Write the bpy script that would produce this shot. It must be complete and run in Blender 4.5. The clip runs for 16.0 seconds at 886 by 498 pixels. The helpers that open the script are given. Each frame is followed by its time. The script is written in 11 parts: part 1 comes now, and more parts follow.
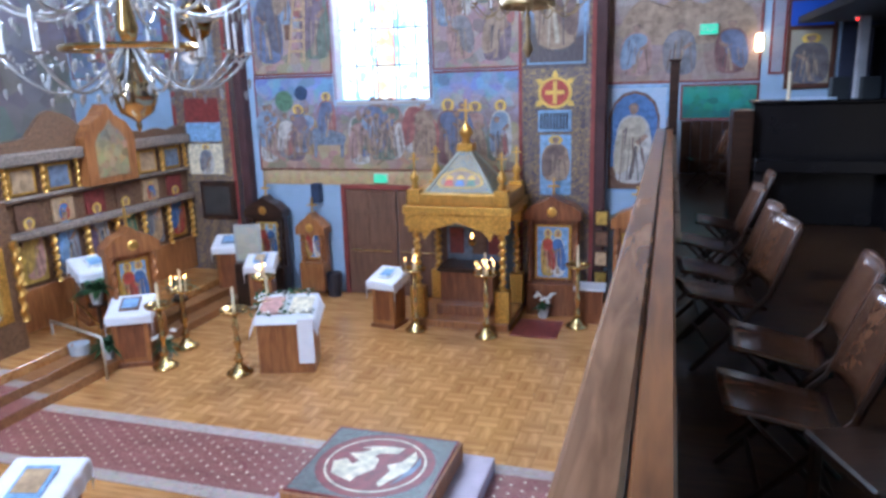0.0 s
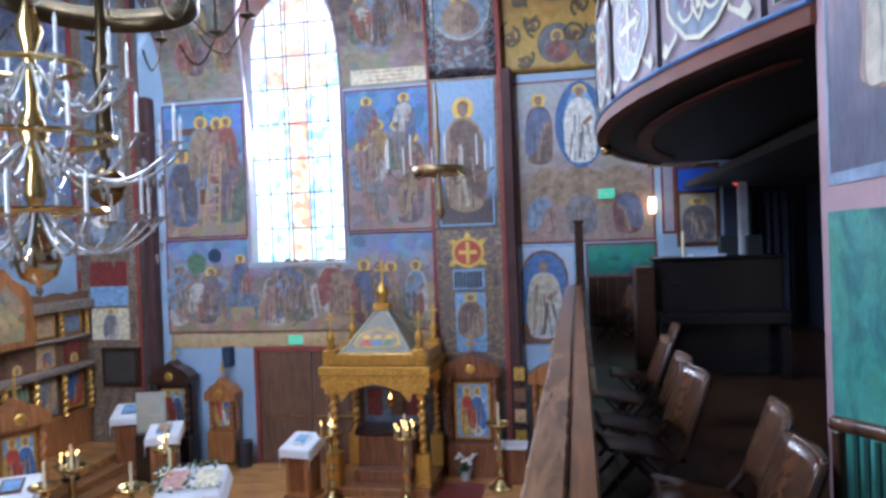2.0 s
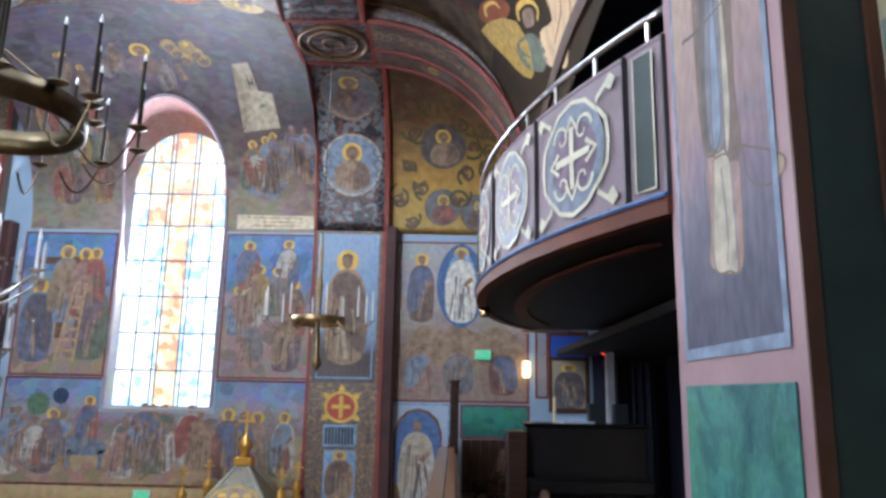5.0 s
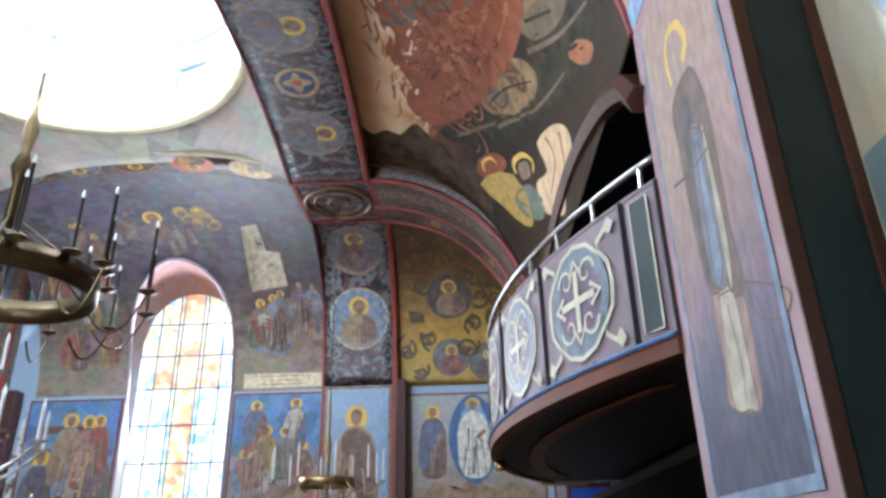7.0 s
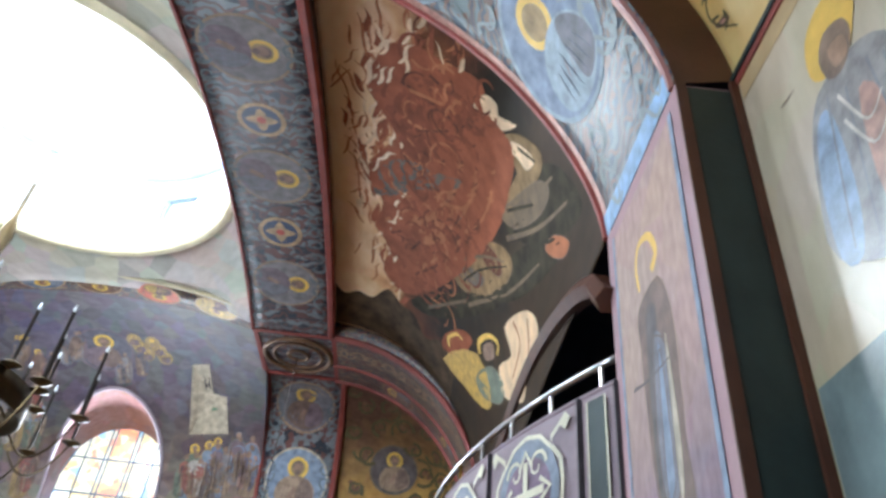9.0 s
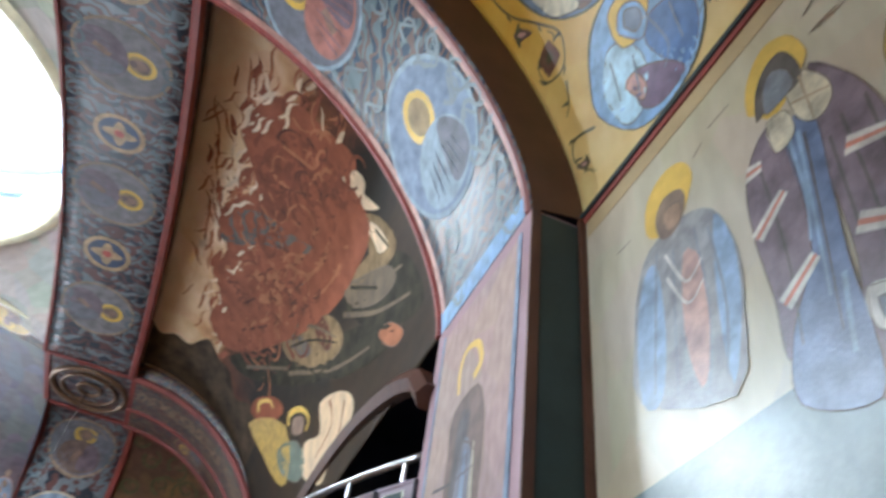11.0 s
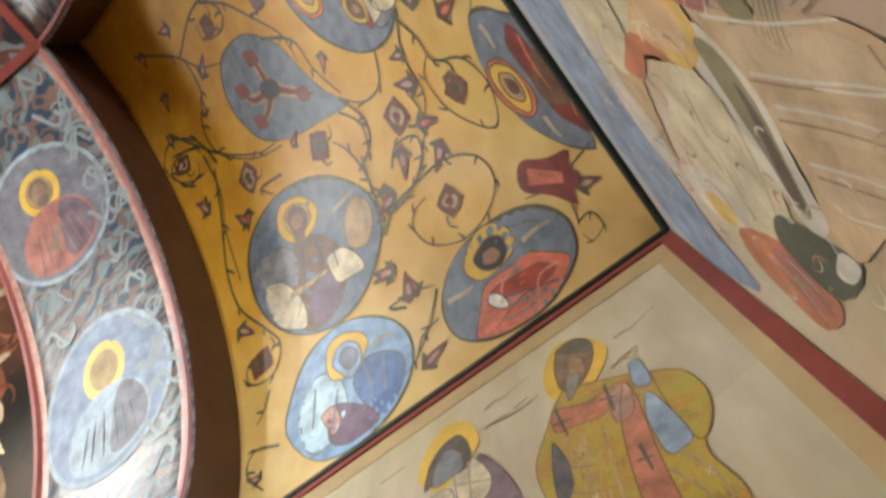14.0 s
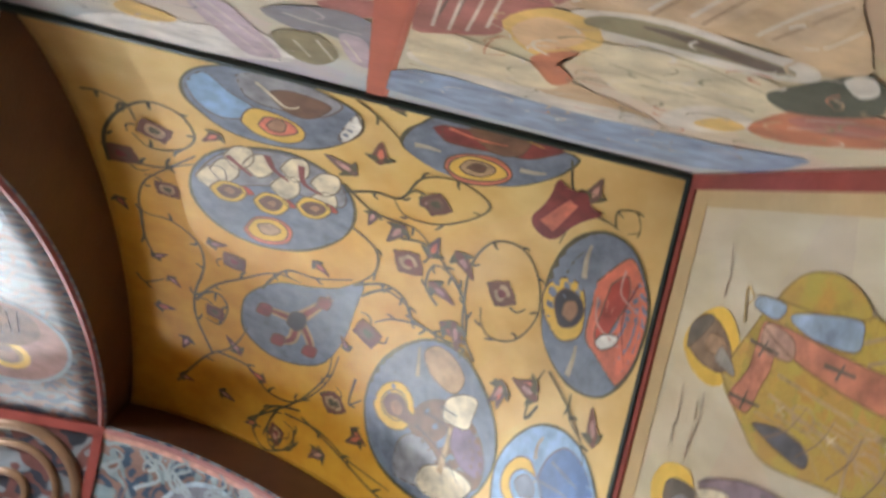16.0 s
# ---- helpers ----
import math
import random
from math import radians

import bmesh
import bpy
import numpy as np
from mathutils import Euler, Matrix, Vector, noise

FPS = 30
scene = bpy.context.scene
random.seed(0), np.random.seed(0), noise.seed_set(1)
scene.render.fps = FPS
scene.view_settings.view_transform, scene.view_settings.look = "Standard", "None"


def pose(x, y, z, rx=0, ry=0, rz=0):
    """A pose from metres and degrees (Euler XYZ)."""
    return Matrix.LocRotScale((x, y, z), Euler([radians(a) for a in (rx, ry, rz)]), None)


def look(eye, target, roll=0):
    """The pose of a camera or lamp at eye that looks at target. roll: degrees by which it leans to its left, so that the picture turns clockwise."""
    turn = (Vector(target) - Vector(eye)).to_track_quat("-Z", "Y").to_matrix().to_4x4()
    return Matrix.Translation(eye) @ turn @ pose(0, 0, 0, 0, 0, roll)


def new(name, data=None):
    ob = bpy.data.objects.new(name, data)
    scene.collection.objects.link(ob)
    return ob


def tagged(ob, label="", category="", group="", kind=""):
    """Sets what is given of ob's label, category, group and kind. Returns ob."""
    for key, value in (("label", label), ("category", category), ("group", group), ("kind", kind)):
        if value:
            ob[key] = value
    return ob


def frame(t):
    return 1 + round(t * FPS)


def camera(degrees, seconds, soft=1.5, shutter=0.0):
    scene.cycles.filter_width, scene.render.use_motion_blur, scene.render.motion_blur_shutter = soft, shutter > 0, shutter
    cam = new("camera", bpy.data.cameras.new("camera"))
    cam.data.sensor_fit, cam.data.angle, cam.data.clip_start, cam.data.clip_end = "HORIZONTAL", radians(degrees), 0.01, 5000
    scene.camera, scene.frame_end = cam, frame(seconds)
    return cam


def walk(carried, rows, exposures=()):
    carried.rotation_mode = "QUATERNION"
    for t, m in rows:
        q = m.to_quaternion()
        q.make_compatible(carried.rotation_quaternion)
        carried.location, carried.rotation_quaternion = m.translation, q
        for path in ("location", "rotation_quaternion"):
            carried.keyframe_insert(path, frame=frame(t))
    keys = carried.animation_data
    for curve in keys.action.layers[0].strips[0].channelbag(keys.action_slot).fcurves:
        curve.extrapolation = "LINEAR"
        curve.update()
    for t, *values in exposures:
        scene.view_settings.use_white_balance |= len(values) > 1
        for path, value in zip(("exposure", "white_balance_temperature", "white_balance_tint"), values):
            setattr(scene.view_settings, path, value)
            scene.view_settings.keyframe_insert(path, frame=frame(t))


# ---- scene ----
EYE = 4.3
cam = camera(63.78, 16.0, soft=3.0, shutter=0.4)
PATH = [
    (0.0, pose(0, 0, EYE, 76.77, 1.62, 17.40)),
    (0.5, pose(0, 0, EYE, 79.44, 2.09, 14.71)),
    (1.0, pose(0, 0, EYE, 82.43, 2.48, 12.32)),
    (1.5, pose(0, 0, EYE, 85.83, 2.47, 12.24)),
    (2.0, pose(0, 0, EYE, 89.27, 2.12, 10.65)),
    (2.5, pose(0, 0, EYE, 92.18, 1.20, 7.90)),
    (3.0, pose(0, 0, EYE, 93.99, 0.24, 3.16)),
    (3.2, pose(0, 0, EYE, 95.02, -0.11, 1.78)),
    (5.3, pose(0, 0, EYE, 102.25, -1.09, 0.74)),
    (5.5, pose(0, 0, EYE, 102.80, -0.50, 0.70)),
    (6.0, pose(0, 0, EYE, 106.47, -0.59, 1.13)),
    (6.5, pose(0, 0, EYE, 111.12, 0.36, 2.19)),
    (7.0, pose(0, 0, EYE, 113.57, 1.26, 2.07)),
    (7.5, pose(0, 0, EYE, 116.40, 0.74, 2.49)),
    (8.0, pose(0, 0, EYE, 119.71, -1.26, 0.66)),
    (8.5, pose(0, 0, EYE, 122.71, -3.08, -0.81)),
    (9.0, pose(0, 0, EYE, 127.51, -4.94, -4.71)),
    (9.2, pose(0, 0, EYE, 128.38, -5.26, -6.21)),
    (11.3, pose(0, 0, EYE, 139.53, -6.16, -28.70)),
    (11.5, pose(0, 0, EYE, 142.15, -5.52, -32.78)),
    (12.0, pose(0, 0, EYE, 143.49, -4.96, -37.71)),
    (12.5, pose(0, 0, EYE, 147.86, -3.23, -43.78)),
    (13.0, pose(0, 0, EYE, 152.18, -2.89, -47.57)),
    (13.5, pose(0, 0, EYE, 157.69, 1.80, -51.86)),
    (14.0, pose(0, 0, EYE, 162.10, 2.72, -52.60)),
    (14.5, pose(0, 0, EYE, 167.19, 3.94, -48.17)),
    (15.0, pose(0, 0, EYE, 171.75, 4.60, -39.00)),
    (15.5, pose(0, 0, EYE, 175.00, 6.17, -29.42)),
    (16.0, pose(0, 0, EYE, 174.82, 6.73, -13.12)),
]

EXPOSURES = [(0.0, 0.4, 5350, 18), (1.5, 0.15, 5450, 18), (3.0, -0.16, 5750, 18), (5.5, -0.2, 6300, 14), (9.0, -0.2, 6300, 11), (11.5, -0.14, 6200, 10), (12.5, 0.08, 6500, 10), (13.5, 0.38, 7300, 12), (14.5, 0.5, 7700, 14), (15.5, 0.55, 7000, 15), (16.0, 0.55, 6900, 15)]
walk(cam, PATH, EXPOSURES)

# ---------- light ----------
world = bpy.data.worlds.new("sky")
scene.world = world
world.use_nodes = True
wn = world.node_tree
bg = wn.nodes["Background"]
sky = wn.nodes.new("ShaderNodeTexSky")
sky.sky_type = 'NISHITA'
sky.sun_disc = False
sky.sun_elevation, sky.sun_rotation = radians(40), radians(150)
wn.links.new(sky.outputs[0], bg.inputs[0])
bg.inputs[1].default_value = 0.15


def sun(elev, az, strength):
    d = bpy.data.lights.new("sun", 'SUN')
    d.energy, d.angle, d.color = strength, radians(0.5), (1, 0.95, 0.86)
    ob = new("sun", d)
    e, a = radians(elev), radians(az)
    way = Vector((math.sin(a) * math.cos(e), math.cos(a) * math.cos(e), math.sin(e)))
    ob.matrix_world = look(way * 60, (0, 0, 0))
    return ob


sun(40, 165, 3.0)


def area(name, m, sx, sy, power, color=(1, 1, 1)):
    d = bpy.data.lights.new(name, 'AREA')
    d.shape, d.size, d.size_y, d.energy, d.color = 'RECTANGLE', sx, sy, power, color
    ob = new(name, d)
    ob.matrix_world = m
    return ob


# ---------- materials ----------
MATS = {}


def mat(name, col, rough=0.6, metal=0.0, var=0.25, scale=3.0, bump=0.1, fine=40.0, spec=0.4):
    """A painted, wooden or metal surface with two scales of variation."""
    if name in MATS:
        return MATS[name]
    m = bpy.data.materials.new(name)
    m.use_nodes = True
    nt = m.node_tree
    b = nt.nodes["Principled BSDF"]
    b.inputs["Roughness"].default_value, b.inputs["Metallic"].default_value = rough, metal
    b.inputs["Specular IOR Level"].default_value = spec
    tc = nt.nodes.new("ShaderNodeTexCoord")
    n1, n2 = nt.nodes.new("ShaderNodeTexNoise"), nt.nodes.new("ShaderNodeTexNoise")
    n1.inputs["Scale"].default_value, n2.inputs["Scale"].default_value = scale, fine
    n1.inputs["Detail"].default_value = 6
    for n in (n1, n2):
        nt.links.new(tc.outputs["Object"], n.inputs["Vector"])
    mix = nt.nodes.new("ShaderNodeMix")
    mix.data_type = 'RGBA'
    lo = [c * (1 - var) for c in col]
    hi = [min(1, c * (1 + var)) for c in col]
    mix.inputs[6].default_value, mix.inputs[7].default_value = (*lo, 1), (*hi, 1)
    add = nt.nodes.new("ShaderNodeMath")
    add.operation = 'MULTIPLY_ADD'
    add.inputs[1].default_value = 0.35
    nt.links.new(n2.outputs[0], add.inputs[0])
    sub = nt.nodes.new("ShaderNodeMath")
    sub.operation = 'MULTIPLY_ADD'
    sub.inputs[1].default_value, sub.inputs[2].default_value = 2.0, -0.7
    nt.links.new(n1.outputs[0], sub.inputs[0])
    nt.links.new(sub.outputs[0], add.inputs[2])
    nt.links.new(add.outputs[0], mix.inputs[0])
    nt.links.new(mix.outputs[2], b.inputs["Base Color"])
    bp = nt.nodes.new("ShaderNodeBump")
    bp.inputs["Strength"].default_value, bp.inputs["Distance"].default_value = bump, 0.01
    nt.links.new(n2.outputs[0], bp.inputs["Height"])
    nt.links.new(bp.outputs[0], b.inputs["Normal"])
    MATS[name] = m
    return m


# ---------- mesh helpers ----------
def part(name, bm, material, parent=None, label="", smooth=False):
    me = bpy.data.meshes.new(name)
    bm.to_mesh(me)
    bm.free()
    if material:
        me.materials.append(material)
    if smooth:
        for p in me.polygons:
            p.use_smooth = True
    ob = new(name, me)
    if parent:
        ob.parent = parent
    if label:
        ob["label"] = label
    return ob


def thing(name, loc=(0, 0, 0), rz=0, label="", category="", group="", kind=""):
    ob = new(name)
    ob.matrix_basis = pose(*loc, 0, 0, rz)
    return tagged(ob, label, category, group, kind)


def box(bm, lo, hi, bev=0.0):
    """An axis-aligned block from corner lo to corner hi, with bevelled edges."""
    c = [(a + b) / 2 for a, b in zip(lo, hi)]
    s = [abs(b - a) for a, b in zip(lo, hi)]
    g = bmesh.ops.create_cube(bm, size=1, matrix=Matrix.Translation(c) @ Matrix.Diagonal((*s, 1)))
    if bev:
        es = list({e for v in g["verts"] for e in v.link_edges})
        bmesh.ops.bevel(bm, geom=es, offset=bev, segments=1, affect='EDGES')
    return bm


def boxes(*spans, bev=0.0):
    bm = bmesh.new()
    for lo, hi in spans:
        box(bm, lo, hi, bev)
    return bm


def lathe(bm, prof, seg=16, at=(0, 0, 0), m=None):
    """A turned solid from (radius, height) pairs."""
    rings = []
    for r, z in prof:
        ring = []
        for i in range(seg):
            a = 2 * math.pi * i / seg
            p = Vector((at[0] + r * math.cos(a), at[1] + r * math.sin(a), at[2] + z))
            ring.append(bm.verts.new(m @ p if m else p))
        rings.append(ring)
    for a, b in zip(rings, rings[1:]):
        for i in range(seg):
            bm.faces.new((a[i], a[(i + 1) % seg], b[(i + 1) % seg], b[i]))
    bm.faces.new(rings[0][::-1])
    bm.faces.new(rings[-1])
    return bm


def tube(bm, pts, r, seg=6, closed=False):
    """A round bar along a line of points."""
    pts = [Vector(p) for p in pts]
    rings = []
    for i, p in enumerate(pts):
        a = pts[i - 1] if (i or closed) else p
        b = pts[(i + 1) % len(pts)] if (i < len(pts) - 1 or closed) else p
        d = (b - a).normalized()
        u = d.cross(Vector((0, 0, 1)))
        if u.length < 1e-3:
            u = Vector((1, 0, 0))
        u.normalize()
        v = d.cross(u)
        rr = r(i / max(1, len(pts) - 1)) if callable(r) else r
        rings.append([bm.verts.new(p + rr * (math.cos(2 * math.pi * k / seg) * u + math.sin(2 * math.pi * k / seg) * v)) for k in range(seg)])
    n = len(rings)
    for i in range(n if closed else n - 1):
        a, b = rings[i], rings[(i + 1) % n]
        for k in range(seg):
            bm.faces.new((a[k], a[(k + 1) % seg], b[(k + 1) % seg], b[k]))
    if not closed:
        bm.faces.new(rings[0][::-1])
        bm.faces.new(rings[-1])
    return bm


def sheet(bm, fn, nu, nv, thick=None):
    """A surface fn(u, v) over the unit square, given a thickness along the vector thick."""
    def grid(off):
        return [[bm.verts.new(Vector(fn(i / nu, j / nv)) + off) for j in range(nv + 1)] for i in range(nu + 1)]
    top = grid(Vector((0, 0, 0)))
    for i in range(nu):
        for j in range(nv):
            bm.faces.new((top[i][j], top[i + 1][j], top[i + 1][j + 1], top[i][j + 1]))
    if thick:
        low = grid(Vector(thick))
        for i in range(nu):
            for j in range(nv):
                bm.faces.new((low[i][j], low[i][j + 1], low[i + 1][j + 1], low[i + 1][j]))
        rim = [(i, 0) for i in range(nu)] + [(nu, j) for j in range(nv)] + [(i, nv) for i in range(nu, 0, -1)] + [(0, j) for j in range(nv, 0, -1)]
        for (a, b), (c, d) in zip(rim, rim[1:] + rim[:1]):
            bm.faces.new((top[c][d], top[a][b], low[a][b], low[c][d]))
    return bm


# ---------- palette ----------
def mural(name, cols, z0, z1, patch=0.35, scale=5.0, axis=2, rough=0.55, spec=0.35):
    """Fresco ground: a band of colours up the wall, broken up by brushwork and worn patches."""
    if name in MATS:
        return MATS[name]
    m = bpy.data.materials.new(name)
    m.use_nodes = True
    nt = m.node_tree
    b = nt.nodes["Principled BSDF"]
    b.inputs["Roughness"].default_value = rough
    b.inputs["Specular IOR Level"].default_value = spec
    tc, sep = nt.nodes.new("ShaderNodeTexCoord"), nt.nodes.new("ShaderNodeSeparateXYZ")
    nt.links.new(tc.outputs["Object"], sep.inputs[0])
    n1 = nt.nodes.new("ShaderNodeTexNoise")
    n1.inputs["Scale"].default_value, n1.inputs["Detail"].default_value, n1.inputs["Distortion"].default_value = scale * 0.5, 5, 1.2
    nt.links.new(tc.outputs["Object"], n1.inputs["Vector"])
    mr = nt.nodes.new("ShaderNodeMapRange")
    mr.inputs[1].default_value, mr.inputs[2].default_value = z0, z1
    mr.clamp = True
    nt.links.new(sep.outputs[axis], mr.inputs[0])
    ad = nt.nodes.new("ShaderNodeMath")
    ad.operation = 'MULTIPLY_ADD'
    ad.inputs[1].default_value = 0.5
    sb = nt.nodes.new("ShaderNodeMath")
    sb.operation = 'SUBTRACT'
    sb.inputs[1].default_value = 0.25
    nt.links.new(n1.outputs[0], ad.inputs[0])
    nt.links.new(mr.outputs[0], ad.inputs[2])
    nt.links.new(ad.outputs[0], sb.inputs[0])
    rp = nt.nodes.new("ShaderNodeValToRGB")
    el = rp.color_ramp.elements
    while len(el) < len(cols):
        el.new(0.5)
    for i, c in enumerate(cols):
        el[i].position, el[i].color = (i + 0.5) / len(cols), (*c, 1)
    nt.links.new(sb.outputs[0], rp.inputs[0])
    # brushwork patches
    vo = nt.nodes.new("ShaderNodeTexVoronoi")
    vo.inputs["Scale"].default_value = scale
    n2 = nt.nodes.new("ShaderNodeTexNoise")
    n2.inputs["Scale"].default_value, n2.inputs["Detail"].default_value = scale * 1.6, 6
    dist = nt.nodes.new("ShaderNodeMix")
    dist.data_type = 'RGBA'
    dist.inputs[0].default_value = 0.12
    nt.links.new(tc.outputs["Object"], dist.inputs[6])
    nt.links.new(n2.outputs[1], dist.inputs[7])
    nt.links.new(dist.outputs[2], vo.inputs["Vector"])
    hs = nt.nodes.new("ShaderNodeHueSaturation")
    hs.inputs["Saturation"].default_value, hs.inputs["Value"].default_value = 0.45, 0.7
    nt.links.new(vo.outputs["Color"], hs.inputs["Color"])
    mx = nt.nodes.new("ShaderNodeMix")
    mx.data_type, mx.blend_type = 'RGBA', 'OVERLAY'
    mx.inputs[0].default_value = patch
    nt.links.new(rp.outputs[0], mx.inputs[6])
    nt.links.new(hs.outputs[0], mx.inputs[7])
    n3 = nt.nodes.new("ShaderNodeTexNoise")
    n3.inputs["Scale"].default_value, n3.inputs["Detail"].default_value = scale * 7, 4
    mx2 = nt.nodes.new("ShaderNodeMix")
    mx2.data_type, mx2.blend_type = 'RGBA', 'SOFT_LIGHT'
    mx2.inputs[0].default_value = 0.6
    nt.links.new(mx.outputs[2], mx2.inputs[6])
    nt.links.new(n3.outputs[0], mx2.inputs[7])
    nt.links.new(mx2.outputs[2], b.inputs["Base Color"])
    bp = nt.nodes.new("ShaderNodeBump")
    bp.inputs["Strength"].default_value, bp.inputs["Distance"].default_value = 0.12, 0.01
    nt.links.new(n3.outputs[0], bp.inputs["Height"])
    nt.links.new(bp.outputs[0], b.inputs["Normal"])
    MATS[name] = m
    return m


def scrollwork(name, ground, c1, c2, scale=4.0):
    """Painted foliage scrolls on a dark ground."""
    if name in MATS:
        return MATS[name]
    m = bpy.data.materials.new(name)
    m.use_nodes = True
    nt = m.node_tree
    b = nt.nodes["Principled BSDF"]
    b.inputs["Roughness"].default_value = 0.4
    tc = nt.nodes.new("ShaderNodeTexCoord")
    last = None
    for i, (c, s, lo, hi) in enumerate(((c1, scale, 0.47, 0.56), (c2, scale * 1.7, 0.6, 0.66))):
        w = nt.nodes.new("ShaderNodeTexWave")
        w.wave_type = 'RINGS'
        w.inputs["Scale"].default_value, w.inputs["Distortion"].default_value = s, 9 + 4 * i
        w.inputs["Detail"].default_value, w.inputs["Detail Scale"].default_value = 1.0, 1.3
        nt.links.new(tc.outputs["Object"], w.inputs["Vector"])
        mr = nt.nodes.new("ShaderNodeMapRange")
        mr.inputs[1].default_value, mr.inputs[2].default_value = lo, hi
        nt.links.new(w.outputs["Fac"], mr.inputs[0])
        mx = nt.nodes.new("ShaderNodeMix")
        mx.data_type = 'RGBA'
        mx.inputs[7].default_value = (*c, 1)
        if last:
            nt.links.new(last, mx.inputs[6])
        else:
            mx.inputs[6].default_value = (*ground, 1)
        nt.links.new(mr.outputs[0], mx.inputs[0])
        last = mx.outputs[2]
    n3 = nt.nodes.new("ShaderNodeTexNoise")
    n3.inputs["Scale"].default_value = 9
    n3.inputs["Detail"].default_value = 6
    mx2 = nt.nodes.new("ShaderNodeMix")
    mx2.data_type, mx2.blend_type = 'RGBA', 'SOFT_LIGHT'
    mx2.inputs[0].default_value = 0.7
    nt.links.new(last, mx2.inputs[6])
    nt.links.new(n3.outputs[0], mx2.inputs[7])
    nt.links.new(mx2.outputs[2], b.inputs["Base Color"])
    MATS[name] = m
    return m


def emit(name, col, power):
    if name in MATS:
        return MATS[name]
    m = bpy.data.materials.new(name)
    m.use_nodes = True
    b = m.node_tree.nodes["Principled BSDF"]
    b.inputs["Base Color"].default_value = (*col, 1)
    b.inputs["Emission Color"].default_value = (*col, 1)
    b.inputs["Emission Strength"].default_value = power
    MATS[name] = m
    return m


def wood(name, dark, light, scale=3.0, rough=0.35, axis='X'):
    """Varnished timber with long grain."""
    if name in MATS:
        return MATS[name]
    m = bpy.data.materials.new(name)
    m.use_nodes = True
    nt = m.node_tree
    b = nt.nodes["Principled BSDF"]
    b.inputs["Roughness"].default_value = rough
    tc, mp = nt.nodes.new("ShaderNodeTexCoord"), nt.nodes.new("ShaderNodeMapping")
    mp.inputs["Scale"].default_value = {'X': (0.12, 1, 1), 'Y': (1, 0.12, 1), 'Z': (1, 1, 0.12)}[axis]
    n = nt.nodes.new("ShaderNodeTexNoise")
    n.inputs["Scale"].default_value, n.inputs["Detail"].default_value, n.inputs["Distortion"].default_value = scale * 9, 7, 0.6
    n2 = nt.nodes.new("ShaderNodeTexNoise")
    n2.inputs["Scale"].default_value = 2.0
    info = nt.nodes.new("ShaderNodeObjectInfo")
    rp = nt.nodes.new("ShaderNodeValToRGB")
    rp.color_ramp.elements[0].position, rp.color_ramp.elements[1].position = 0.3, 0.72
    rp.color_ramp.elements[0].color, rp.color_ramp.elements[1].color = (*dark, 1), (*light, 1)
    ad = nt.nodes.new("ShaderNodeMath")
    ad.operation = 'MULTIPLY_ADD'
    ad.inputs[1].default_value = 0.3
    off = nt.nodes.new("ShaderNodeMath")
    off.operation = 'MULTIPLY_ADD'
    off.inputs[1].default_value, off.inputs[2].default_value = 0.16, -0.2
    nt.links.new(tc.outputs["Object"], mp.inputs[0])
    nt.links.new(mp.outputs[0], n.inputs["Vector"])
    nt.links.new(tc.outputs["Object"], n2.inputs["Vector"])
    nt.links.new(info.outputs["Random"], off.inputs[0])
    nt.links.new(n2.outputs[0], ad.inputs[0])
    s2 = nt.nodes.new("ShaderNodeMath")
    nt.links.new(n.outputs[0], s2.inputs[0])
    nt.links.new(off.outputs[0], s2.inputs[1])
    nt.links.new(s2.outputs[0], ad.inputs[2])
    nt.links.new(ad.outputs[0], rp.inputs[0])
    nt.links.new(rp.outputs[0], b.inputs["Base Color"])
    bp = nt.nodes.new("ShaderNodeBump")
    bp.inputs["Strength"].default_value, bp.inputs["Distance"].default_value = 0.15, 0.004
    nt.links.new(n.outputs[0], bp.inputs["Height"])
    nt.links.new(bp.outputs[0], b.inputs["Normal"])
    MATS[name] = m
    return m


P_, Q_ = {}, {}
PAL = dict(red=(0.42, 0.06, 0.035), dred=(0.2, 0.035, 0.03), blue=(0.07, 0.16, 0.36), lblue=(0.22, 0.38, 0.58),
                     white=(0.72, 0.7, 0.64), green=(0.1, 0.2, 0.12), brown=(0.16, 0.08, 0.045), tan=(0.45, 0.3, 0.16),
                     ochre=(0.5, 0.32, 0.06), grey=(0.25, 0.26, 0.28), dark=(0.03, 0.028, 0.035), flesh=(0.36, 0.19, 0.1),
                     pink=(0.5, 0.27, 0.22), purple=(0.16, 0.1, 0.16), navy=(0.025, 0.05, 0.11), coral=(0.62, 0.17, 0.1),
                     line=(0.42, 0.62, 0.75), slate=(0.16, 0.2, 0.26), vine=(0.09, 0.08, 0.032), cream=(0.68, 0.6, 0.42))
for key, col in PAL.items():
    P_[key] = mat("paint_" + key, col, 0.44, 0, 0.42, 11, 0.1, 60, 0.5)
    Q_[key] = mat("faded_" + key, [0.5 * c + 0.5 * g for c, g in zip(col, (0.2, 0.17, 0.165))], 0.6, 0, 0.4, 9, 0.15, 60)
MUTED = [True]


def pc(key):
    """A paint, faded on the old distant murals."""
    return Q_[key] if MUTED[0] and key in Q_ else P_[key]


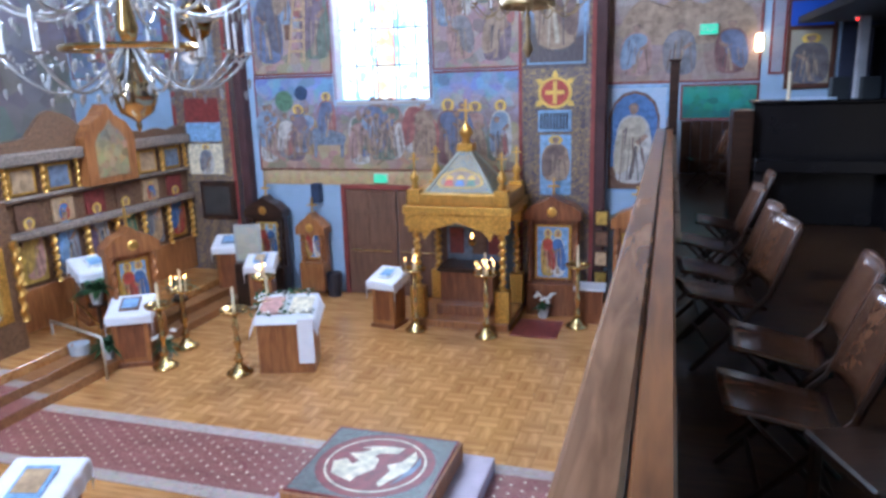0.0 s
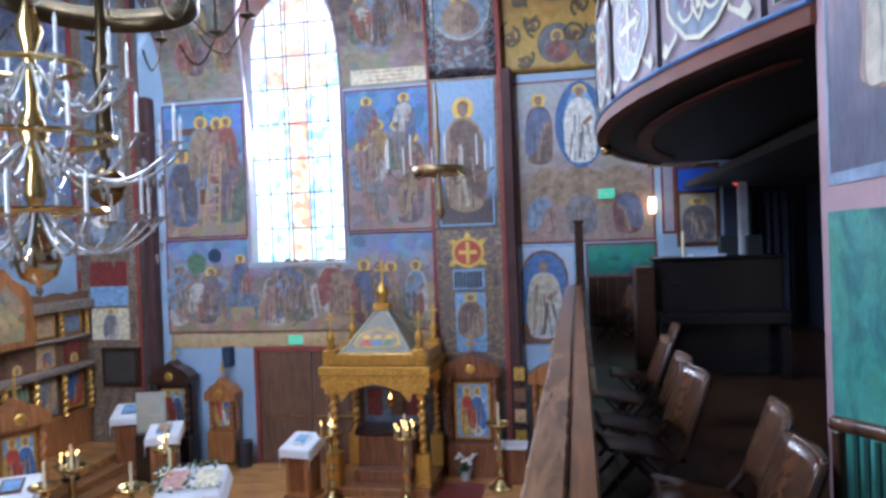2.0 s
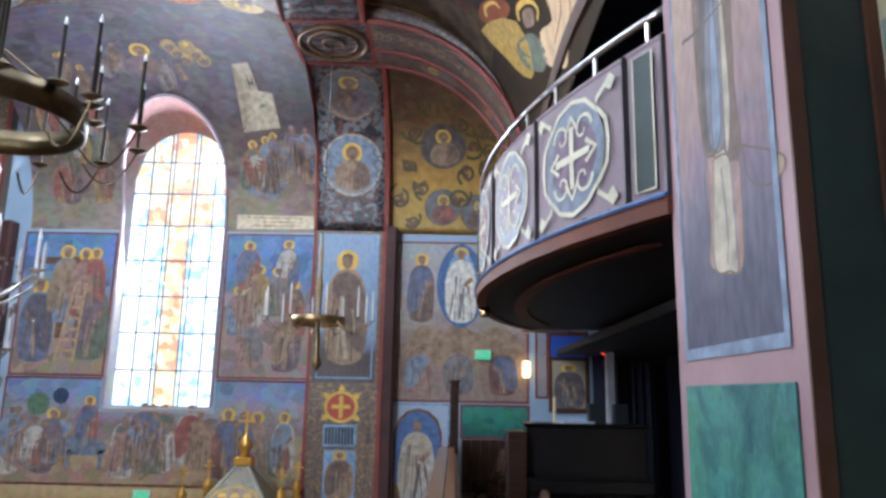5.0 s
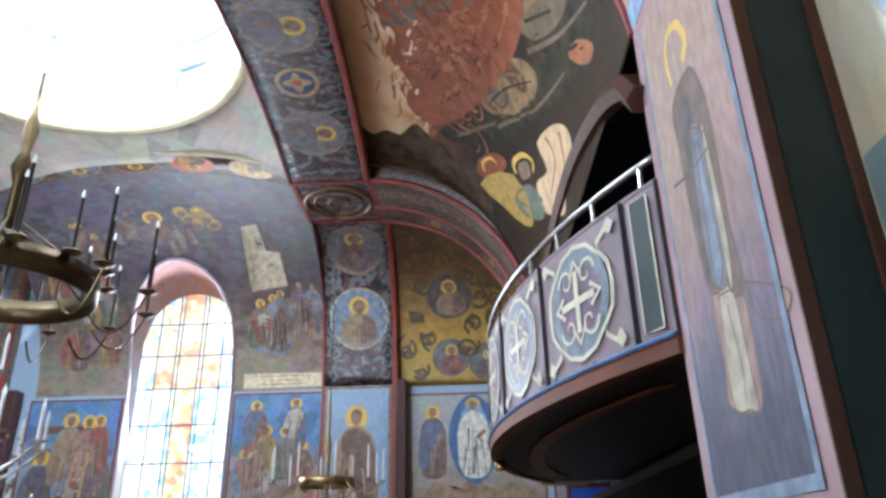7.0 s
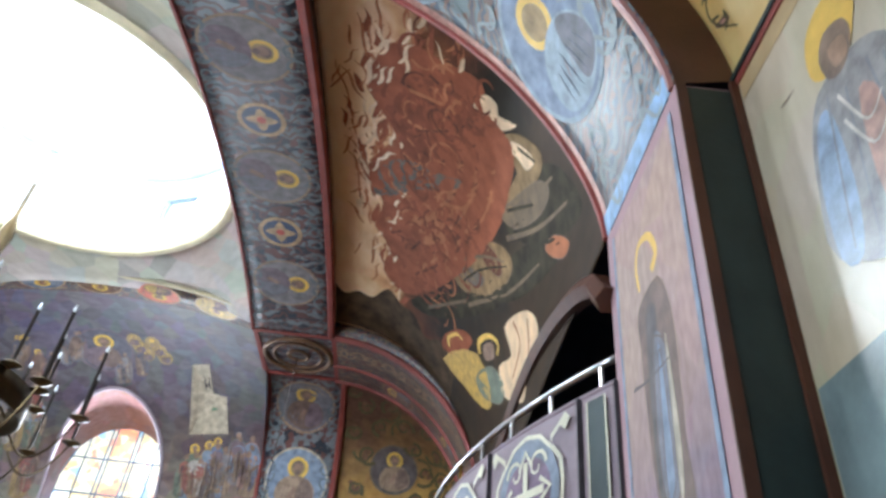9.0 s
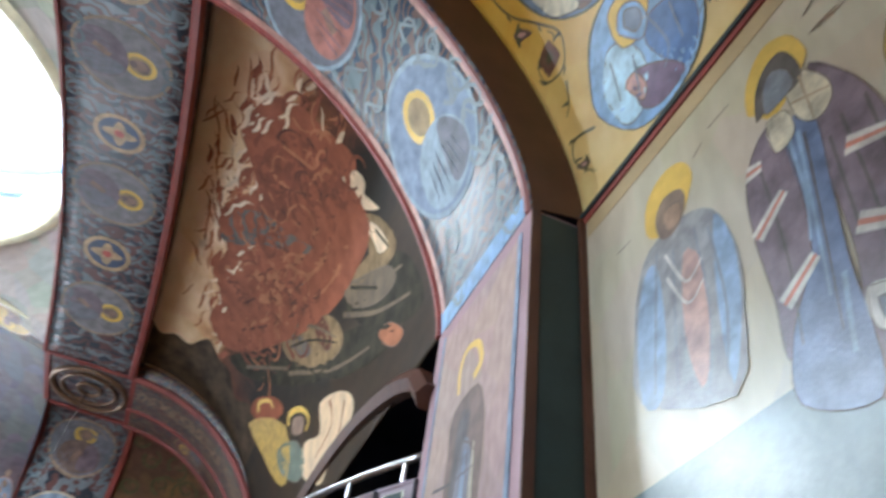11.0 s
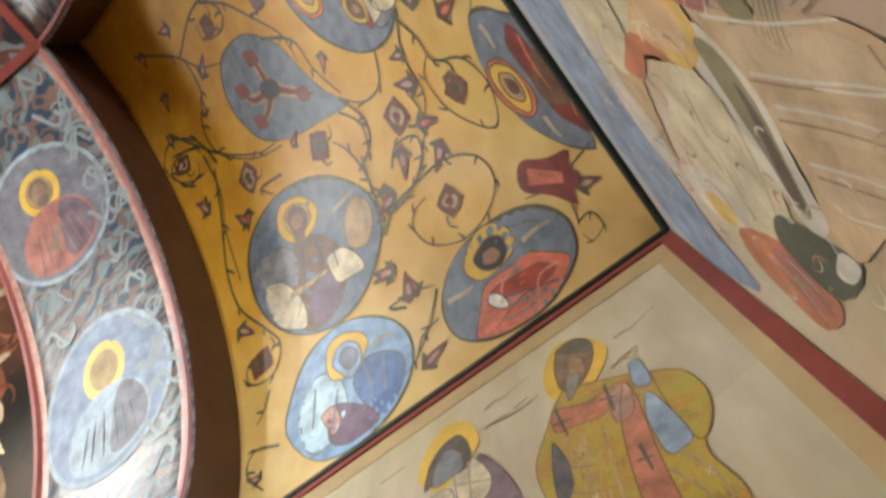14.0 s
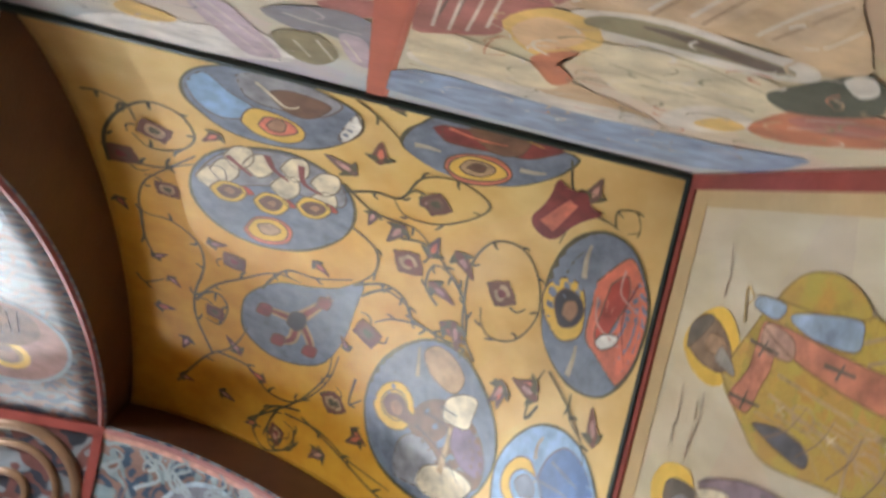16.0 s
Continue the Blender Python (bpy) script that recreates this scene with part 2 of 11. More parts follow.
HALO = mat("gilt_halo", (0.72, 0.47, 0.09), 0.45, 0.0, 0.2, 6, 0.1)
GILT = mat("gilt", (0.72, 0.42, 0.1), 0.28, 0.85, 0.25, 9, 0.2)
GILTC = mat("carved_gilt", (0.6, 0.33, 0.06), 0.38, 0.7, 0.45, 26, 0.9, 55)
BRASS = mat("brass", (0.62, 0.45, 0.18), 0.22, 1.0, 0.2, 8, 0.05)
ABRASS = mat("aged_brass", (0.085, 0.06, 0.03), 0.35, 0.9, 0.3, 8, 0.1)
IRON = mat("dark_metal", (0.04, 0.035, 0.03), 0.4, 0.7, 0.3, 8, 0.1)
STEEL = mat("steel", (0.6, 0.6, 0.6), 0.3, 1.0, 0.1)
REDT = mat("red_trim", (0.26, 0.055, 0.045), 0.5, 0, 0.25, 5, 0.1)
BROWNT = mat("brown_trim", (0.085, 0.032, 0.018), 0.45, 0, 0.3, 4, 0.15)
GREENT = mat("dark_green_paint", (0.02, 0.035, 0.032), 0.5, 0, 0.3, 4, 0.1)
LBLUE = mat("pale_blue_wall", (0.34, 0.47, 0.62), 0.6, 0, 0.12, 2, 0.1)
DKWOOD = wood("dark_wood", (0.012, 0.006, 0.004), (0.05, 0.022, 0.012), 3, 0.3)
CHAIRW = wood("chair_wood", (0.025, 0.009, 0.005), (0.1, 0.042, 0.019), 3, 0.26)
RAILW = wood("rail_wood", (0.1, 0.045, 0.02), (0.3, 0.16, 0.085), 2, 0.24, 'Y')
REDW = wood("red_wood", (0.12, 0.035, 0.012), (0.28, 0.1, 0.035), 2, 0.35, 'Z')
OAKW = wood("oak_wood", (0.2, 0.07, 0.02), (0.42, 0.17, 0.05), 2, 0.35, 'Z')
DOORW = wood("door_wood", (0.1, 0.05, 0.03), (0.2, 0.1, 0.06), 2, 0.45, 'Z')
PARQ = wood("parquet", (0.3, 0.12, 0.03), (0.62, 0.32, 0.11), 1.2, 0.17)
CLOTH = mat("white_cloth", (0.75, 0.75, 0.76), 0.85, 0, 0.06, 5, 0.3, 90)
GLASSW = mat("candle_wax", (0.75, 0.62, 0.4), 0.5, 0, 0.1)
CRYS = mat("crystal", (0.5, 0.5, 0.48), 0.05, 0.55, 0.2, 20, 0.1)
LEAF = mat("leaf_green", (0.03, 0.09, 0.03), 0.5, 0, 0.4, 12, 0.2)
FLAME = emit("candle_flame", (1.0, 0.55, 0.15), 9)
MARBLE = mural("green_marble", [(0.012, 0.085, 0.08), (0.016, 0.14, 0.11), (0.008, 0.085, 0.1), (0.06, 0.26, 0.2), (0.01, 0.085, 0.1), (0.025, 0.16, 0.15)], -100, 100, 0.28, 7.0)

E_ = EYE


def lift(fn):
    """A surface given from the eye's level, laid at its true height."""
    def g(u, v):
        x, y, z = fn(u, v)
        return (x, y, z + E_)
    return g


# ---------- the vaults' shapes ----------
def qs(s):
    return (math.sin(s * math.pi / 2), math.cos(s * math.pi / 2))


def bowed(s, p):
    """Across and up a flattened arch: p = 2 is round, less is closer to a straight slope."""
    a = math.sin(min(max(s, 0.0), 1.0) * math.pi / 2)
    return (a, max(0.0, 1 - a ** p) ** (1 / p))


f_gold = lift(lambda u, v: (-1.45 + 2.84 * bowed(u, 1.6)[0], 2.2 - 2.57 * bowed(v, 1.35)[0], 2.93 + 3.12 * bowed(u, 1.6)[1] * bowed(v, 1.35)[1]))
f_archb = lift(lambda u, v: (-1.45 + 2.53 * bowed(v, 1.58)[0], 2.2 + 1.25 * u, 2.86 + 2.62 * bowed(v, 1.58)[1]))
f_archc = lift(lambda u, v: (-2.7 + 1.25 * u, 2.2 - 2.0 * bowed(v, 1.3)[0], 2.86 + 2.62 * bowed(v, 1.3)[1]))
f_archa = lift(lambda u, v: (-2.7 + 1.25 * u, 3.45 + 6.55 * v, 5.6 - 0.12 * (1 - v) + 0.4 * (1 - (2 * v - 1) ** 2)))
f_flame = lift(lambda u, v: (-1.45 + 2.53 * qs(u)[0], 3.45 + 6.55 * v, 2.86 + 3.02 * qs(u)[1] * (1 + 0.12 * (1 - (2 * v - 1) ** 2))))
f_strip = lift(lambda u, v: (-2.65 + 1.35 * u, 11.5 + 1.65 * qs(v)[0], 3.0 + 2.65 * qs(v)[1]))
f_gold2 = lift(lambda u, v: (-1.3 + 2.69 * qs(u)[0], 11.5 + 1.8 * qs(v)[0], 3.0 + 2.65 * qs(u)[1] * qs(v)[1]))
f_arche = lift(lambda u, v: (-1.45 + 2.53 * qs(v)[0], 10.0 + 1.5 * u, 2.95 + 2.65 * qs(v)[1]))
f_south = lift(lambda u, v: (-8.2 + 5.55 * u, 10.4 + 2.9 * qs(v)[0], 3.0 + (2.75 + 0.4 * (1 - (2 * u - 1) ** 2)) * qs(v)[1]))
f_pillar = lambda u, v: (1.08, 3.45 - 1.25 * u, 2.6 + (E_ + 2.86 - 2.6) * v)
f_west = lambda u, v: (1.39, 2.2 - 2.57 * u, 2.6 + (E_ + 2.93 - 2.6) * v)
f_north = lambda u, v: (1.39 - 2.84 * u, -0.37, 2.6 + (E_ + 2.93 - 2.6) * v)
f_wall = lambda u, v: (-9 + 12 * u, 13.3, 12 * v)
f_pilaster = lambda u, v: (-2.65 + 1.35 * u, 13.1, 7.3 * v)


# ---------- painting on surfaces ----------
class Brush:
    """Lays flat painted shapes on a surface, facing the side where the camera's room lies."""

    lay, rim = (0.0028, 0.0007), 0.008

    def __init__(self, fn, inner):
        self.fn, self.inner = fn, Vector(inner)

    def spot(self, u, v):
        p = Vector(self.fn(u, v))
        ju = (Vector(self.fn(u + 1e-3, v)) - p) * 1e3
        jv = (Vector(self.fn(u, v + 1e-3)) - p) * 1e3
        if ju.length < 1e-4:
            ju = (p - Vector(self.fn(u - 1e-2, v))) * 1e2
        n = ju.cross(jv).normalized()
        if n.dot(self.inner - p) < 0:
            n = -n
        return p, ju, jv, n

    def place(self, u, v, up=(0, 0, 1)):
        p, ju, jv, n = self.spot(u, v)
        upv = Vector(up)
        e2 = upv - n * upv.dot(n)
        e2.normalize()
        e1 = e2.cross(n)
        a, b, c = ju.dot(ju), ju.dot(jv), jv.dot(jv)
        det = a * c - b * b

        def at(x, y, off):
            w = e1 * x + e2 * y
            wu, wv = w.dot(ju), w.dot(jv)
            uu, vv = u + (c * wu - b * wv) / det, v + (a * wv - b * wu) / det
            q, _, _, nn = self.spot(min(max(uu, 0.002), 0.998), min(max(vv, 0.002), 0.998))
            return q + nn * off
        return at


LAYER = [0]


def soften(pts, times=2):
    """Rounds the corners of a painted outline, as a brush would."""
    for _ in range(times):
        out = []
        for (x0, y0), (x1, y1) in zip(pts, pts[1:] + pts[:1]):
            out += [(0.75 * x0 + 0.25 * x1, 0.75 * y0 + 0.25 * y1), (0.25 * x0 + 0.75 * x1, 0.25 * y0 + 0.75 * y1)]
        pts = out
    return pts


def paint(name, at, polys, parent, scale=1.0, label="", rings=3, sx=1.0):
    """One painted shape: polys are (outline, paint, layer)."""
    bm = bmesh.new()
    me_mats = []
    LAYER[0] = (LAYER[0] + 1) % 53
    for pts, m, layer in polys:
        if m not in me_mats:
            me_mats.append(m)
        k = me_mats.index(m)
        if 5 <= len(pts) <= 15 and name not in ("arch", "shield", "tower", "tomb", "eagle"):
            pts = soften(list(pts), 1 if rings == 1 else 2)
        cx, cy = sum(p[0] for p in pts) / len(pts), sum(p[1] for p in pts) / len(pts)
        off = 0.003 + 0.0008 * layer + 0.00003 * LAYER[0]
        rows = []
        for r in range(1, rings + 1):
            f = r / rings
            rows.append([bm.verts.new(at(scale * sx * (cx + (x - cx) * f), scale * (cy + (y - cy) * f), off)) for x, y in pts])
        c = bm.verts.new(at(scale * sx * cx, scale * cy, off))
        n = len(pts)
        for i in range(n):
            fs = [bm.faces.new((c, rows[0][i], rows[0][(i + 1) % n]))]
            for a, b in zip(rows, rows[1:]):
                fs.append(bm.faces.new((a[i], b[i], b[(i + 1) % n], a[(i + 1) % n])))
            for f in fs:
                f.material_index = k
    ob = part(name, bm, None, parent, label)
    for m in me_mats:
        ob.data.materials.append(m)
    return ob


def disc(r, cx=0.0, cy=0.0, n=20, ry=None):
    ry = ry or r
    return [(cx + r * math.cos(2 * math.pi * i / n), cy + ry * math.sin(2 * math.pi * i / n)) for i in range(n)]


def mandorla(w, h, n=28):
    return [(w * math.cos(a) * (1 - 0.12 * abs(math.sin(a)) ** 3), h * math.sin(a)) for a in (2 * math.pi * i / n for i in range(n))]


def figure(name, brush, u, v, h, robe, mantle, parent, halo=True, up=(0, 0, 1), sx=1.0, face="flesh", extra="tan", seed=0):
    """A painted standing figure as plain shapes; (u, v) is its foot."""
    rnd = random.Random(seed + int(1000 * u + 77 * v))
    j = lambda: rnd.uniform(-0.02, 0.02)
    at = brush.place(u, v, up)
    R, M, X = pc(robe), pc(mantle), pc(extra)
    lean = rnd.choice((-1, 1))
    polys = [([(-0.16 + j(), 0), (0.16 + j(), 0), (0.2 + j(), 0.3), (0.19, 0.55), (0.16, 0.72), (0.07, 0.82), (-0.07, 0.82), (-0.16, 0.72), (-0.2 + j(), 0.5), (-0.18, 0.2)], R, 1),
             ([(lean * x, y) for x, y in ((-0.19, 0.08 + j()), (-0.03, 0.16 + j()), (0.1, 0.5), (0.15, 0.73), (0.02, 0.81), (-0.13, 0.75), (-0.21, 0.42))], M, 2),
             ([(lean * x, y) for x, y in ((0.02, 0.5), (0.13, 0.6), (0.16, 0.56), (0.06, 0.46))], pc(face), 3),
             ([(lean * x, y) for x, y in ((-0.04, 0.05), (0.0, 0.05), (0.05, 0.45), (0.02, 0.46))], X, 3),
             (disc(0.046, 0, 0.88, 16, 0.058), pc(face), 3),
             (disc(0.052, 0, 0.912, 16, 0.045), pc("brown" if rnd.random() < 0.6 else "grey"), 2.5)]
    # folds of the cloth
    for k in range(7):
        x = -0.15 + 0.05 * k + j()
        y0, y1 = 0.03 + 0.3 * rnd.random() * (k % 2), 0.35 + 0.35 * rnd.random()
        polys.append(([(x, y0), (x + 0.012, y0), (0.7 * x + 0.006 + j(), y1), (0.7 * x + j(), y1)], pc("brown" if k % 3 == 0 else "dark" if k % 3 == 1 and h > 0.8 else extra), 3.2))
    if halo:
        polys.insert(0, (disc(0.1, 0, 0.89, 22), HALO, 0.5))
    return paint(name, at, polys, parent, h, sx=sx)


def medallion(brush, u, v, a, b, ground, robe, mantle, parent, up=(0, 0, 1), rim="vine", glow=True, bust=True):
    """A painted oval with a half-length figure as plain shapes."""
    at = brush.place(u, v, up)
    polys = [(disc(1.07, n=32), pc(rim), 0), (disc(1.0, n=32), pc(ground), 0.6)]
    if bust:
        polys += [([(-0.62, -0.74), (-0.7, -0.35), (-0.5, 0.0), (-0.18, 0.14), (0.18, 0.14), (0.5, 0.0), (0.7, -0.35), (0.62, -0.74), (0.2, -0.93), (-0.2, -0.93)], pc(robe), 1.5),
                  ([(0.0, -0.9), (0.05, -0.3), (0.2, 0.1), (0.48, -0.02), (0.66, -0.4), (0.58, -0.74)], pc(mantle), 2.2),
                  ([(-0.25, -0.55), (-0.05, -0.2), (0.08, -0.28), (-0.1, -0.62)], pc("flesh"), 2.6),
                  (disc(0.15, 0, 0.35, 18, 0.19), pc("flesh"), 2.6), (disc(0.18, 0, 0.42, 18, 0.17), pc("brown"), 2.2), (disc(0.1, 0, 0.24, 16, 0.09), pc("brown"), 3)]
        polys += [([(x, -0.78), (x + 0.022, -0.8), (0.72 * x + 0.015, -0.1 - 0.2 * abs(x)), (0.72 * x, -0.1 - 0.2 * abs(x))], pc(mantle if k < 3 else robe), 2.9) for k, x in enumerate((-0.46, -0.3, -0.1, 0.14, 0.3, 0.46))]
        if glow:
            polys.insert(2, (disc(0.36, 0, 0.38, 20), HALO, 1.1))
            polys.insert(3, (disc(0.25, 0, 0.38, 20), pc("ochre"), 1.4))
    if not MUTED[0]:
        for sg in (-1, 1):
            polys += [([(sg * 0.5 + sg * 0.34 * t, 0.22 + 0.05 * t + 0.26 * k), (sg * 0.5 + sg * 0.34 * t, 0.31 + 0.05 * t + 0.26 * k), (sg * 0.5 + sg * 0.34 * t + 0.04, 0.31 + 0.05 * t + 0.26 * k), (sg * 0.5 + sg * 0.34 * t + 0.04, 0.22 + 0.05 * t + 0.26 * k)], Q_["cream"], 3) for t in (0, 0.3, 0.6, 0.9) for k in (0,)]
    polys = [([(x * a, y * b) for x, y in pts], m, l) for pts, m, l in polys]
    base = paint("medallion", at, polys[:2], parent, rings=5)
    for pts, m, l in polys[2:]:
        paint("halo" if m is HALO else "painted_shape", at, [(pts, m, l)], base, rings=3)
    return base


def ribbon(bm, at, pts, w, off=0.006, taper=True):
    """A painted line of varying width."""
    n = len(pts)
    left, right = [], []
    for i, (x, y) in enumerate(pts):
        x0, y0 = pts[max(0, i - 1)]
        x1, y1 = pts[min(n - 1, i + 1)]
        d = math.hypot(x1 - x0, y1 - y0) or 1
        k = w * (1 - 0.6 * i / n if taper else 1) / 2
        nx, ny = -(y1 - y0) / d * k, (x1 - x0) / d * k
        left.append(bm.verts.new(at(x + nx, y + ny, off)))
        right.append(bm.verts.new(at(x - nx, y - ny, off)))
    for i in range(n - 1):
        bm.faces.new((left[i], left[i + 1], right[i + 1], right[i]))


def flowing(pts, n=5):
    """A smooth line through the given points."""
    out = []
    for i in range(len(pts) - 1):
        a, b, c, d = pts[max(0, i - 1)], pts[i], pts[i + 1], pts[min(len(pts) - 1, i + 2)]
        for k in range(n):
            t = k / n
            out.append(tuple(0.5 * (2 * q + (r - p) * t + (2 * p - 5 * q + 4 * r - w) * t * t + (3 * q - p - 3 * r + w) * t ** 3) for p, q, r, w in zip(a, b, c, d)))
    return out + [pts[-1]]


def loop(pts, n=3):
    """A closed smooth outline through the given points."""
    k = len(pts)
    ring = flowing([pts[(i - 1) % k] for i in range(k + 3)], n)
    return ring[n:n * (k + 1)]


RIM = mat("umber_outline", (0.13, 0.085, 0.055), 0.5)


class Sketch:
    """A painted motif: filled shapes and brush lines round one place on a surface, in metres."""

    def __init__(self, brush, u, v, up=(0, 0, 1)):
        self.at, self.rim = brush.place(u, v, up), brush.rim
        self.shapes, self.lines, self.mats = [], bmesh.new(), []
        LAYER[0] = (LAYER[0] + 1) % 53
        self.low, self.step = brush.lay[0] + 0.00002 * LAYER[0], brush.lay[1]

    def fill(self, m, layer, pts, rings=5):
        if self.rim and layer > 1.2 and rings > 1:
            self.line(RIM, self.rim, list(pts) + [pts[0]], layer + 0.15, False)
        bm, pts = bmesh.new(), loop(list(pts))
        off = self.low + self.step * layer
        cx, cy = sum(p[0] for p in pts) / len(pts), sum(p[1] for p in pts) / len(pts)
        hub = bm.verts.new(self.at(cx, cy, off))
        rows = [[bm.verts.new(self.at(cx + (x - cx) * r / rings, cy + (y - cy) * r / rings, off)) for x, y in pts] for r in range(1, rings + 1)]
        n = len(pts)
        for i in range(n):
            j = (i + 1) % n
            bm.faces.new((hub, rows[0][i], rows[0][j]))
            for a, b in zip(rows, rows[1:]):
                bm.faces.new((a[i], b[i], b[j], a[j]))
        self.shapes.append((bm, m))

    def line(self, m, w, pts, layer=4, taper=True):
        if m not in self.mats:
            self.mats.append(m)
        start = len(self.lines.faces)
        ribbon(self.lines, self.at, flowing(pts) if len(pts) > 2 else pts, w, self.low + self.step * layer, taper)
        self.lines.faces.ensure_lookup_table()
        for f in self.lines.faces[start:]:
            f.material_index = self.mats.index(m)

    def done(self, name, parent, label=""):
        first, role = None, {HALO.name: "halo", "paint_flesh": "face", "oil_flesh": "face", "fresco_flesh": "face"}
        for bm, m in self.shapes:
            if first is None:
                first = part(name, bm, m, parent, label)
            else:
                part(role.get(m.name, "painted_shape"), bm, m, first)
        if len(self.lines.faces):
            ob = part("linework" if first else name, self.lines, None, first or parent)
            for m in self.mats:
                ob.data.materials.append(m)
            tagged(ob, "", "", "", "stuff")
        return first


def curl(r, turns, start, hand=1, n=26):
    return [(r * (1 - 0.8 * i / n) * math.cos(start + hand * turns * 2 * math.pi * i / n), r * (1 - 0.8 * i / n) * math.sin(start + hand * turns * 2 * math.pi * i / n)) for i in range(n + 1)]


def leafshape(l, w):
    return [(0, 0), (w * 0.5, l * 0.25), (w * 0.42, l * 0.55), (0, l), (-w * 0.42, l * 0.55), (-w * 0.5, l * 0.25)]


def turnpts(pts, a, dx=0, dy=0):
    c, s = math.cos(a), math.sin(a)
    return [(c * x - s * y + dx, s * x + c * y + dy) for x, y in pts]


# ---------- large structure ----------
def structure(name, bm, m, label, category="wall", smooth=False):
    return tagged(part(name, bm, m, None, "", smooth), label, category, "", "structure")


WX0, WX1, D = -6.42, -4.42, 13.3
PARQ.node_tree.nodes["Principled BSDF"].inputs["Specular IOR Level"].default_value = 0.6
floor = structure("floor", boxes(((-13, -0.37, -0.3), (4.2, 13.3, -0.012))), PARQ, "honey-coloured oak block parquet floor of the nave", "floor")
PLAST = mat("old_plaster", (0.42, 0.4, 0.38), 0.7, 0, 0.12, 2, 0.2)
# Near-black colour that holds the shade of the loft and gallery recesses.
SHADEP = mat("shade_dark_plaster", (0.02, 0.025, 0.05), 0.7, 0, 0.2, 2, 0.1)
structure("wall_south", boxes(((-13, D, 0), (WX0, D + 0.5, 12)), ((WX1, D, 0), (4.2, D + 0.5, 12)), ((WX0, D, 0), (WX1, D + 0.5, 3.97))), LBLUE, "pale blue plastered side wall with painted scenes")
structure("wall_west_near", boxes(((1.39, -0.37, 0), (1.8, 2.2, E_ + 2.93))), mural("west_ground", [(0.3, 0.35, 0.3), (0.5, 0.45, 0.3), (0.55, 0.49, 0.36), (0.55, 0.48, 0.34)], 4, 7.4, 0.12, 3, 2, 0.3, 0.8), "cream painted wall behind the choir gallery")
structure("wall_west", boxes(((3.9, 2.2, 0), (4.2, 13.3, 12))), SHADEP, "dark plain wall behind the choir gallery")
structure("wall_north", boxes(((-13, -0.8, 0), (WX0, -0.37, 12)), ((WX1, -0.8, 0), (4.2, -0.37, 12)), ((WX0, -0.8, 0), (WX1, -0.37, 4)), ((WX0, -0.8, 9.2), (WX1, -0.37, 12))),
          mural("north_ground", [(0.4, 0.3, 0.2), (0.5, 0.4, 0.26), (0.5, 0.44, 0.34), (0.4, 0.42, 0.44)], 4.5, 7.6, 0.2, 2.5), "side wall with a large painted scene in tan and grey")
structure("wall_east", boxes(((-13.3, -0.8, 0), (-13, 13.8, 12))), mural("east_ground", [(0.2, 0.18, 0.16), (0.3, 0.3, 0.34), (0.2, 0.26, 0.38)], 3, 11, 0.4, 2.0), "painted end wall behind the icon screen")
structure("gallery_floor", boxes(((0.06, -0.37, 2.35), (3.9, D, 2.588))), wood("gallery_boards", (0.018, 0.008, 0.004), (0.075, 0.034, 0.014), 3, 0.3), "dark boarded floor of the choir gallery", "floor")
structure("wall_gallery", boxes(((0.06, -0.37, 0), (0.2, D, 2.35))), LBLUE, "plain wall under the choir gallery")

# near pillar
pillar = thing("pillar", label="square pillar painted with a standing saint over green marbling", category="pillar", kind="structure")
part("shaft", boxes(((1.08, 2.2, 2.588), (1.8, 3.45, E_ + 2.86))), mat("mauve_plaster", (0.36, 0.22, 0.24), 0.5, 0, 0.15, 3, 0.15), pillar)
part("side_face", boxes(((1.1, 2.19, 2.588), (1.37, 2.199, E_ + 2.84))), GREENT, pillar, "dark green painted side")
part("edge", boxes(((1.078, 2.185, 2.588), (1.13, 2.198, E_ + 2.86)), ((1.35, 2.17, 2.588), (1.388, 2.198, E_ + 2.9))), BROWNT, pillar)
brush_p = Brush(f_pillar, (-5, 3, 4))
panel_m = mural("pillar_panel", [(0.09, 0.09, 0.13), (0.19, 0.16, 0.21), (0.36, 0.25, 0.24), (0.42, 0.3, 0.26)], 4.5, 6.2, 0.12, 3, 2, 0.58, 0.2)
part("panel", boxes(((1.076, 2.3, 4.5), (1.0795, 3.32, 7.05))), panel_m, pillar)
for lo, hi in (((1.073, 2.29, 4.48), (1.0755, 2.33, 7.06)), ((1.073, 3.3, 4.48), (1.0755, 3.33, 7.06)), ((1.072, 2.29, 4.47), (1.0748, 3.33, 4.52))):
    part("blue_line", boxes((lo, hi)), Q_["lblue"], pillar)
part("marble_panel", boxes(((1.07, 2.28, 2.62), (1.079, 3.34, 4.36)), bev=0.003), MARBLE, pillar, "green marbled panel")
sk = Sketch(brush_p, 0.473, 0.661)
sk.line(HALO, 0.06, [(0.09, 0.82), (0.17, 0.88), (0.1, 1.03), (-0.05, 1.08), (-0.12, 0.98), (-0.1, 0.82)], 2)
sk.fill(Q_["brown"], 2, [(0.16, 0.74), (-0.14, 0.72), (-0.15, 0.46), (-0.14, 0.06), (-0.1, -0.25), (0.02, -0.32), (0.27, -0.4), (0.26, -0.12), (0.27, 0.13), (0.27, 0.49)])
sk.fill(Q_["dark"], 2.5, [(-0.05, 0.63), (0.08, 0.63), (0.07, 0.45), (0.02, 0.19), (0.03, -0.23), (-0.09, -0.23), (-0.09, 0.22)])
sk.fill(Q_["slate"], 3, [(0.03, 0.48), (0.15, 0.38), (0.16, 0.08), (0.14, -0.29), (-0.02, -0.26), (-0.04, 0.08)])
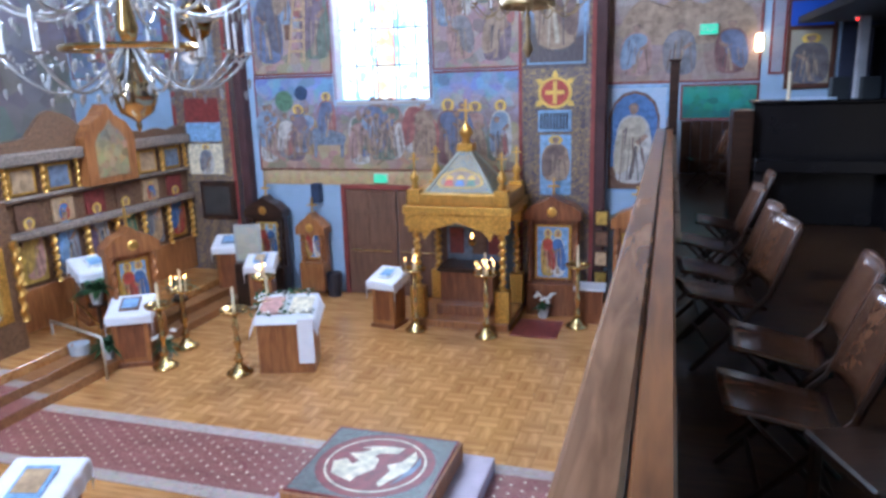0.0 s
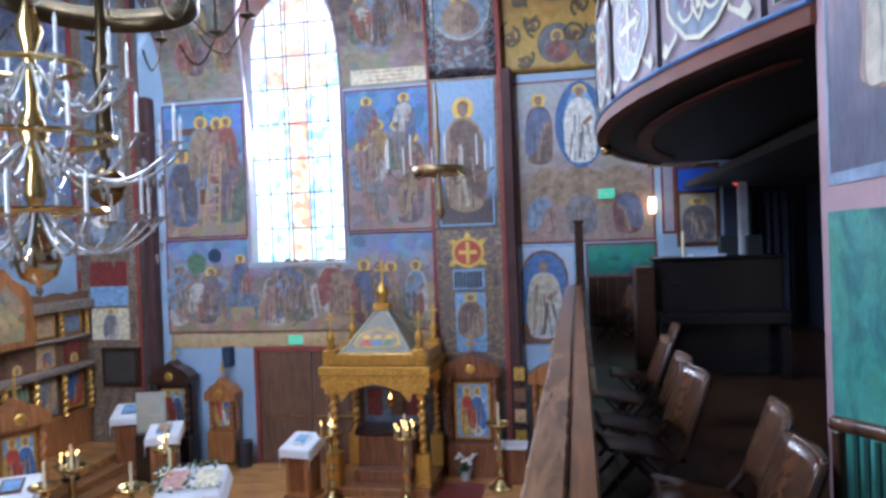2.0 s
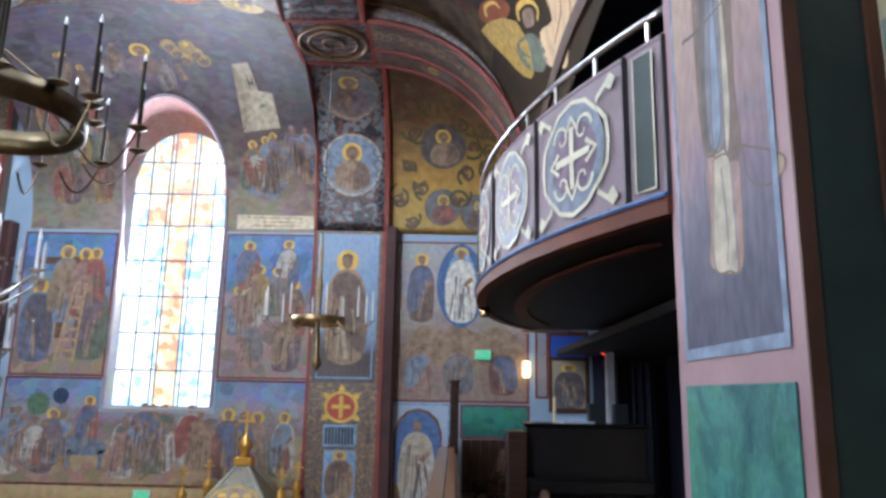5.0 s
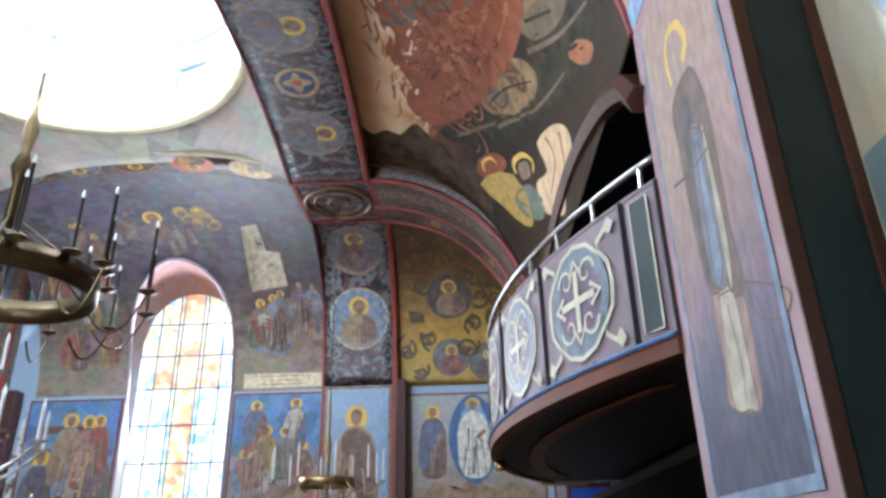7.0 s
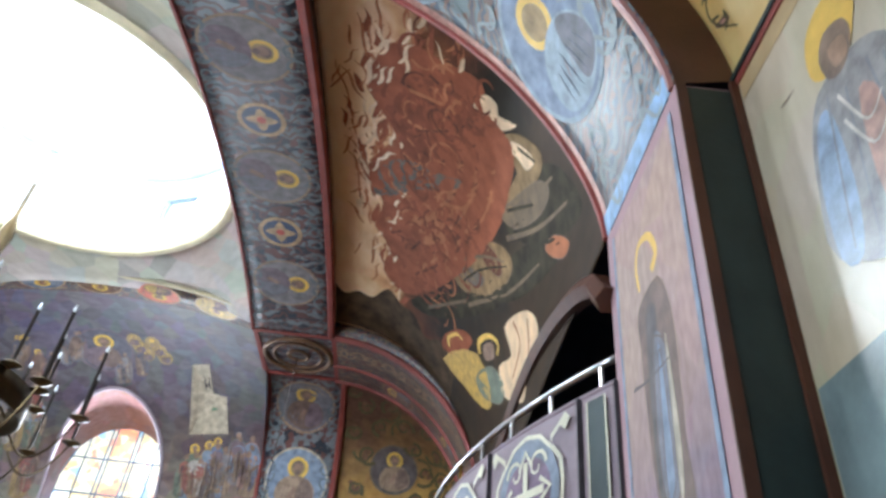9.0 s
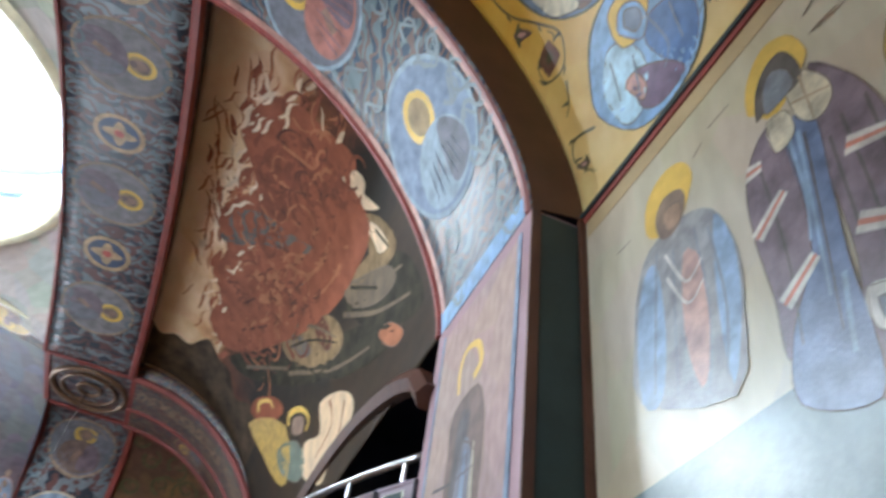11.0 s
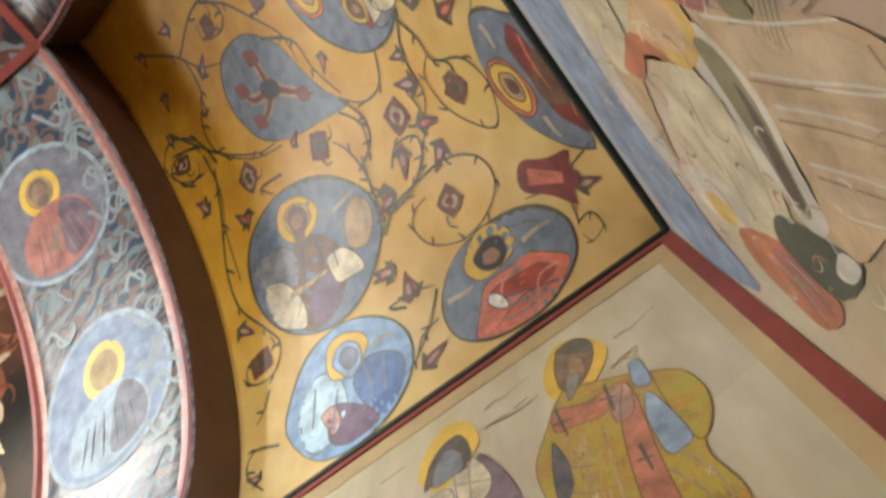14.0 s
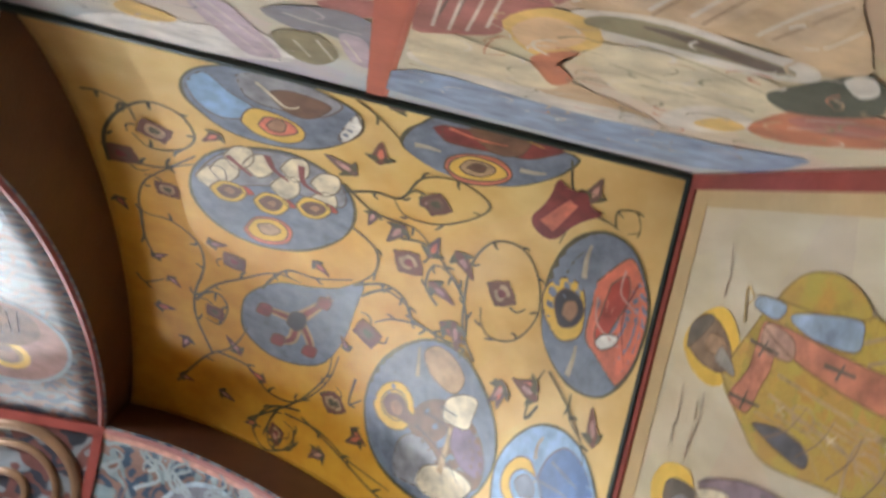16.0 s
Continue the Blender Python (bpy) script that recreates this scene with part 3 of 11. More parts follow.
sk.fill(Q_["lblue"], 3.5, [(0.06, 0.37), (0.1, 0.33), (0.11, -0.15), (0.08, -0.27), (0.01, -0.24)])
sk.fill(Q_["cream"], 3.2, [(0.16, 0.36), (0.19, 0.34), (0.21, -0.1), (0.18, -0.31), (0.14, -0.29)])
sk.fill(Q_["pink"], 1.8, [(-0.07, -0.29), (0.23, -0.38), (0.26, -0.59), (0.23, -0.82), (0.09, -0.83), (-0.1, -0.76), (-0.07, -0.61)])
sk.fill(Q_["cream"], 3, [(0.01, -0.33), (0.16, -0.37), (0.18, -0.57), (0.19, -0.82), (0.11, -0.82), (-0.05, -0.76)])
sk.fill(Q_["tan"], 1.6, [(0.29, -0.37), (0.61, -0.52), (0.54, -0.59), (0.35, -0.53)])
sk.line(Q_["grey"], 0.02, [(0.08, -0.39), (0.11, -0.64), (0.09, -0.79)], 4)
sk.line(Q_["grey"], 0.02, [(0.18, -0.4), (0.19, -0.66), (0.18, -0.79)], 4)
sk.line(Q_["dark"], 0.02, [(-0.31, 0.36), (-0.09, 0.31), (0.2, 0.28)], 4)
sk.done("saint", pillar, "painted saint in a long brown robe")

# pilaster under the side arch
structure("pillar_side", boxes(((-2.7, -0.369, 0), (-1.45, 0.2, E_ + 2.86))), BROWNT, "brown painted pilaster under the side arch", "pillar")
# far pillar of the same bay
part("pillar", boxes(((1.08, 10.0, E_ + 1.0), (1.8, 11.5, E_ + 2.95))), mat("mauve_plaster", (0.3, 0.2, 0.2)), None)
tagged(bpy.data.objects["pillar.001"], "square painted pillar beyond the upper balcony", "pillar", "", "structure")


def arch_solid(name, fn, nv, m, label, drop=(0, 0, 0.45)):
    return structure(name, sheet(bmesh.new(), fn, 6, nv, drop), m, label, "arch", True)


NAVYS = scrollwork("navy_scroll", (0.016, 0.026, 0.042), (0.17, 0.2, 0.22), (0.12, 0.05, 0.045), 2.2)
BLUES = scrollwork("blue_scroll", (0.02, 0.05, 0.085), (0.15, 0.2, 0.21), (0.17, 0.1, 0.08), 2.8)
REDS = scrollwork("red_scroll", (0.13, 0.045, 0.035), (0.2, 0.15, 0.1), (0.05, 0.06, 0.07), 3.2)
arch_solid("arch_crossing", f_archa, 28, NAVYS, "broad shallow arch painted with medallions on navy", (0, 0, 0.5))
arch_solid("arch_gallery", f_archb, 28, BLUES, "quarter arch painted with saints in pale blue scrolls")
arch_solid("arch_side", f_archc, 28, BLUES, "quarter arch painted with pale scrolls")
arch_solid("arch_wall_strip", f_strip, 20, NAVYS, "curved strip painted with saints on navy")
arch_solid("arch_far", f_arche, 24, REDS, "quarter arch painted with dark red scrolls")


def between(name, f0, f1, n, m, label):
    """The upright face between two curves."""
    return structure(name, sheet(bmesh.new(), lambda u, v: [a + (b - a) * v for a, b in zip(f0(u), f1(u))], n, 1), m, label, "arch")


GY = 2.195
between("arch_face", lambda s: (f_archb(0, s)[0], GY, f_archb(0, s)[2]), lambda s: (f_gold(s, 0)[0], GY, f_gold(s, 0)[2] + 0.12 * (1 - s)), 28, BROWNT, "brown painted face of the quarter arch")
between("arch_face_side", lambda s: (-1.445, f_archc(1, s)[1], f_archc(1, s)[2]), lambda s: (-1.445, f_gold(0, s)[1], f_gold(0, s)[2] + 0.12 * (1 - s)), 28, BROWNT, "brown painted face of the side arch")
# Gold pigment, paler toward the springing to hold light bounced off the wall.
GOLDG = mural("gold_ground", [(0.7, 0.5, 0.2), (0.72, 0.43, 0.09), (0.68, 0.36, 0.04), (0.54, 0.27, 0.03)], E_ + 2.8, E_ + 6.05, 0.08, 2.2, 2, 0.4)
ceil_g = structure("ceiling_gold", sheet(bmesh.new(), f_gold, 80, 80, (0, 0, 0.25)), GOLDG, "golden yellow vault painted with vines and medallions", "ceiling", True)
# Ground runs from gold below to dark brown toward the crown.
structure("ceiling_gold_far", sheet(bmesh.new(), f_gold2, 24, 24, (0, 0, 0.25)), mural("gold_far", [(0.45, 0.3, 0.09), (0.5, 0.3, 0.07), (0.28, 0.16, 0.06), (0.12, 0.06, 0.04)], E_ + 2.9, E_ + 5.7, 0.12, 3), "golden vault, brown toward its crown, painted with vines and medallions", "ceiling", True)
# Flame and cloud colours, lightened for glare at the crest, darkened toward the loft.
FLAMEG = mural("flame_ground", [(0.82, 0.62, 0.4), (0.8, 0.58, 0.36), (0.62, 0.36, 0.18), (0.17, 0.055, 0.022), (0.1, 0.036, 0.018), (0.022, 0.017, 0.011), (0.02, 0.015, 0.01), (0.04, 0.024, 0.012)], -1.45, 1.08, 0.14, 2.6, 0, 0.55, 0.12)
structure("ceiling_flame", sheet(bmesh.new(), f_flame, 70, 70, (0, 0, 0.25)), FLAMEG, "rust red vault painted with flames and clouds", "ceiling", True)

# coffers at the arch crossings
def coffer(x0, x1, y0, y1, z, name="coffer"):
    c = tagged(new(name), "square ceiling coffer with a round moulded boss", "coffer", "coffers", "structure")
    part("slab", boxes(((x0, y0, z), (x1, y1, z + 0.4))), NAVYS, c)
    cx, cy, r = (x0 + x1) / 2, (y0 + y1) / 2, min(x1 - x0, y1 - y0) * 0.42
    bm = bmesh.new()
    for rr, t in ((r, 0.045), (r * 0.72, 0.03), (r * 0.3, 0.03)):
        tube(bm, [(cx + rr * math.cos(a), cy + rr * math.sin(a), z - 0.01) for a in (2 * math.pi * i / 36 for i in range(36))], t, 8, True)
    part("boss_ring", bm, mat("bronze_paint", (0.2, 0.12, 0.07), 0.35, 0.3), c, smooth=True)
    bm = boxes(((x0, y0, z - 0.03), (x1, y0 + 0.07, z)), ((x0, y1 - 0.07, z - 0.03), (x1, y1, z)), ((x0, y0 + 0.07, z - 0.03), (x0 + 0.07, y1 - 0.07, z)), ((x1 - 0.07, y0 + 0.07, z - 0.03), (x1, y1 - 0.07, z)))
    part("border", bm, REDT, c)
    return c


coffer(-2.7, -1.45, 2.2, 3.45, E_ + 5.49)
coffer(-2.7, -1.38, 9.98, 11.5, E_ + 5.62)

# red edge lines along the arches
def edge_line(name, pts, r, m, label):
    tagged(part(name, tube(bmesh.new(), pts, r, 6), m, None, label), "", "trim", "", "structure")


N = [i / 30 for i in range(31)]
edge_line("trim", [f_archb(0.03, s) for s in N], 0.022, mat("pink_trim", (0.36, 0.17, 0.16), 0.4), "dull red painted moulding along the arch")
edge_line("trim", [f_archb(1.0, s) for s in N], 0.03, REDT, "dull red painted moulding along the arch")
edge_line("trim", [f_archa(0.0, s) for s in N], 0.03, REDT, "dull red painted moulding along the arch")
edge_line("trim", [f_archa(1.0, s) for s in N], 0.06, REDT, "dull red painted moulding along the arch")
edge_line("trim", [f_archc(0.97, s) for s in N], 0.022, REDT, "dull red painted moulding along the arch")
edge_line("trim", [f_strip(0.0, s) for s in N], 0.035, REDT, "dull red painted moulding along the strip")
edge_line("trim", [f_strip(1.0, s) for s in N], 0.06, REDT, "dull red painted moulding along the strip")
edge_line("trim", [f_arche(0.0, s) for s in N], 0.05, REDT, "dull red painted moulding along the arch")
edge_line("trim", [f_arche(0.62, s) for s in N], 0.04, REDT, "dull red painted moulding along the arch")
edge_line("trim", [f_arche(1.0, s) for s in N], 0.05, REDT, "dull red painted moulding along the arch")
edge_line("trim", [(1.375, 2.19 - 2.54 * s, E_ + 2.93) for s in N], 0.018, GREENT, "thin dark green moulding above the wall")
edge_line("trim", [(1.375 - 2.84 * s, -0.352, E_ + 2.93) for s in N], 0.018, GREENT, "thin dark green moulding above the wall")
tagged(part("trim", boxes(((1.376, -0.365, E_ + 2.872), (1.3865, 2.18, E_ + 2.915)), ((1.376, -0.365, 2.6), (1.3865, -0.3, E_ + 2.872))), REDT, None, "dull red painted border of the wall"), "", "trim", "", "structure")
tagged(part("trim", boxes(((-0.05, -0.368, 2.6), (0.02, -0.362, E_ + 2.9))), mat("brick_paint", (0.4, 0.11, 0.07)), None, "brick red painted strip between two scenes"), "", "trim", "", "structure")

# the side barrel over the window, left open where the window goes through it
def win_inside(x, z, grow=0.0):
    cx, hw, zs = (WX0 + WX1) / 2, (WX1 - WX0) / 2 + grow, 8.35
    if z < zs:
        return abs(x - cx) < hw
    return ((x - cx) / hw) ** 2 + ((z - zs) / (1.3 + grow)) ** 2 < 1


bm = bmesh.new()
nu, nv = 90, 70
gv = [[None] * (nv + 1) for _ in range(nu + 1)]
for i in range(nu + 1):
    for j in range(nv + 1):
        gv[i][j] = f_south(i / nu, j / nv)
vcache = {}
def vert(i, j):
    if (i, j) not in vcache:
        vcache[(i, j)] = bm.verts.new(gv[i][j])
    return vcache[(i, j)]


for i in range(nu):
    for j in range(nv):
        c = f_south((i + 0.5) / nu, (j + 0.5) / nv)
        if not win_inside(c[0], c[2], 0.0):
            bm.faces.new((vert(i, j), vert(i + 1, j), vert(i + 1, j + 1), vert(i, j + 1)))
structure("ceiling_south", bm, mural("judgement", [(0.3, 0.25, 0.2), (0.25, 0.2, 0.17), (0.13, 0.1, 0.1), (0.1, 0.085, 0.1), (0.13, 0.12, 0.15)], E_ + 3, E_ + 6.1, 0.45, 4.5), "curved vault over the window painted with a dim crowded scene", "ceiling", True)
def y_south(x, z):
    """How far out the curved vault stands at a height over the wall."""
    zr = 2.75 + 0.4 * (1 - (2 * (x + 8.2) / 5.55 - 1) ** 2)
    c = (z - E_ - 3.0) / zr
    return D if c <= 0 else 10.4 + 2.9 * math.sqrt(max(0, 1 - c * c))


cxw = (WX0 + WX1) / 2
outline = [(WX0, 4.0 + 4.35 * i / 20) for i in range(20)] + [(cxw - 1.0 * math.cos(math.pi * i / 24), 8.35 + 1.3 * math.sin(math.pi * i / 24)) for i in range(25)] + [(WX1, 8.35 - 4.35 * i / 20) for i in range(1, 21)]
bm = bmesh.new()
fr = [bm.verts.new((x, y_south(x, z) - 0.015, z)) for x, z in outline]
inn = [bm.verts.new((cxw + (x - cxw) * 0.96, D + 0.25, z if z < 8.35 else 8.35 + (z - 8.35) * 0.8)) for x, z in outline]
for i in range(len(fr) - 1):
    bm.faces.new((fr[i], fr[i + 1], inn[i + 1], inn[i]))
# Plaster reddens toward the top: coloured window light put into its paint.
tagged(part("window_reveal", bm, mural("reveal", [(0.5, 0.5, 0.52), (0.4, 0.36, 0.42), (0.42, 0.22, 0.2)], 6, 10, 0.3, 3), None, "", True), "splayed plaster reveal of the arched window", "window reveal", "", "structure")
tagged(part("trim", tube(bmesh.new(), [(x, y_south(x, z) - 0.02, z) for x, z in outline], 0.035, 6), mat("reveal_line", (0.36, 0.3, 0.34)), None, "pale painted line round the window opening"), "", "trim", "", "structure")
# roundel band and the crossing's southern rim
def f_band(u, v):
    x, y, z = f_south(u, 0)
    return (x, y - 0.45 * v, z + 0.1 * v)


structure("arch_south", sheet(bmesh.new(), f_band, 30, 2, (0, 0, 0.4)), REDS, "shallow arch with painted roundels in front of the vault", "arch", True)
edge_line("trim", [(lambda p: (p[0], p[1] - 0.47, p[2] + 0.12))(f_south(s, 0)) for s in N], 0.045, mat("cream_mould", (0.68, 0.62, 0.42)), "cream moulding along the crossing arch")

# ---------- dome ----------
DC, DR, DZ = Vector((-5.15, 6.85, 0)), 2.5, E_ + 6.3
WHITE = mat("dome_white", (0.6, 0.66, 0.72), 0.7, 0, 0.08, 1.5, 0.1)
dome = thing("dome", label="pale painted dome on a drum with small windows", category="dome", kind="structure")
bm = bmesh.new()
seg = 48
def ring_at(r, z):
    return [bm.verts.new((DC.x + r * math.cos(2 * math.pi * i / seg), DC.y + r * math.sin(2 * math.pi * i / seg), z)) for i in range(seg)]


prof = [(DR, DZ), (DR, DZ + 0.55), (DR, DZ + 1.15), (DR, DZ + 1.5), (2.42, DZ + 2.1), (2.15, DZ + 2.8), (1.6, DZ + 3.4), (0.8, DZ + 3.75), (0.05, DZ + 3.85)]
rings_ = [ring_at(*p) for p in prof]
for k, (a, b) in enumerate(zip(rings_, rings_[1:])):
    for i in range(seg):
        if k == 1 and i % 6 in (2, 3):
            continue
        bm.faces.new((a[i], b[i], b[(i + 1) % seg], a[(i + 1) % seg]))
part("shell", bm, WHITE, dome, "", True)
for z, rr, m in ((DZ + 0.02, 0.09, mat("cream_mould", (0.68, 0.62, 0.42))), (DZ + 1.55, 0.07, mat("dome_ring_blue", (0.1, 0.25, 0.5)))):
    part("moulding", tube(bmesh.new(), [(DC.x + (DR - 0.03) * math.cos(2 * math.pi * i / 48), DC.y + (DR - 0.03) * math.sin(2 * math.pi * i / 48), z) for i in range(48)], rr, 8, True), m, dome, "", True)
for k in range(8):
    a = 2 * math.pi * (6 * k + 3) / seg
    p = DC + Vector((math.cos(a), math.sin(a), 0)) * (DR + 0.05) + Vector((0, 0, DZ + 0.85))
    t = Vector((-math.sin(a), math.cos(a), 0))
    bm = bmesh.new()
    for s in (-0.33, 0.33):
        tube(bm, [p + t * s + Vector((0, 0, -0.3)), p + t * s + Vector((0, 0, 0.3))], 0.04, 6)
    for s in (-0.3, 0.3):
        tube(bm, [p - t * 0.33 + Vector((0, 0, s)), p + t * 0.33 + Vector((0, 0, s))], 0.04, 6)
    part("window_frame", bm, P_["slate"], dome)
    bm = bmesh.new()
    q = p + Vector((math.cos(a), math.sin(a), 0)) * 0.1
    bm.faces.new([bm.verts.new(q + t * sx_ + Vector((0, 0, sz))) for sx_, sz in ((-0.42, -0.4), (0.42, -0.4), (0.42, 0.4), (-0.42, 0.4))])
    part("pane", bm, emit("drum_glass", (0.6, 0.75, 0.85), 0.7), dome)
# pendentives between the crossing arches and the dome
bm = bmesh.new()
def f_pend(s, r):
    a = 2 * math.pi * s
    p = DC + Vector((math.cos(a), math.sin(a), 0)) * DR
    hx, hy = 2.5, 3.3
    c, sn = math.cos(a), math.sin(a)
    k = 1 / max(abs(c) / hx, abs(sn) / hy)
    q = Vector((DC.x + c * k, DC.y + sn * k, 0))
    corner = min(1, abs(c) / hx * k, abs(sn) / hy * k)
    zq = E_ + 6.18 - 0.5 * corner ** 3
    return (p.x + (q.x - p.x) * r, p.y + (q.y - p.y) * r, DZ + (zq - DZ) * r ** 1.3)


structure("ceiling_pendentives", sheet(bmesh.new(), f_pend, 96, 5, (0, 0, 0.1)), mural("pend", [(0.34, 0.38, 0.42), (0.45, 0.42, 0.36), (0.5, 0.48, 0.42)], E_ + 5.5, E_ + 6.3, 0.3, 3), "curved corner vaults under the dome in grey blue and cream", "ceiling", True)
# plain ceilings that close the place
structure("ceiling", boxes(((-13.3, -0.8, 12), (4.2, 4.2, 12.3)), ((-13.3, 9.5, 12), (4.2, 13.8, 12.3)), ((-13.3, 4.2, 12), (-7.75, 9.5, 12.3)), ((-2.55, 4.2, 12), (4.2, 9.5, 12.3))), SHADEP, "dark plain ceiling over the vaults", "ceiling")
structure("ceiling_east", boxes(((-13, -0.3, 10.5), (-8.1, 13.2, 10.7))), mural("eastc", [(0.2, 0.18, 0.2), (0.3, 0.3, 0.34)], 0, 12, 0.3, 2, 1), "dim painted ceiling over the altar end", "ceiling")
structure("ceiling_loft", boxes(((1.5, 2.3, E_ + 5.2), (3.9, 13.2, E_ + 5.4))), SHADEP, "dark ceiling over the upper loft", "ceiling")

# ---------- the stained window ----------
def stained(name):
    m = bpy.data.materials.new(name)
    m.use_nodes = True
    nt = m.node_tree
    b = nt.nodes["Principled BSDF"]
    tc = nt.nodes.new("ShaderNodeTexCoord")
    vo = nt.nodes.new("ShaderNodeTexVoronoi")
    vo.inputs["Scale"].default_value = 7
    rp = nt.nodes.new("ShaderNodeValToRGB")
    rp.color_ramp.interpolation = 'CONSTANT'
    el = rp.color_ramp.elements
    for p, c in ((0.0, (1, 1, 1, 1)), (0.45, (0.7, 0.9, 1, 1)), (0.62, (0.25, 0.58, 1, 1)), (0.8, (1, 0.98, 0.8, 1)), (0.9, (0.6, 0.9, 0.8, 1))):
        if p == 0:
            el[0].color = c
        else:
            e = el.new(p)
            e.color = c
    sep = nt.nodes.new("ShaderNodeSeparateColor")
    nt.links.new(tc.outputs["Object"], vo.inputs["Vector"])
    nt.links.new(vo.outputs["Color"], sep.inputs[0])
    nt.links.new(sep.outputs[0], rp.inputs[0])
    nt.links.new(rp.outputs[0], b.inputs["Emission Color"])
    b.inputs["Emission Strength"].default_value = 1.9
    b.inputs["Base Color"].default_value = (0.3, 0.35, 0.4, 1)
    b.inputs["Roughness"].default_value = 0.2
    return m


STAIN = stained("daylit_stained_glass")
WARM = stained("daylit_warm_glass")
for e, c in zip(WARM.node_tree.nodes["Color Ramp"].color_ramp.elements, ((1, 0.95, 0.7, 1), (1, 0.75, 0.3, 1), (0.95, 0.4, 0.15, 1), (0.4, 0.75, 1, 1), (1, 0.9, 0.6, 1))):
    e.color = c
WARM.node_tree.nodes["Principled BSDF"].inputs["Emission Strength"].default_value = 1.2
AMBER = stained("daylit_amber_glass")
for e, c in zip(AMBER.node_tree.nodes["Color Ramp"].color_ramp.elements, ((1, 0.82, 0.45, 1), (1, 0.6, 0.2, 1), (1, 0.33, 0.07, 1), (1, 0.95, 0.7, 1), (1, 0.5, 0.15, 1))):
    e.color = c
AMBER.node_tree.nodes["Principled BSDF"].inputs["Emission Strength"].default_value = 1.35
window = thing("window_1", label="tall arched stained glass window glowing with daylight around an amber cross", category="window", kind="structure")
zt = lambda x: 8.35 + 1.04 * math.sqrt(max(0, 1 - ((x - cxw) / 0.97) ** 2))
cols = [WX0 + 0.03, WX0 + 0.36, WX0 + 0.72, cxw - 0.2, cxw + 0.2, WX1 - 0.72, WX1 - 0.36, WX1 - 0.03]
rowsz = [3.98, 4.65, 5.35, 6.05, 6.75, 7.45, 8.1, 8.75, 9.5]
for a, b in zip(cols, cols[1:]):
    for z0, z1 in zip(rowsz, rowsz[1:]):
        mid = (a + b) / 2
        pts = [(a, min(z0, zt(a))), (b, min(z0, zt(b))), (b, min(z1, zt(b))), (mid, min(z1, zt(mid))), (a, min(z1, zt(a)))]
        if max(p[1] for p in pts) - z0 < 0.02:
            continue
        bm = bmesh.new()
        n = len(pts)
        f0 = [bm.verts.new((x, D + 0.27, z)) for x, z in pts]
        f1 = [bm.verts.new((x, D + 0.29, z)) for x, z in pts]
        bm.faces.new(f0[::-1])
        bm.faces.new(f1)
        for i in range(n):
            bm.faces.new((f0[i], f0[(i + 1) % n], f1[(i + 1) % n], f1[i]))
        amber = abs(mid - cxw) < 0.1 or (7.0 < z0 < 7.6 and abs(mid - cxw) < 0.6)
        part("pane", bm, AMBER if amber else WARM if z0 > 8 else STAIN, window)
LEAD = mat("lead_bars", (0.25, 0.32, 0.4), 0.5, 0.3)
bars = bmesh.new()
for x in cols:
    box(bars, (x - 0.014, D + 0.245, 3.97), (x + 0.014, D + 0.268, zt(x)))
part("upright_bars", bars, LEAD, window)
bars = bmesh.new()
for z in rowsz[:-1]:
    w = 0.97 if z < 8.35 else 0.97 * math.sqrt(max(0, 1 - ((z - 8.35) / 1.04) ** 2))
    box(bars, (cxw - w, D + 0.24, z - 0.016), (cxw + w, D + 0.266, z + 0.016))
part("cross_bars", bars, LEAD, window)
part("sill", boxes(((WX0, D - 0.03, 3.9), (WX1, D + 0.28, 3.968)), bev=0.01), PLAST, window)
window2 = thing("window_2", label="tall plain window in the side wall behind the camera", category="window", kind="structure")
part("pane", boxes(((WX0, -0.72, 4), (WX1, -0.7, 9.2))), emit("daylit_glass", (0.8, 0.9, 1), 1.5), window2)

# ---------- murals on the side wall ----------
brush_s = Brush(f_wall, (-5, 0, 5))
su, sv = (lambda x: (x + 9) / 12), (lambda z: z / 12)


def scene_panel(name, x0, z0, x1, z1, cols, label, y=D, patch=0.5, scale=6.0, border="dred", notch=None):
    m = thing(name, label=label, category="mural")
    spans = [((x0, y - 0.012, z0), (x1, y - 0.002, z1))]
    tops = [(x0 - 0.035, x1 + 0.035)]
    if notch:
        spans = [((x0, y - 0.012, z0), (notch[0], y - 0.002, z1)), ((notch[0], y - 0.012, z0), (notch[1], y - 0.002, notch[2])), ((notch[1], y - 0.012, z0), (x1, y - 0.002, z1))]
        tops = [(x0 - 0.035, notch[0]), (notch[1], x1 + 0.035)]
    for span in spans:
        part("ground", boxes(span), mural("ground_%d_%d" % (int(x0 * 100), int(z0 * 100)), cols, z0, z1, patch, scale), m)
    bw = 0.035
    part("border", boxes(((x0 - bw, y - 0.016, z0 - bw), (x1 + bw, y - 0.003, z0)), *[((a, y - 0.016, z1), (b, y - 0.003, z1 + bw)) for a, b in tops], ((x0 - bw, y - 0.016, z0), (x0, y - 0.003, z1)), ((x1, y - 0.016, z0), (x1 + bw, y - 0.003, z1))), P_[border], m)
    return m


class WallBrush(Brush):
    """A brush for upright shapes just in front of a flat wall panel, addressed in metres."""

    def __init__(self, y):
        self.y = y

    def place(self, x, z, up=None):
        return lambda a, b, off: Vector((x + a, self.y - 0.012 - off, z + b))


wb = WallBrush(D)
wq = WallBrush(13.1)
ROBES = ["red", "blue", "tan", "green", "white", "brown", "lblue", "ochre", "pink", "purple", "grey"]


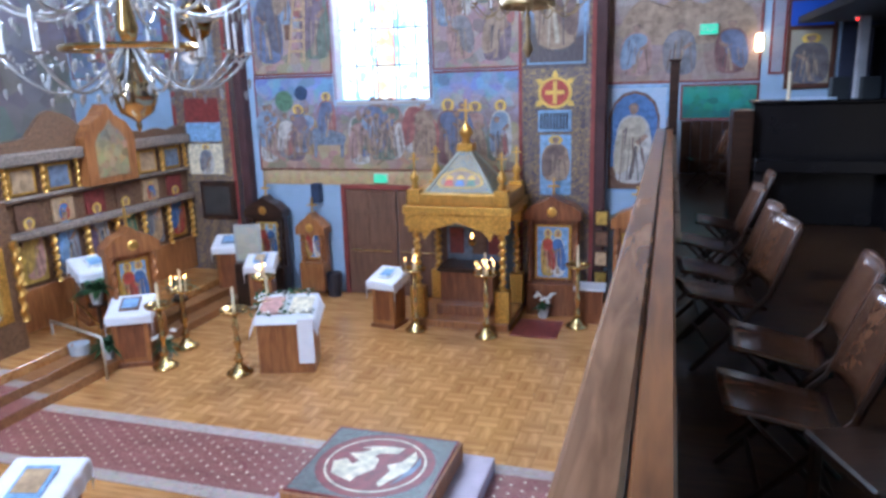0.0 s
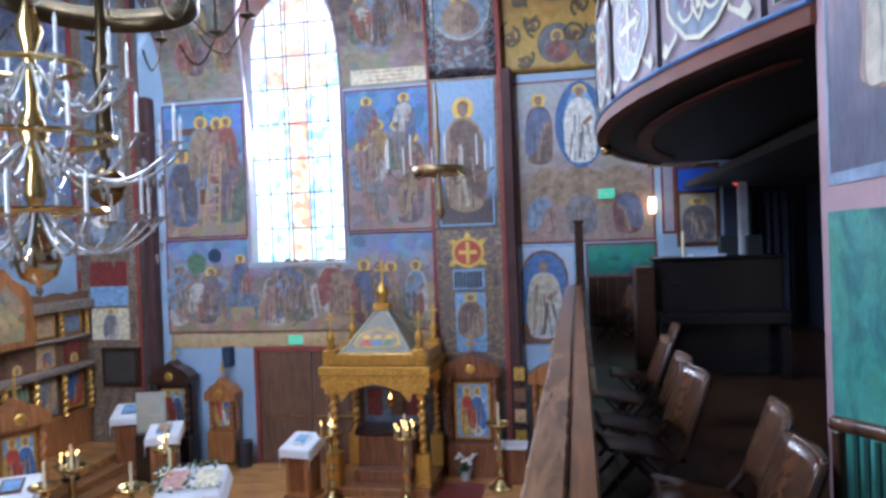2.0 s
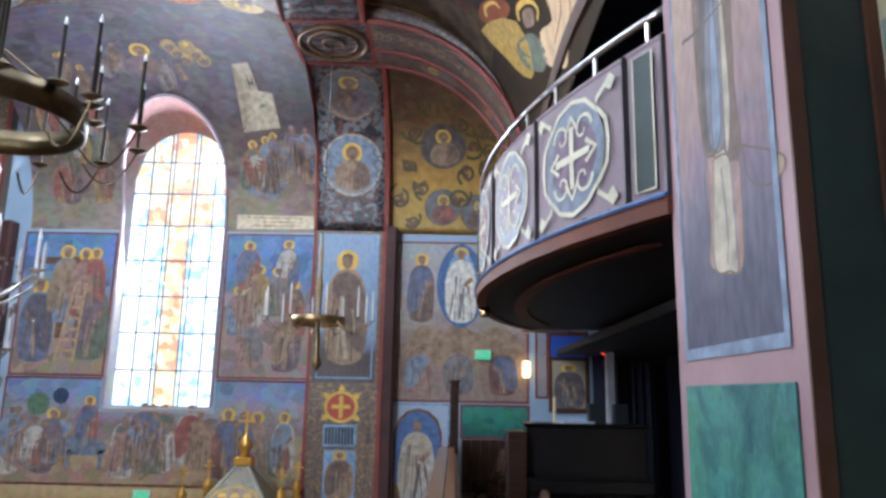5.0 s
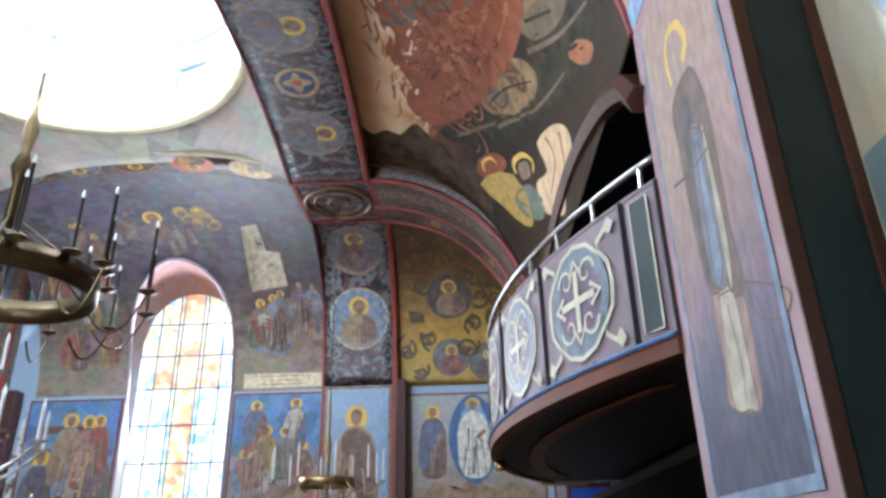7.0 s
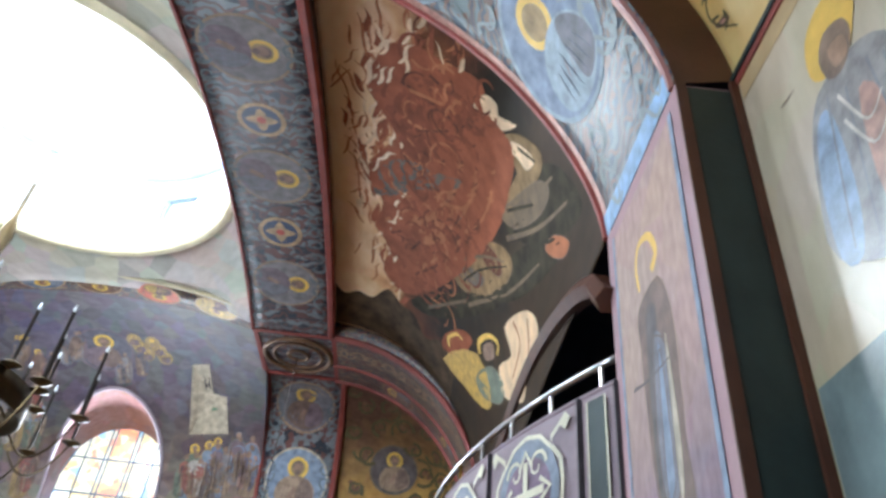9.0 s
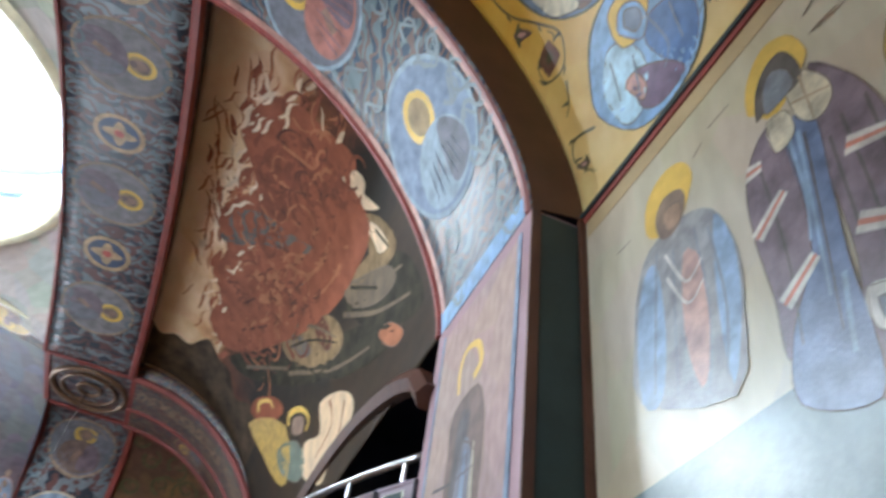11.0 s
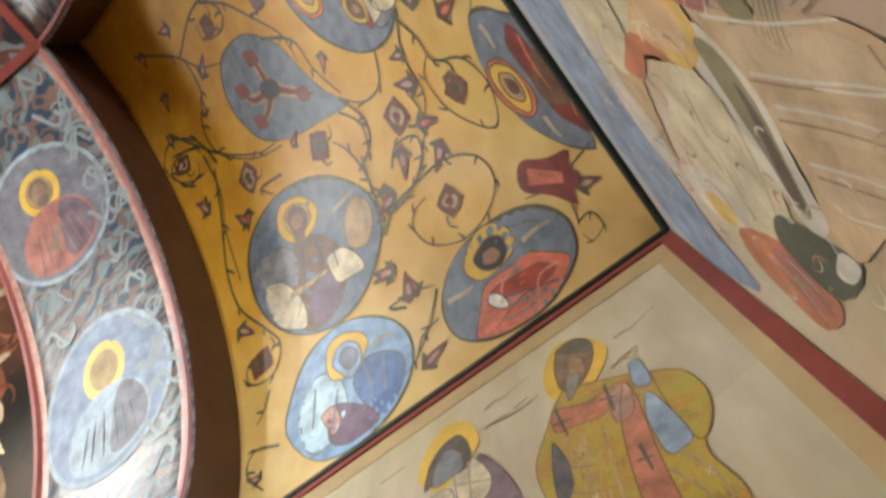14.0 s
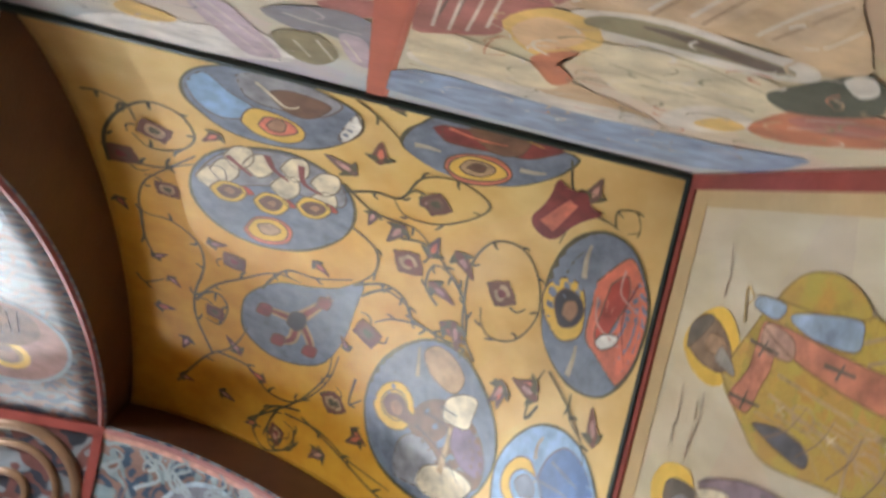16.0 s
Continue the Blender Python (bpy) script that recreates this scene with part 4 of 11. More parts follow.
def crowd(parent, x0, x1, z0, z1, h, n, seed, halo=0.15, brush=None):
    rnd = random.Random(seed)
    for i in range(n):
        figure("figure", brush or wb, rnd.uniform(x0, x1), rnd.uniform(z0, z1), h * rnd.uniform(0.85, 1.1), rnd.choice(ROBES), rnd.choice(ROBES), parent, rnd.random() < halo, seed=i, sx=1.2)


m = scene_panel("mural", -8.24, 2.62, -2.7, 4.46, [(0.36, 0.27, 0.18), (0.4, 0.3, 0.2), (0.24, 0.2, 0.18), (0.32, 0.3, 0.33), (0.2, 0.3, 0.48)], "wide painted scene of a donkey rider met by a crowd", notch=(WX0 - 0.06, WX1 + 0.06, 3.88))
crowd(m, -8.1, -7.1, 2.75, 3.1, 0.95, 9, 3)
crowd(m, -6.0, -4.7, 2.7, 3.0, 1.05, 12, 4)
crowd(m, -4.6, -2.9, 2.7, 2.95, 1.0, 6, 5)
at = wb.place(-6.65, 2.85)
paint("donkey", at, [([(-0.5, 0.3), (-0.42, 0.55), (-0.3, 0.62), (0.3, 0.52), (0.42, 0.4), (0.34, 0.25), (-0.3, 0.25)], P_["slate"], 2), ([(-0.34, 0), (-0.28, 0), (-0.24, 0.35), (-0.32, 0.35)], P_["slate"], 2), ([(0.26, 0), (0.33, 0), (0.36, 0.35), (0.26, 0.35)], P_["slate"], 2), ([(-0.72, 0.4), (-0.66, 0.35), (-0.4, 0.55), (-0.46, 0.68), (-0.58, 0.6)], P_["slate"], 2)], m)
figure("figure", wb, -6.65, 3.22, 0.95, "red", "blue", m, sx=1.1)
for x, z, h, r, q in ((-4.08, 2.72, 1.28, "dred", "blue"), (-3.05, 2.85, 1.1, "white", "lblue"), (-3.5, 2.7, 0.9, "green", "tan")):
    figure("figure", wb, x, z, h, r, q, m)
for args in ((0.22, -0.3, 0.1, 9, "green"), (0.16, 0.1, 0.25, 7, "navy")):
    paint("tree", wb.place(-7.3, 3.9), [(disc(*args[:4]), P_[args[4]], 1)], m)
m = scene_panel("mural", -8.22, 4.55, -6.5, 7.2, [(0.34, 0.26, 0.2), (0.3, 0.26, 0.28), (0.2, 0.26, 0.4), (0.13, 0.26, 0.5)], "painted scene of mourners with a ladder under a cross")
paint("cross", wb.place(-7.4, 5.2), [([(-0.07, 0), (0.07, 0), (0.07, 1.8), (-0.07, 1.8)], P_["brown"], 0.5), ([(-0.6, 1.4), (0.6, 1.45), (0.6, 1.58), (-0.6, 1.53)], P_["brown"], 0.6)], m)
paint("ladder", wb.place(-7.2, 4.75), [([(-0.25, 0), (-0.2, 0), (0.05, 1.5), (0.0, 1.5)], P_["tan"], 4), ([(0.1, 0), (0.15, 0), (0.25, 1.5), (0.2, 1.5)], P_["tan"], 4)] + [([(-0.2 + 0.05 * k, 0.2 * k + 0.2), (0.14 + 0.02 * k, 0.2 * k + 0.2), (0.14 + 0.02 * k, 0.2 * k + 0.25), (-0.2 + 0.05 * k, 0.2 * k + 0.25)], P_["tan"], 4.2) for k in range(6)], m)
for x, z, h, r, q in ((-7.85, 4.75, 1.6, "blue", "navy"), (-7.4, 5.5, 1.5, "lblue", "tan"), (-6.8, 4.8, 1.65, "green", "purple"), (-7.05, 5.6, 1.35, "red", "pink"), (-6.85, 5.75, 1.2, "coral", "red")):
    figure("figure", wb, x, z, h, r, q, m)
m = scene_panel("mural", -4.33, 4.55, -2.68, 7.22, [(0.34, 0.27, 0.25), (0.36, 0.25, 0.25), (0.34, 0.28, 0.26), (0.13, 0.25, 0.48), (0.14, 0.28, 0.52)], "painted scene of haloed figures round a table")
for k, (x, z) in enumerate(((-3.91, 7.02), (-3.17, 7.05), (-3.69, 6.56), (-3.34, 6.53), (-3.79, 6.29), (-3.03, 6.28), (-4.05, 6.15), (-3.0, 6.05))):
    figure("figure", wb, x, z - 0.85, 0.95, ROBES[k % 11], ROBES[(k * 3 + 1) % 11], m, sx=1.2)
for x, z, h, r, q in ((-3.8, 4.7, 1.0, "pink", "grey"), (-3.1, 4.65, 1.1, "purple", "tan")):
    figure("figure", wb, x, z, h, r, q, m, False, sx=1.3)
m = scene_panel("mural_band", -8.2, 2.32, -2.7, 2.57, [(0.5, 0.36, 0.18), (0.52, 0.4, 0.22)], "narrow ochre ornamental band above the doors", patch=0.3, scale=12, border="tan")

m = scene_panel("mural", -1.09, 4.2, 1.36, 7.12, [(0.32, 0.24, 0.2), (0.3, 0.22, 0.19), (0.38, 0.33, 0.3), (0.4, 0.4, 0.4), (0.42, 0.43, 0.44)], "painted scene of a white robed figure in a blue aureole", patch=0.25, scale=4)
paint("aureole", wb.place(0.13, 6.32), [(mandorla(0.46, 0.8), P_["blue"], 0.5), (mandorla(0.3, 0.66), P_["lblue"], 0.8)], m)
paint("hill", wb.place(0.1, 4.9), [([(-1.1, -0.1), (-0.9, 0.5), (-0.6, 0.72), (-0.35, 0.5), (0, 0.75), (0.3, 0.5), (0.75, 0.7), (1.2, 0.4), (1.2, -0.1)], Q_["tan"], 0.3)], m)
MUTED[0] = False
figure("figure", wb, 0.13, 5.62, 1.45, "white", "white", m, extra="grey")
MUTED[0] = True
figure("figure", wb, -0.62, 5.62, 1.32, "brown", "blue", m)
figure("figure", wb, 0.95, 5.62, 1.32, "dred", "brown", m)
for x, r, q in ((-0.62, "pink", "lblue"), (0.1, "slate", "grey"), (0.92, "dred", "blue")):
    figure("figure", wb, x, 4.3, 0.9, r, q, m, False, sx=1.5)
m = scene_panel("mural", -1.12, 2.3, -0.08, 4.1, [(0.35, 0.45, 0.58), (0.4, 0.5, 0.62)], "arched panel of a bishop saint in a patterned robe on blue", patch=0.1, border="lblue")
paint("arch", wb.place(-0.62, 2.3), [([(-0.44, 0), (0.44, 0), (0.44, 1.3), (0.36, 1.55), (0.2, 1.7), (0, 1.75), (-0.2, 1.7), (-0.36, 1.55), (-0.44, 1.3)], P_["brown"], 0.3), ([(-0.4, 0.04), (0.4, 0.04), (0.4, 1.28), (0.33, 1.5), (0.18, 1.65), (0, 1.7), (-0.18, 1.65), (-0.33, 1.5), (-0.4, 1.28)], P_["blue"], 0.6), ([(-0.4, 0.04), (0.4, 0.04), (0.4, 0.4), (-0.4, 0.4)], P_["brown"], 0.8)], m)
figure("figure", wb, -0.63, 2.4, 1.5, "white", "cream", m, extra="dark", sx=1.1)
m = scene_panel("dado_panel", 0.18, 3.56, 1.37, 4.1, [(0.02, 0.14, 0.12), (0.03, 0.22, 0.18), (0.05, 0.26, 0.2)], "green marbled dado at the end of the gallery", scale=8)
tagged(m, "", "panel")
# Boards added to fill the dark area where chairs stand stacked.
m = thing("wainscot", label="dark boards added to fill the dark area below the dado", category="panelling", kind="structure")
for k in range(7):
    part("board", boxes(((0.18 + 0.17 * k, D - 0.022, 2.6), (0.344 + 0.17 * k, D - 0.002, 3.515)), bev=0.004), DKWOOD, m)
m = scene_panel("mural", 1.55, 4.3, 1.72, 7.0, [(0.3, 0.3, 0.36), (0.36, 0.36, 0.4)], "narrow painted panel beside the gallery", patch=0.2)
m = thing("wall_icon", label="painted icon panel of a dark robed saint under a blue board", category="icon")
part("frame", boxes(((1.76, D - 0.05, 4.02), (2.5, D - 0.006, 5.5)), bev=0.008), BROWNT, m)
# Blue board given a faint glow of its own, though it is no lamp.
part("blue_board", boxes(((1.8, D - 0.062, 5.02), (2.43, D - 0.051, 5.4))), emit("glow_blue_board", (0.01, 0.05, 0.3), 0.25), m)
part("picture", boxes(((1.82, D - 0.062, 4.1), (2.42, D - 0.051, 4.95))), mural("icon_ground", [(0.3, 0.25, 0.18), (0.36, 0.33, 0.25)], 4, 5, 0.1), m)
figure("figure", WallBrush(D - 0.055), 2.12, 4.1, 0.8, "navy", "dark", m, sx=1.8)

# pilaster on the side wall
pil = thing("pilaster", label="flat wall pilaster painted with a monk and ornament", category="pilaster", kind="structure")
part("shaft", boxes(((-2.65, 13.1, 0), (-1.3, D - 0.001, E_ + 3.0))), scrollwork("tan_scroll", (0.2, 0.14, 0.09), (0.32, 0.22, 0.1), (0.1, 0.08, 0.1), 6), pil)
part("edge", boxes(((-2.66, 13.08, 0), (-2.6, 13.1, 7.3)), ((-1.36, 13.08, 0), (-1.28, 13.1, 7.3))), REDT, pil)
part("monk_ground", boxes(((-2.55, 13.09, 4.48), (-1.42, 13.099, 7.24))), mural("monk_ground", [(0.12, 0.1, 0.1), (0.26, 0.36, 0.5), (0.25, 0.38, 0.56), (0.3, 0.42, 0.58)], 4.6, 7.2, 0.12, 3), pil)
part("monk_line", boxes(((-2.5, 13.084, 4.55), (-2.47, 13.089, 7.15)), ((-1.5, 13.084, 4.55), (-1.47, 13.089, 7.15)), ((-2.47, 13.084, 4.55), (-1.5, 13.089, 4.58))), P_["lblue"], pil)
figure("figure", WallBrush(13.098), -2.0, 4.8, 2.15, "tan", "brown", pil, extra="cream", sx=0.95)
part("grille", boxes(((-2.3, 13.06, 3.36), (-1.7, 13.099, 3.74)), bev=0.004), P_["lblue"], pil)
bm = bmesh.new()
for i in range(9):
    box(bm, (-2.26 + i * 0.058, 13.05, 3.4), (-2.22 + i * 0.058, 13.062, 3.7))
part("grille_bars", bm, P_["dark"], pil)
part("small_panel", boxes(((-2.27, 13.088, 2.2), (-1.7, 13.099, 3.3))), P_["lblue"], pil)
figure("figure", WallBrush(13.096), -1.98, 2.45, 0.85, "tan", "brown", pil, sx=1.5)
cr = [([(-0.035, -0.2), (0.035, -0.2), (0.035, 0.2), (-0.035, 0.2)], HALO, 3), ([(-0.17, -0.03), (0.17, -0.03), (0.17, 0.04), (-0.17, 0.04)], HALO, 3.2)]
paint("cross_ornament", WallBrush(13.094).place(-2.0, 4.05), [(disc(0.31, n=24, ry=0.28), HALO, 1), (disc(0.25, n=24, ry=0.23), P_["red"], 2)] + cr + [(leafshape(0.2, 0.14), HALO, 1) if k == 0 else (turnpts(leafshape(0.16, 0.12), a, 0.28 * math.cos(a + 1.57), 0.25 * math.sin(a + 1.57)), HALO, 1) for k, a in ((1, 0), (1, 0.9), (1, -0.9), (1, 2.2), (1, -2.2))], pil)
bs = Brush(f_strip, (-5, 5, 5))
strip_m = thing("mural_strip", label="two painted saints in roundels on a curved navy strip", category="mural")
medallion(bs, 0.5, 0.68, 0.53, 0.56, "lblue", "tan", "brown", strip_m, rim="cream")
medallion(bs, 0.5, 0.27, 0.5, 0.5, "slate", "brown", "purple", strip_m, rim="tan")
# drain pipes beside the pilasters
for x in (-1.18, -8.5):
    p = thing("wall_pipe", label="brown painted pipe casing running up the wall", category="pipe")
    part("casing", boxes(((x - 0.1, 13.0, 0), (x + 0.1, D - 0.02, 7.4)), bev=0.03), mat("pipe_brown", (0.07, 0.03, 0.03)), p)
# the left pilaster
pil = thing("pilaster", label="flat wall pilaster painted with small panels", category="pilaster", kind="structure")
part("shaft", boxes(((-10.2, 13.1, 0), (-8.75, D - 0.001, 11.5))), scrollwork("tan_scroll", (0.2, 0.14, 0.09), (0.32, 0.22, 0.1), (0.1, 0.08, 0.1), 6), pil)
part("edge", boxes(((-10.2, 13.08, 0), (-10.12, 13.1, 11.5)), ((-8.83, 13.08, 0), (-8.75, 13.1, 11.5))), REDT, pil)
for z0, z1, k in ((4.5, 7.2, "slate"), (3.6, 4.1, "dred"), (3.2, 3.6, "lblue"), (2.5, 3.15, "cream"), (7.4, 11.2, "slate")):
    part("panel", boxes(((-9.9, 13.085, z0), (-9.05, 13.099, z1))), P_[k], pil)
figure("figure", WallBrush(13.09), -9.5, 4.8, 1.9, "white", "blue", pil)
figure("figure", WallBrush(13.09), -9.45, 2.5, 0.65, "white", "slate", pil, sx=1.4)
m = scene_panel("mural", -12.9, 4.6, -10.4, 11, [(0.2, 0.25, 0.35), (0.15, 0.22, 0.4), (0.25, 0.2, 0.25)], "large dim mural beyond the icon screen")
crowd(m, -12.7, -10.6, 4.8, 7.5, 1.6, 10, 9, 0.6)

# upper vault scene above the window
bv = Brush(f_south, (-5, 5, 5))
m = thing("mural_vault", label="dim painted judgement scene with crowds and a white tower", category="mural")
paint("tower", bv.place(0.8, 0.5), [([(-0.3, -0.4), (0.42, -0.35), (0.4, 0.35), (0.15, 0.4), (0.12, 1.0), (-0.2, 0.95)], Q_["cream"], 0.6), ([(0.0, 0.4), (0.1, 0.4), (0.1, 0.75), (0.0, 0.75)], P_["dark"], 1.2), (turnpts(leafshape(0.3, 0.3), 0.3, 0.25, -0.1), P_["green"], 1.4)], m)
medallion(bv, 0.46, 0.3, 0.5, 0.42, "navy", "purple", "brown", m, rim="purple")
rnd = random.Random(21)
for k in range(16):
    figure("figure", bv, rnd.uniform(0.74, 0.97), rnd.uniform(0.72, 0.86), rnd.uniform(0.75, 1.0), rnd.choice(ROBES), rnd.choice(ROBES), m, k % 4 == 0, seed=k)
for k in range(12):
    figure("figure", bv, rnd.uniform(0.05, 0.27), rnd.uniform(0.6, 0.9), rnd.uniform(0.7, 1.0), rnd.choice(ROBES), rnd.choice(ROBES), m, k % 4 == 0, seed=k)
for k in range(12):
    figure("figure", bv, rnd.uniform(0.1, 0.7), rnd.uniform(0.35, 0.45), rnd.uniform(0.5, 0.7), rnd.choice(("brown", "purple", "slate", "dred")), rnd.choice(("brown", "grey", "navy")), m, k % 3 == 0, seed=k)
for k in range(6):
    medallion(bv, 0.56 + 0.02 * k, 0.24 + 0.03 * (k % 3), 0.13, 0.13, "ochre", "brown", "purple", m, rim="ochre")
paint("text_band", bv.place(0.85, 0.955), [([(-0.72, -0.15), (0.78, -0.15), (0.78, 0.12), (-0.72, 0.12)], P_["cream"], 0.5)] + [([(-0.65, y), (0.7, y), (0.7, y + 0.025), (-0.65, y + 0.025)], P_["tan"], 1) for y in (-0.1, -0.02, 0.06)], m)
bb = Brush(f_band, (-5, 5, 5))
m = thing("mural_roundels", label="row of painted roundels along the shallow arch", category="mural")
MUTED[0] = False
# Bright ochre and coral grounds on the right stand in for orange sunlight.
for u, k in ((0.86, "ochre"), (0.68, "coral"), (0.5, "brown"), (0.33, "slate"), (0.16, "slate")):
    medallion(bb, u, 0.5, 0.36, 0.2, k, "brown", "ochre", m, (0, 1, 0), "tan")

# arch medallions
MUTED[0] = True
ba = Brush(f_archa, (-5, 6, 4))
m = thing("mural_medallions", label="row of painted medallions and crosses along a navy arch", category="mural")
for u, v, a, g in ((0.47, 0.9, 0.46, "grey"), (0.47, 0.82 - 0.155, 0.3, "tan"), (0.47, 0.5, 0.46, "grey"), (0.47, 0.345, 0.28, "tan"), (0.47, 0.18, 0.46, "grey"), (0.47, 0.03, 0.28, "tan")):
    if g == "grey":
        medallion(ba, u, v - (0.07 if v > 0.88 else 0), a, a, "grey", "purple", "slate", m, (1, 0, 0), "tan")
    else:
        at = ba.place(u, v, (1, 0, 0))
        paint("cross_medallion", at, [(disc(a, n=28), P_["tan"], 0), (disc(a * 0.8, n=28), P_["navy"], 0.8)] + [(turnpts(leafshape(a * 0.75, a * 0.5), q), P_["tan"], 1.4) for q in (0, 1.57, 3.14, 4.71)] + [(disc(a * 0.2, n=12), P_["red"], 2)], m)
bm = bmesh.new()
for k in range(26):
    for u in (0.1, 0.86):
        at = ba.place(u, 0.02 + 0.0375 * k, (1, 0, 0))
        ribbon(bm, at, curl(0.12, 0.9, k * 2.1 + 5 * u, 1 if k % 2 else -1, 14), 0.035, 0.006)
        ribbon(bm, at, [(0.02, -0.1), (0.06, 0.0), (0.02, 0.1)], 0.03, 0.0065)
tagged(part("scroll", bm, mat("scroll_grey", (0.14, 0.18, 0.2)), m), "", "", "", "stuff")
bm = bmesh.new()
for k in range(18):
    for u in (0.12, 0.88):
        at = bs.place(u, 0.03 + 0.054 * k)
        ribbon(bm, at, curl(0.11, 0.9, k * 2.1 + 5 * u, 1 if k % 2 else -1, 14), 0.04, 0.006)
tagged(part("scroll", bm, mat("scroll_grey", (0.14, 0.18, 0.2)), strip_m), "", "", "", "stuff")
bbb = Brush(f_archb, (-1, 3, 4))
m = thing("mural_archsaints", label="painted saints in tall ovals on a pale blue scrolled arch", category="mural")
medallion(bbb, 0.52, 0.612, 0.5, 0.56, "lblue", "line", "slate", m, rim="line")
medallion(bbb, 0.55, 0.24, 0.5, 0.5, "slate", "coral", "purple", m, rim="line")
bm = bmesh.new()
for k, (u, v, r) in enumerate([(0.2 + 0.55 * (i % 2), 0.03 + 0.07 * (i // 2), 0.12 + 0.04 * ((i * 7) % 3)) for i in range(28)]):
    if any(abs(u - cu) < 0.3 and abs(v - cv) < 0.14 for cu, cv in ((0.52, 0.612), (0.55, 0.24))):
        u = 0.12 if k % 2 else 0.93
    at = bbb.place(u, min(v, 0.96))
    ribbon(bm, at, [(r * (1.6 * i / 12 - 0.8) + 0.0, 0.5 * r * math.sin(2 * math.pi * i / 12 + k)) for i in range(13)], 0.034)
    ribbon(bm, at, curl(r * 0.8, 0.55, k * 1.3 + 2, -1 if k % 2 else 1, 12), 0.03)
tagged(part("scroll", bm, mat("scroll_white", (0.24, 0.29, 0.3), 0.5), m), "", "", "", "stuff")
paint("blue_border", bbb.place(0.5, 0.975), [([(-0.6, -0.06), (0.6, -0.06), (0.6, 0.1), (-0.6, 0.1)], P_["lblue"], 0.6)], m)
for u in (0.05, 0.95):
    bm = bmesh.new()
    pts = [f_archb(u, i / 30) for i in range(31)]
    for i in range(30):
        a, b = Vector(pts[i]), Vector(pts[i + 1])
        a.z -= 0.006; b.z -= 0.006
        w = Vector((0, 0.03, 0))
        bm.faces.new([bm.verts.new(q) for q in (a - w, b - w, b + w, a + w)])
    part("edge_line", bm, P_["pink"], m)
bc = Brush(f_archc, (-1, 3, 4))
m = thing("mural_sidearch", label="painted saints in ovals on the side arch", category="mural")
medallion(bc, 0.5, 0.22, 0.42, 0.52, "pink", "brown", "slate", m, rim="line")
medallion(bc, 0.5, 0.66, 0.42, 0.52, "lblue", "white", "slate", m, rim="line")

# ---------- the golden vault's painting ----------
MUTED[0] = False
bg_ = Brush(f_gold, (-1, 1, 4))
m = thing("mural_gold", label="painted vines, flowers and oval saints on a golden vault", category="mural")
sk = Sketch(bg_, 0.783, 0.512)
sk.fill(P_["vine"], 0.4, [(-0.2, 0.26), (-0.02, 0.27), (0.21, 0.21), (0.4, 0.09), (0.47, -0.07), (0.38, -0.23), (0.21, -0.33), (0.01, -0.4), (-0.18, -0.32), (-0.31, -0.17), (-0.37, -0.01), (-0.34, 0.16)])
sk.fill(P_["slate"], 1, [(-0.19, 0.26), (-0.02, 0.26), (0.2, 0.2), (0.38, 0.09), (0.45, -0.07), (0.37, -0.22), (0.21, -0.31), (0.01, -0.38), (-0.18, -0.3), (-0.3, -0.16), (-0.36, -0.01), (-0.33, 0.15)])
sk.fill(P_["coral"], 1.6, [(0.17, -0.02), (0.31, -0.21), (0.2, -0.3), (0.02, -0.37), (-0.17, -0.3), (-0.29, -0.17), (-0.28, -0.11), (-0.19, -0.01), (-0.11, 0.05), (0.05, 0.01)])
sk.fill(P_["red"], 2, [(0.16, -0.1), (0.21, -0.2), (0.09, -0.21), (-0.05, -0.11), (-0.13, -0.05), (-0.1, -0), (0.04, -0.05)])
sk.line(P_["pink"], 0.016, [(0.24, -0.19), (0.11, -0.16), (0.02, -0.29)], 2.6)
sk.line(P_["pink"], 0.014, [(0.09, -0.02), (-0.05, -0.02), (-0.14, -0.16)], 2.6)
sk.line(P_["dred"], 0.012, [(0.17, -0.28), (-0.01, -0.17), (-0.21, -0.2)], 2.6)
sk.fill(HALO, 1.8, [(-0.05, 0.25), (0.04, 0.26), (0.13, 0.22), (0.17, 0.14), (0.14, 0.07), (0.06, 0.05), (-0.09, 0.07), (-0.14, 0.13), (-0.14, 0.2)])
sk.fill(P_["dark"], 2.2, [(-0.03, 0.2), (0.05, 0.2), (0.11, 0.15), (0.08, 0.08), (0, 0.06), (-0.07, 0.11), (-0.08, 0.18)])
sk.fill(P_["flesh"], 2.8, [(-0.02, 0.17), (0.04, 0.15), (0.05, 0.1), (-0, 0.09), (-0.05, 0.13)])
sk.fill(P_["white"], 2.8, [(-0.13, 0), (-0.09, -0.05), (-0.09, -0.14), (-0.13, -0.13), (-0.16, -0.04)])
sk.line(Q_["cream"], 0.03, [(0.18, 0.05), (0.29, 0.03), (0.37, -0)], 2.6)
sk.line(Q_["cream"], 0.03, [(-0.3, 0.15), (-0.23, 0.12), (-0.16, 0.1)], 2.6)
sk.done("medallion", m)
sk = Sketch(bg_, 0.562, 0.221)
sk.fill(P_["vine"], 0.4, [(-0.42, 0.51), (-0.23, 0.62), (0.07, 0.57), (0.35, 0.37), (0.52, 0.12), (0.59, -0.16), (0.5, -0.37), (0.34, -0.5), (0.1, -0.59), (-0.13, -0.57), (-0.34, -0.39), (-0.49, -0.09), (-0.52, 0.24)])
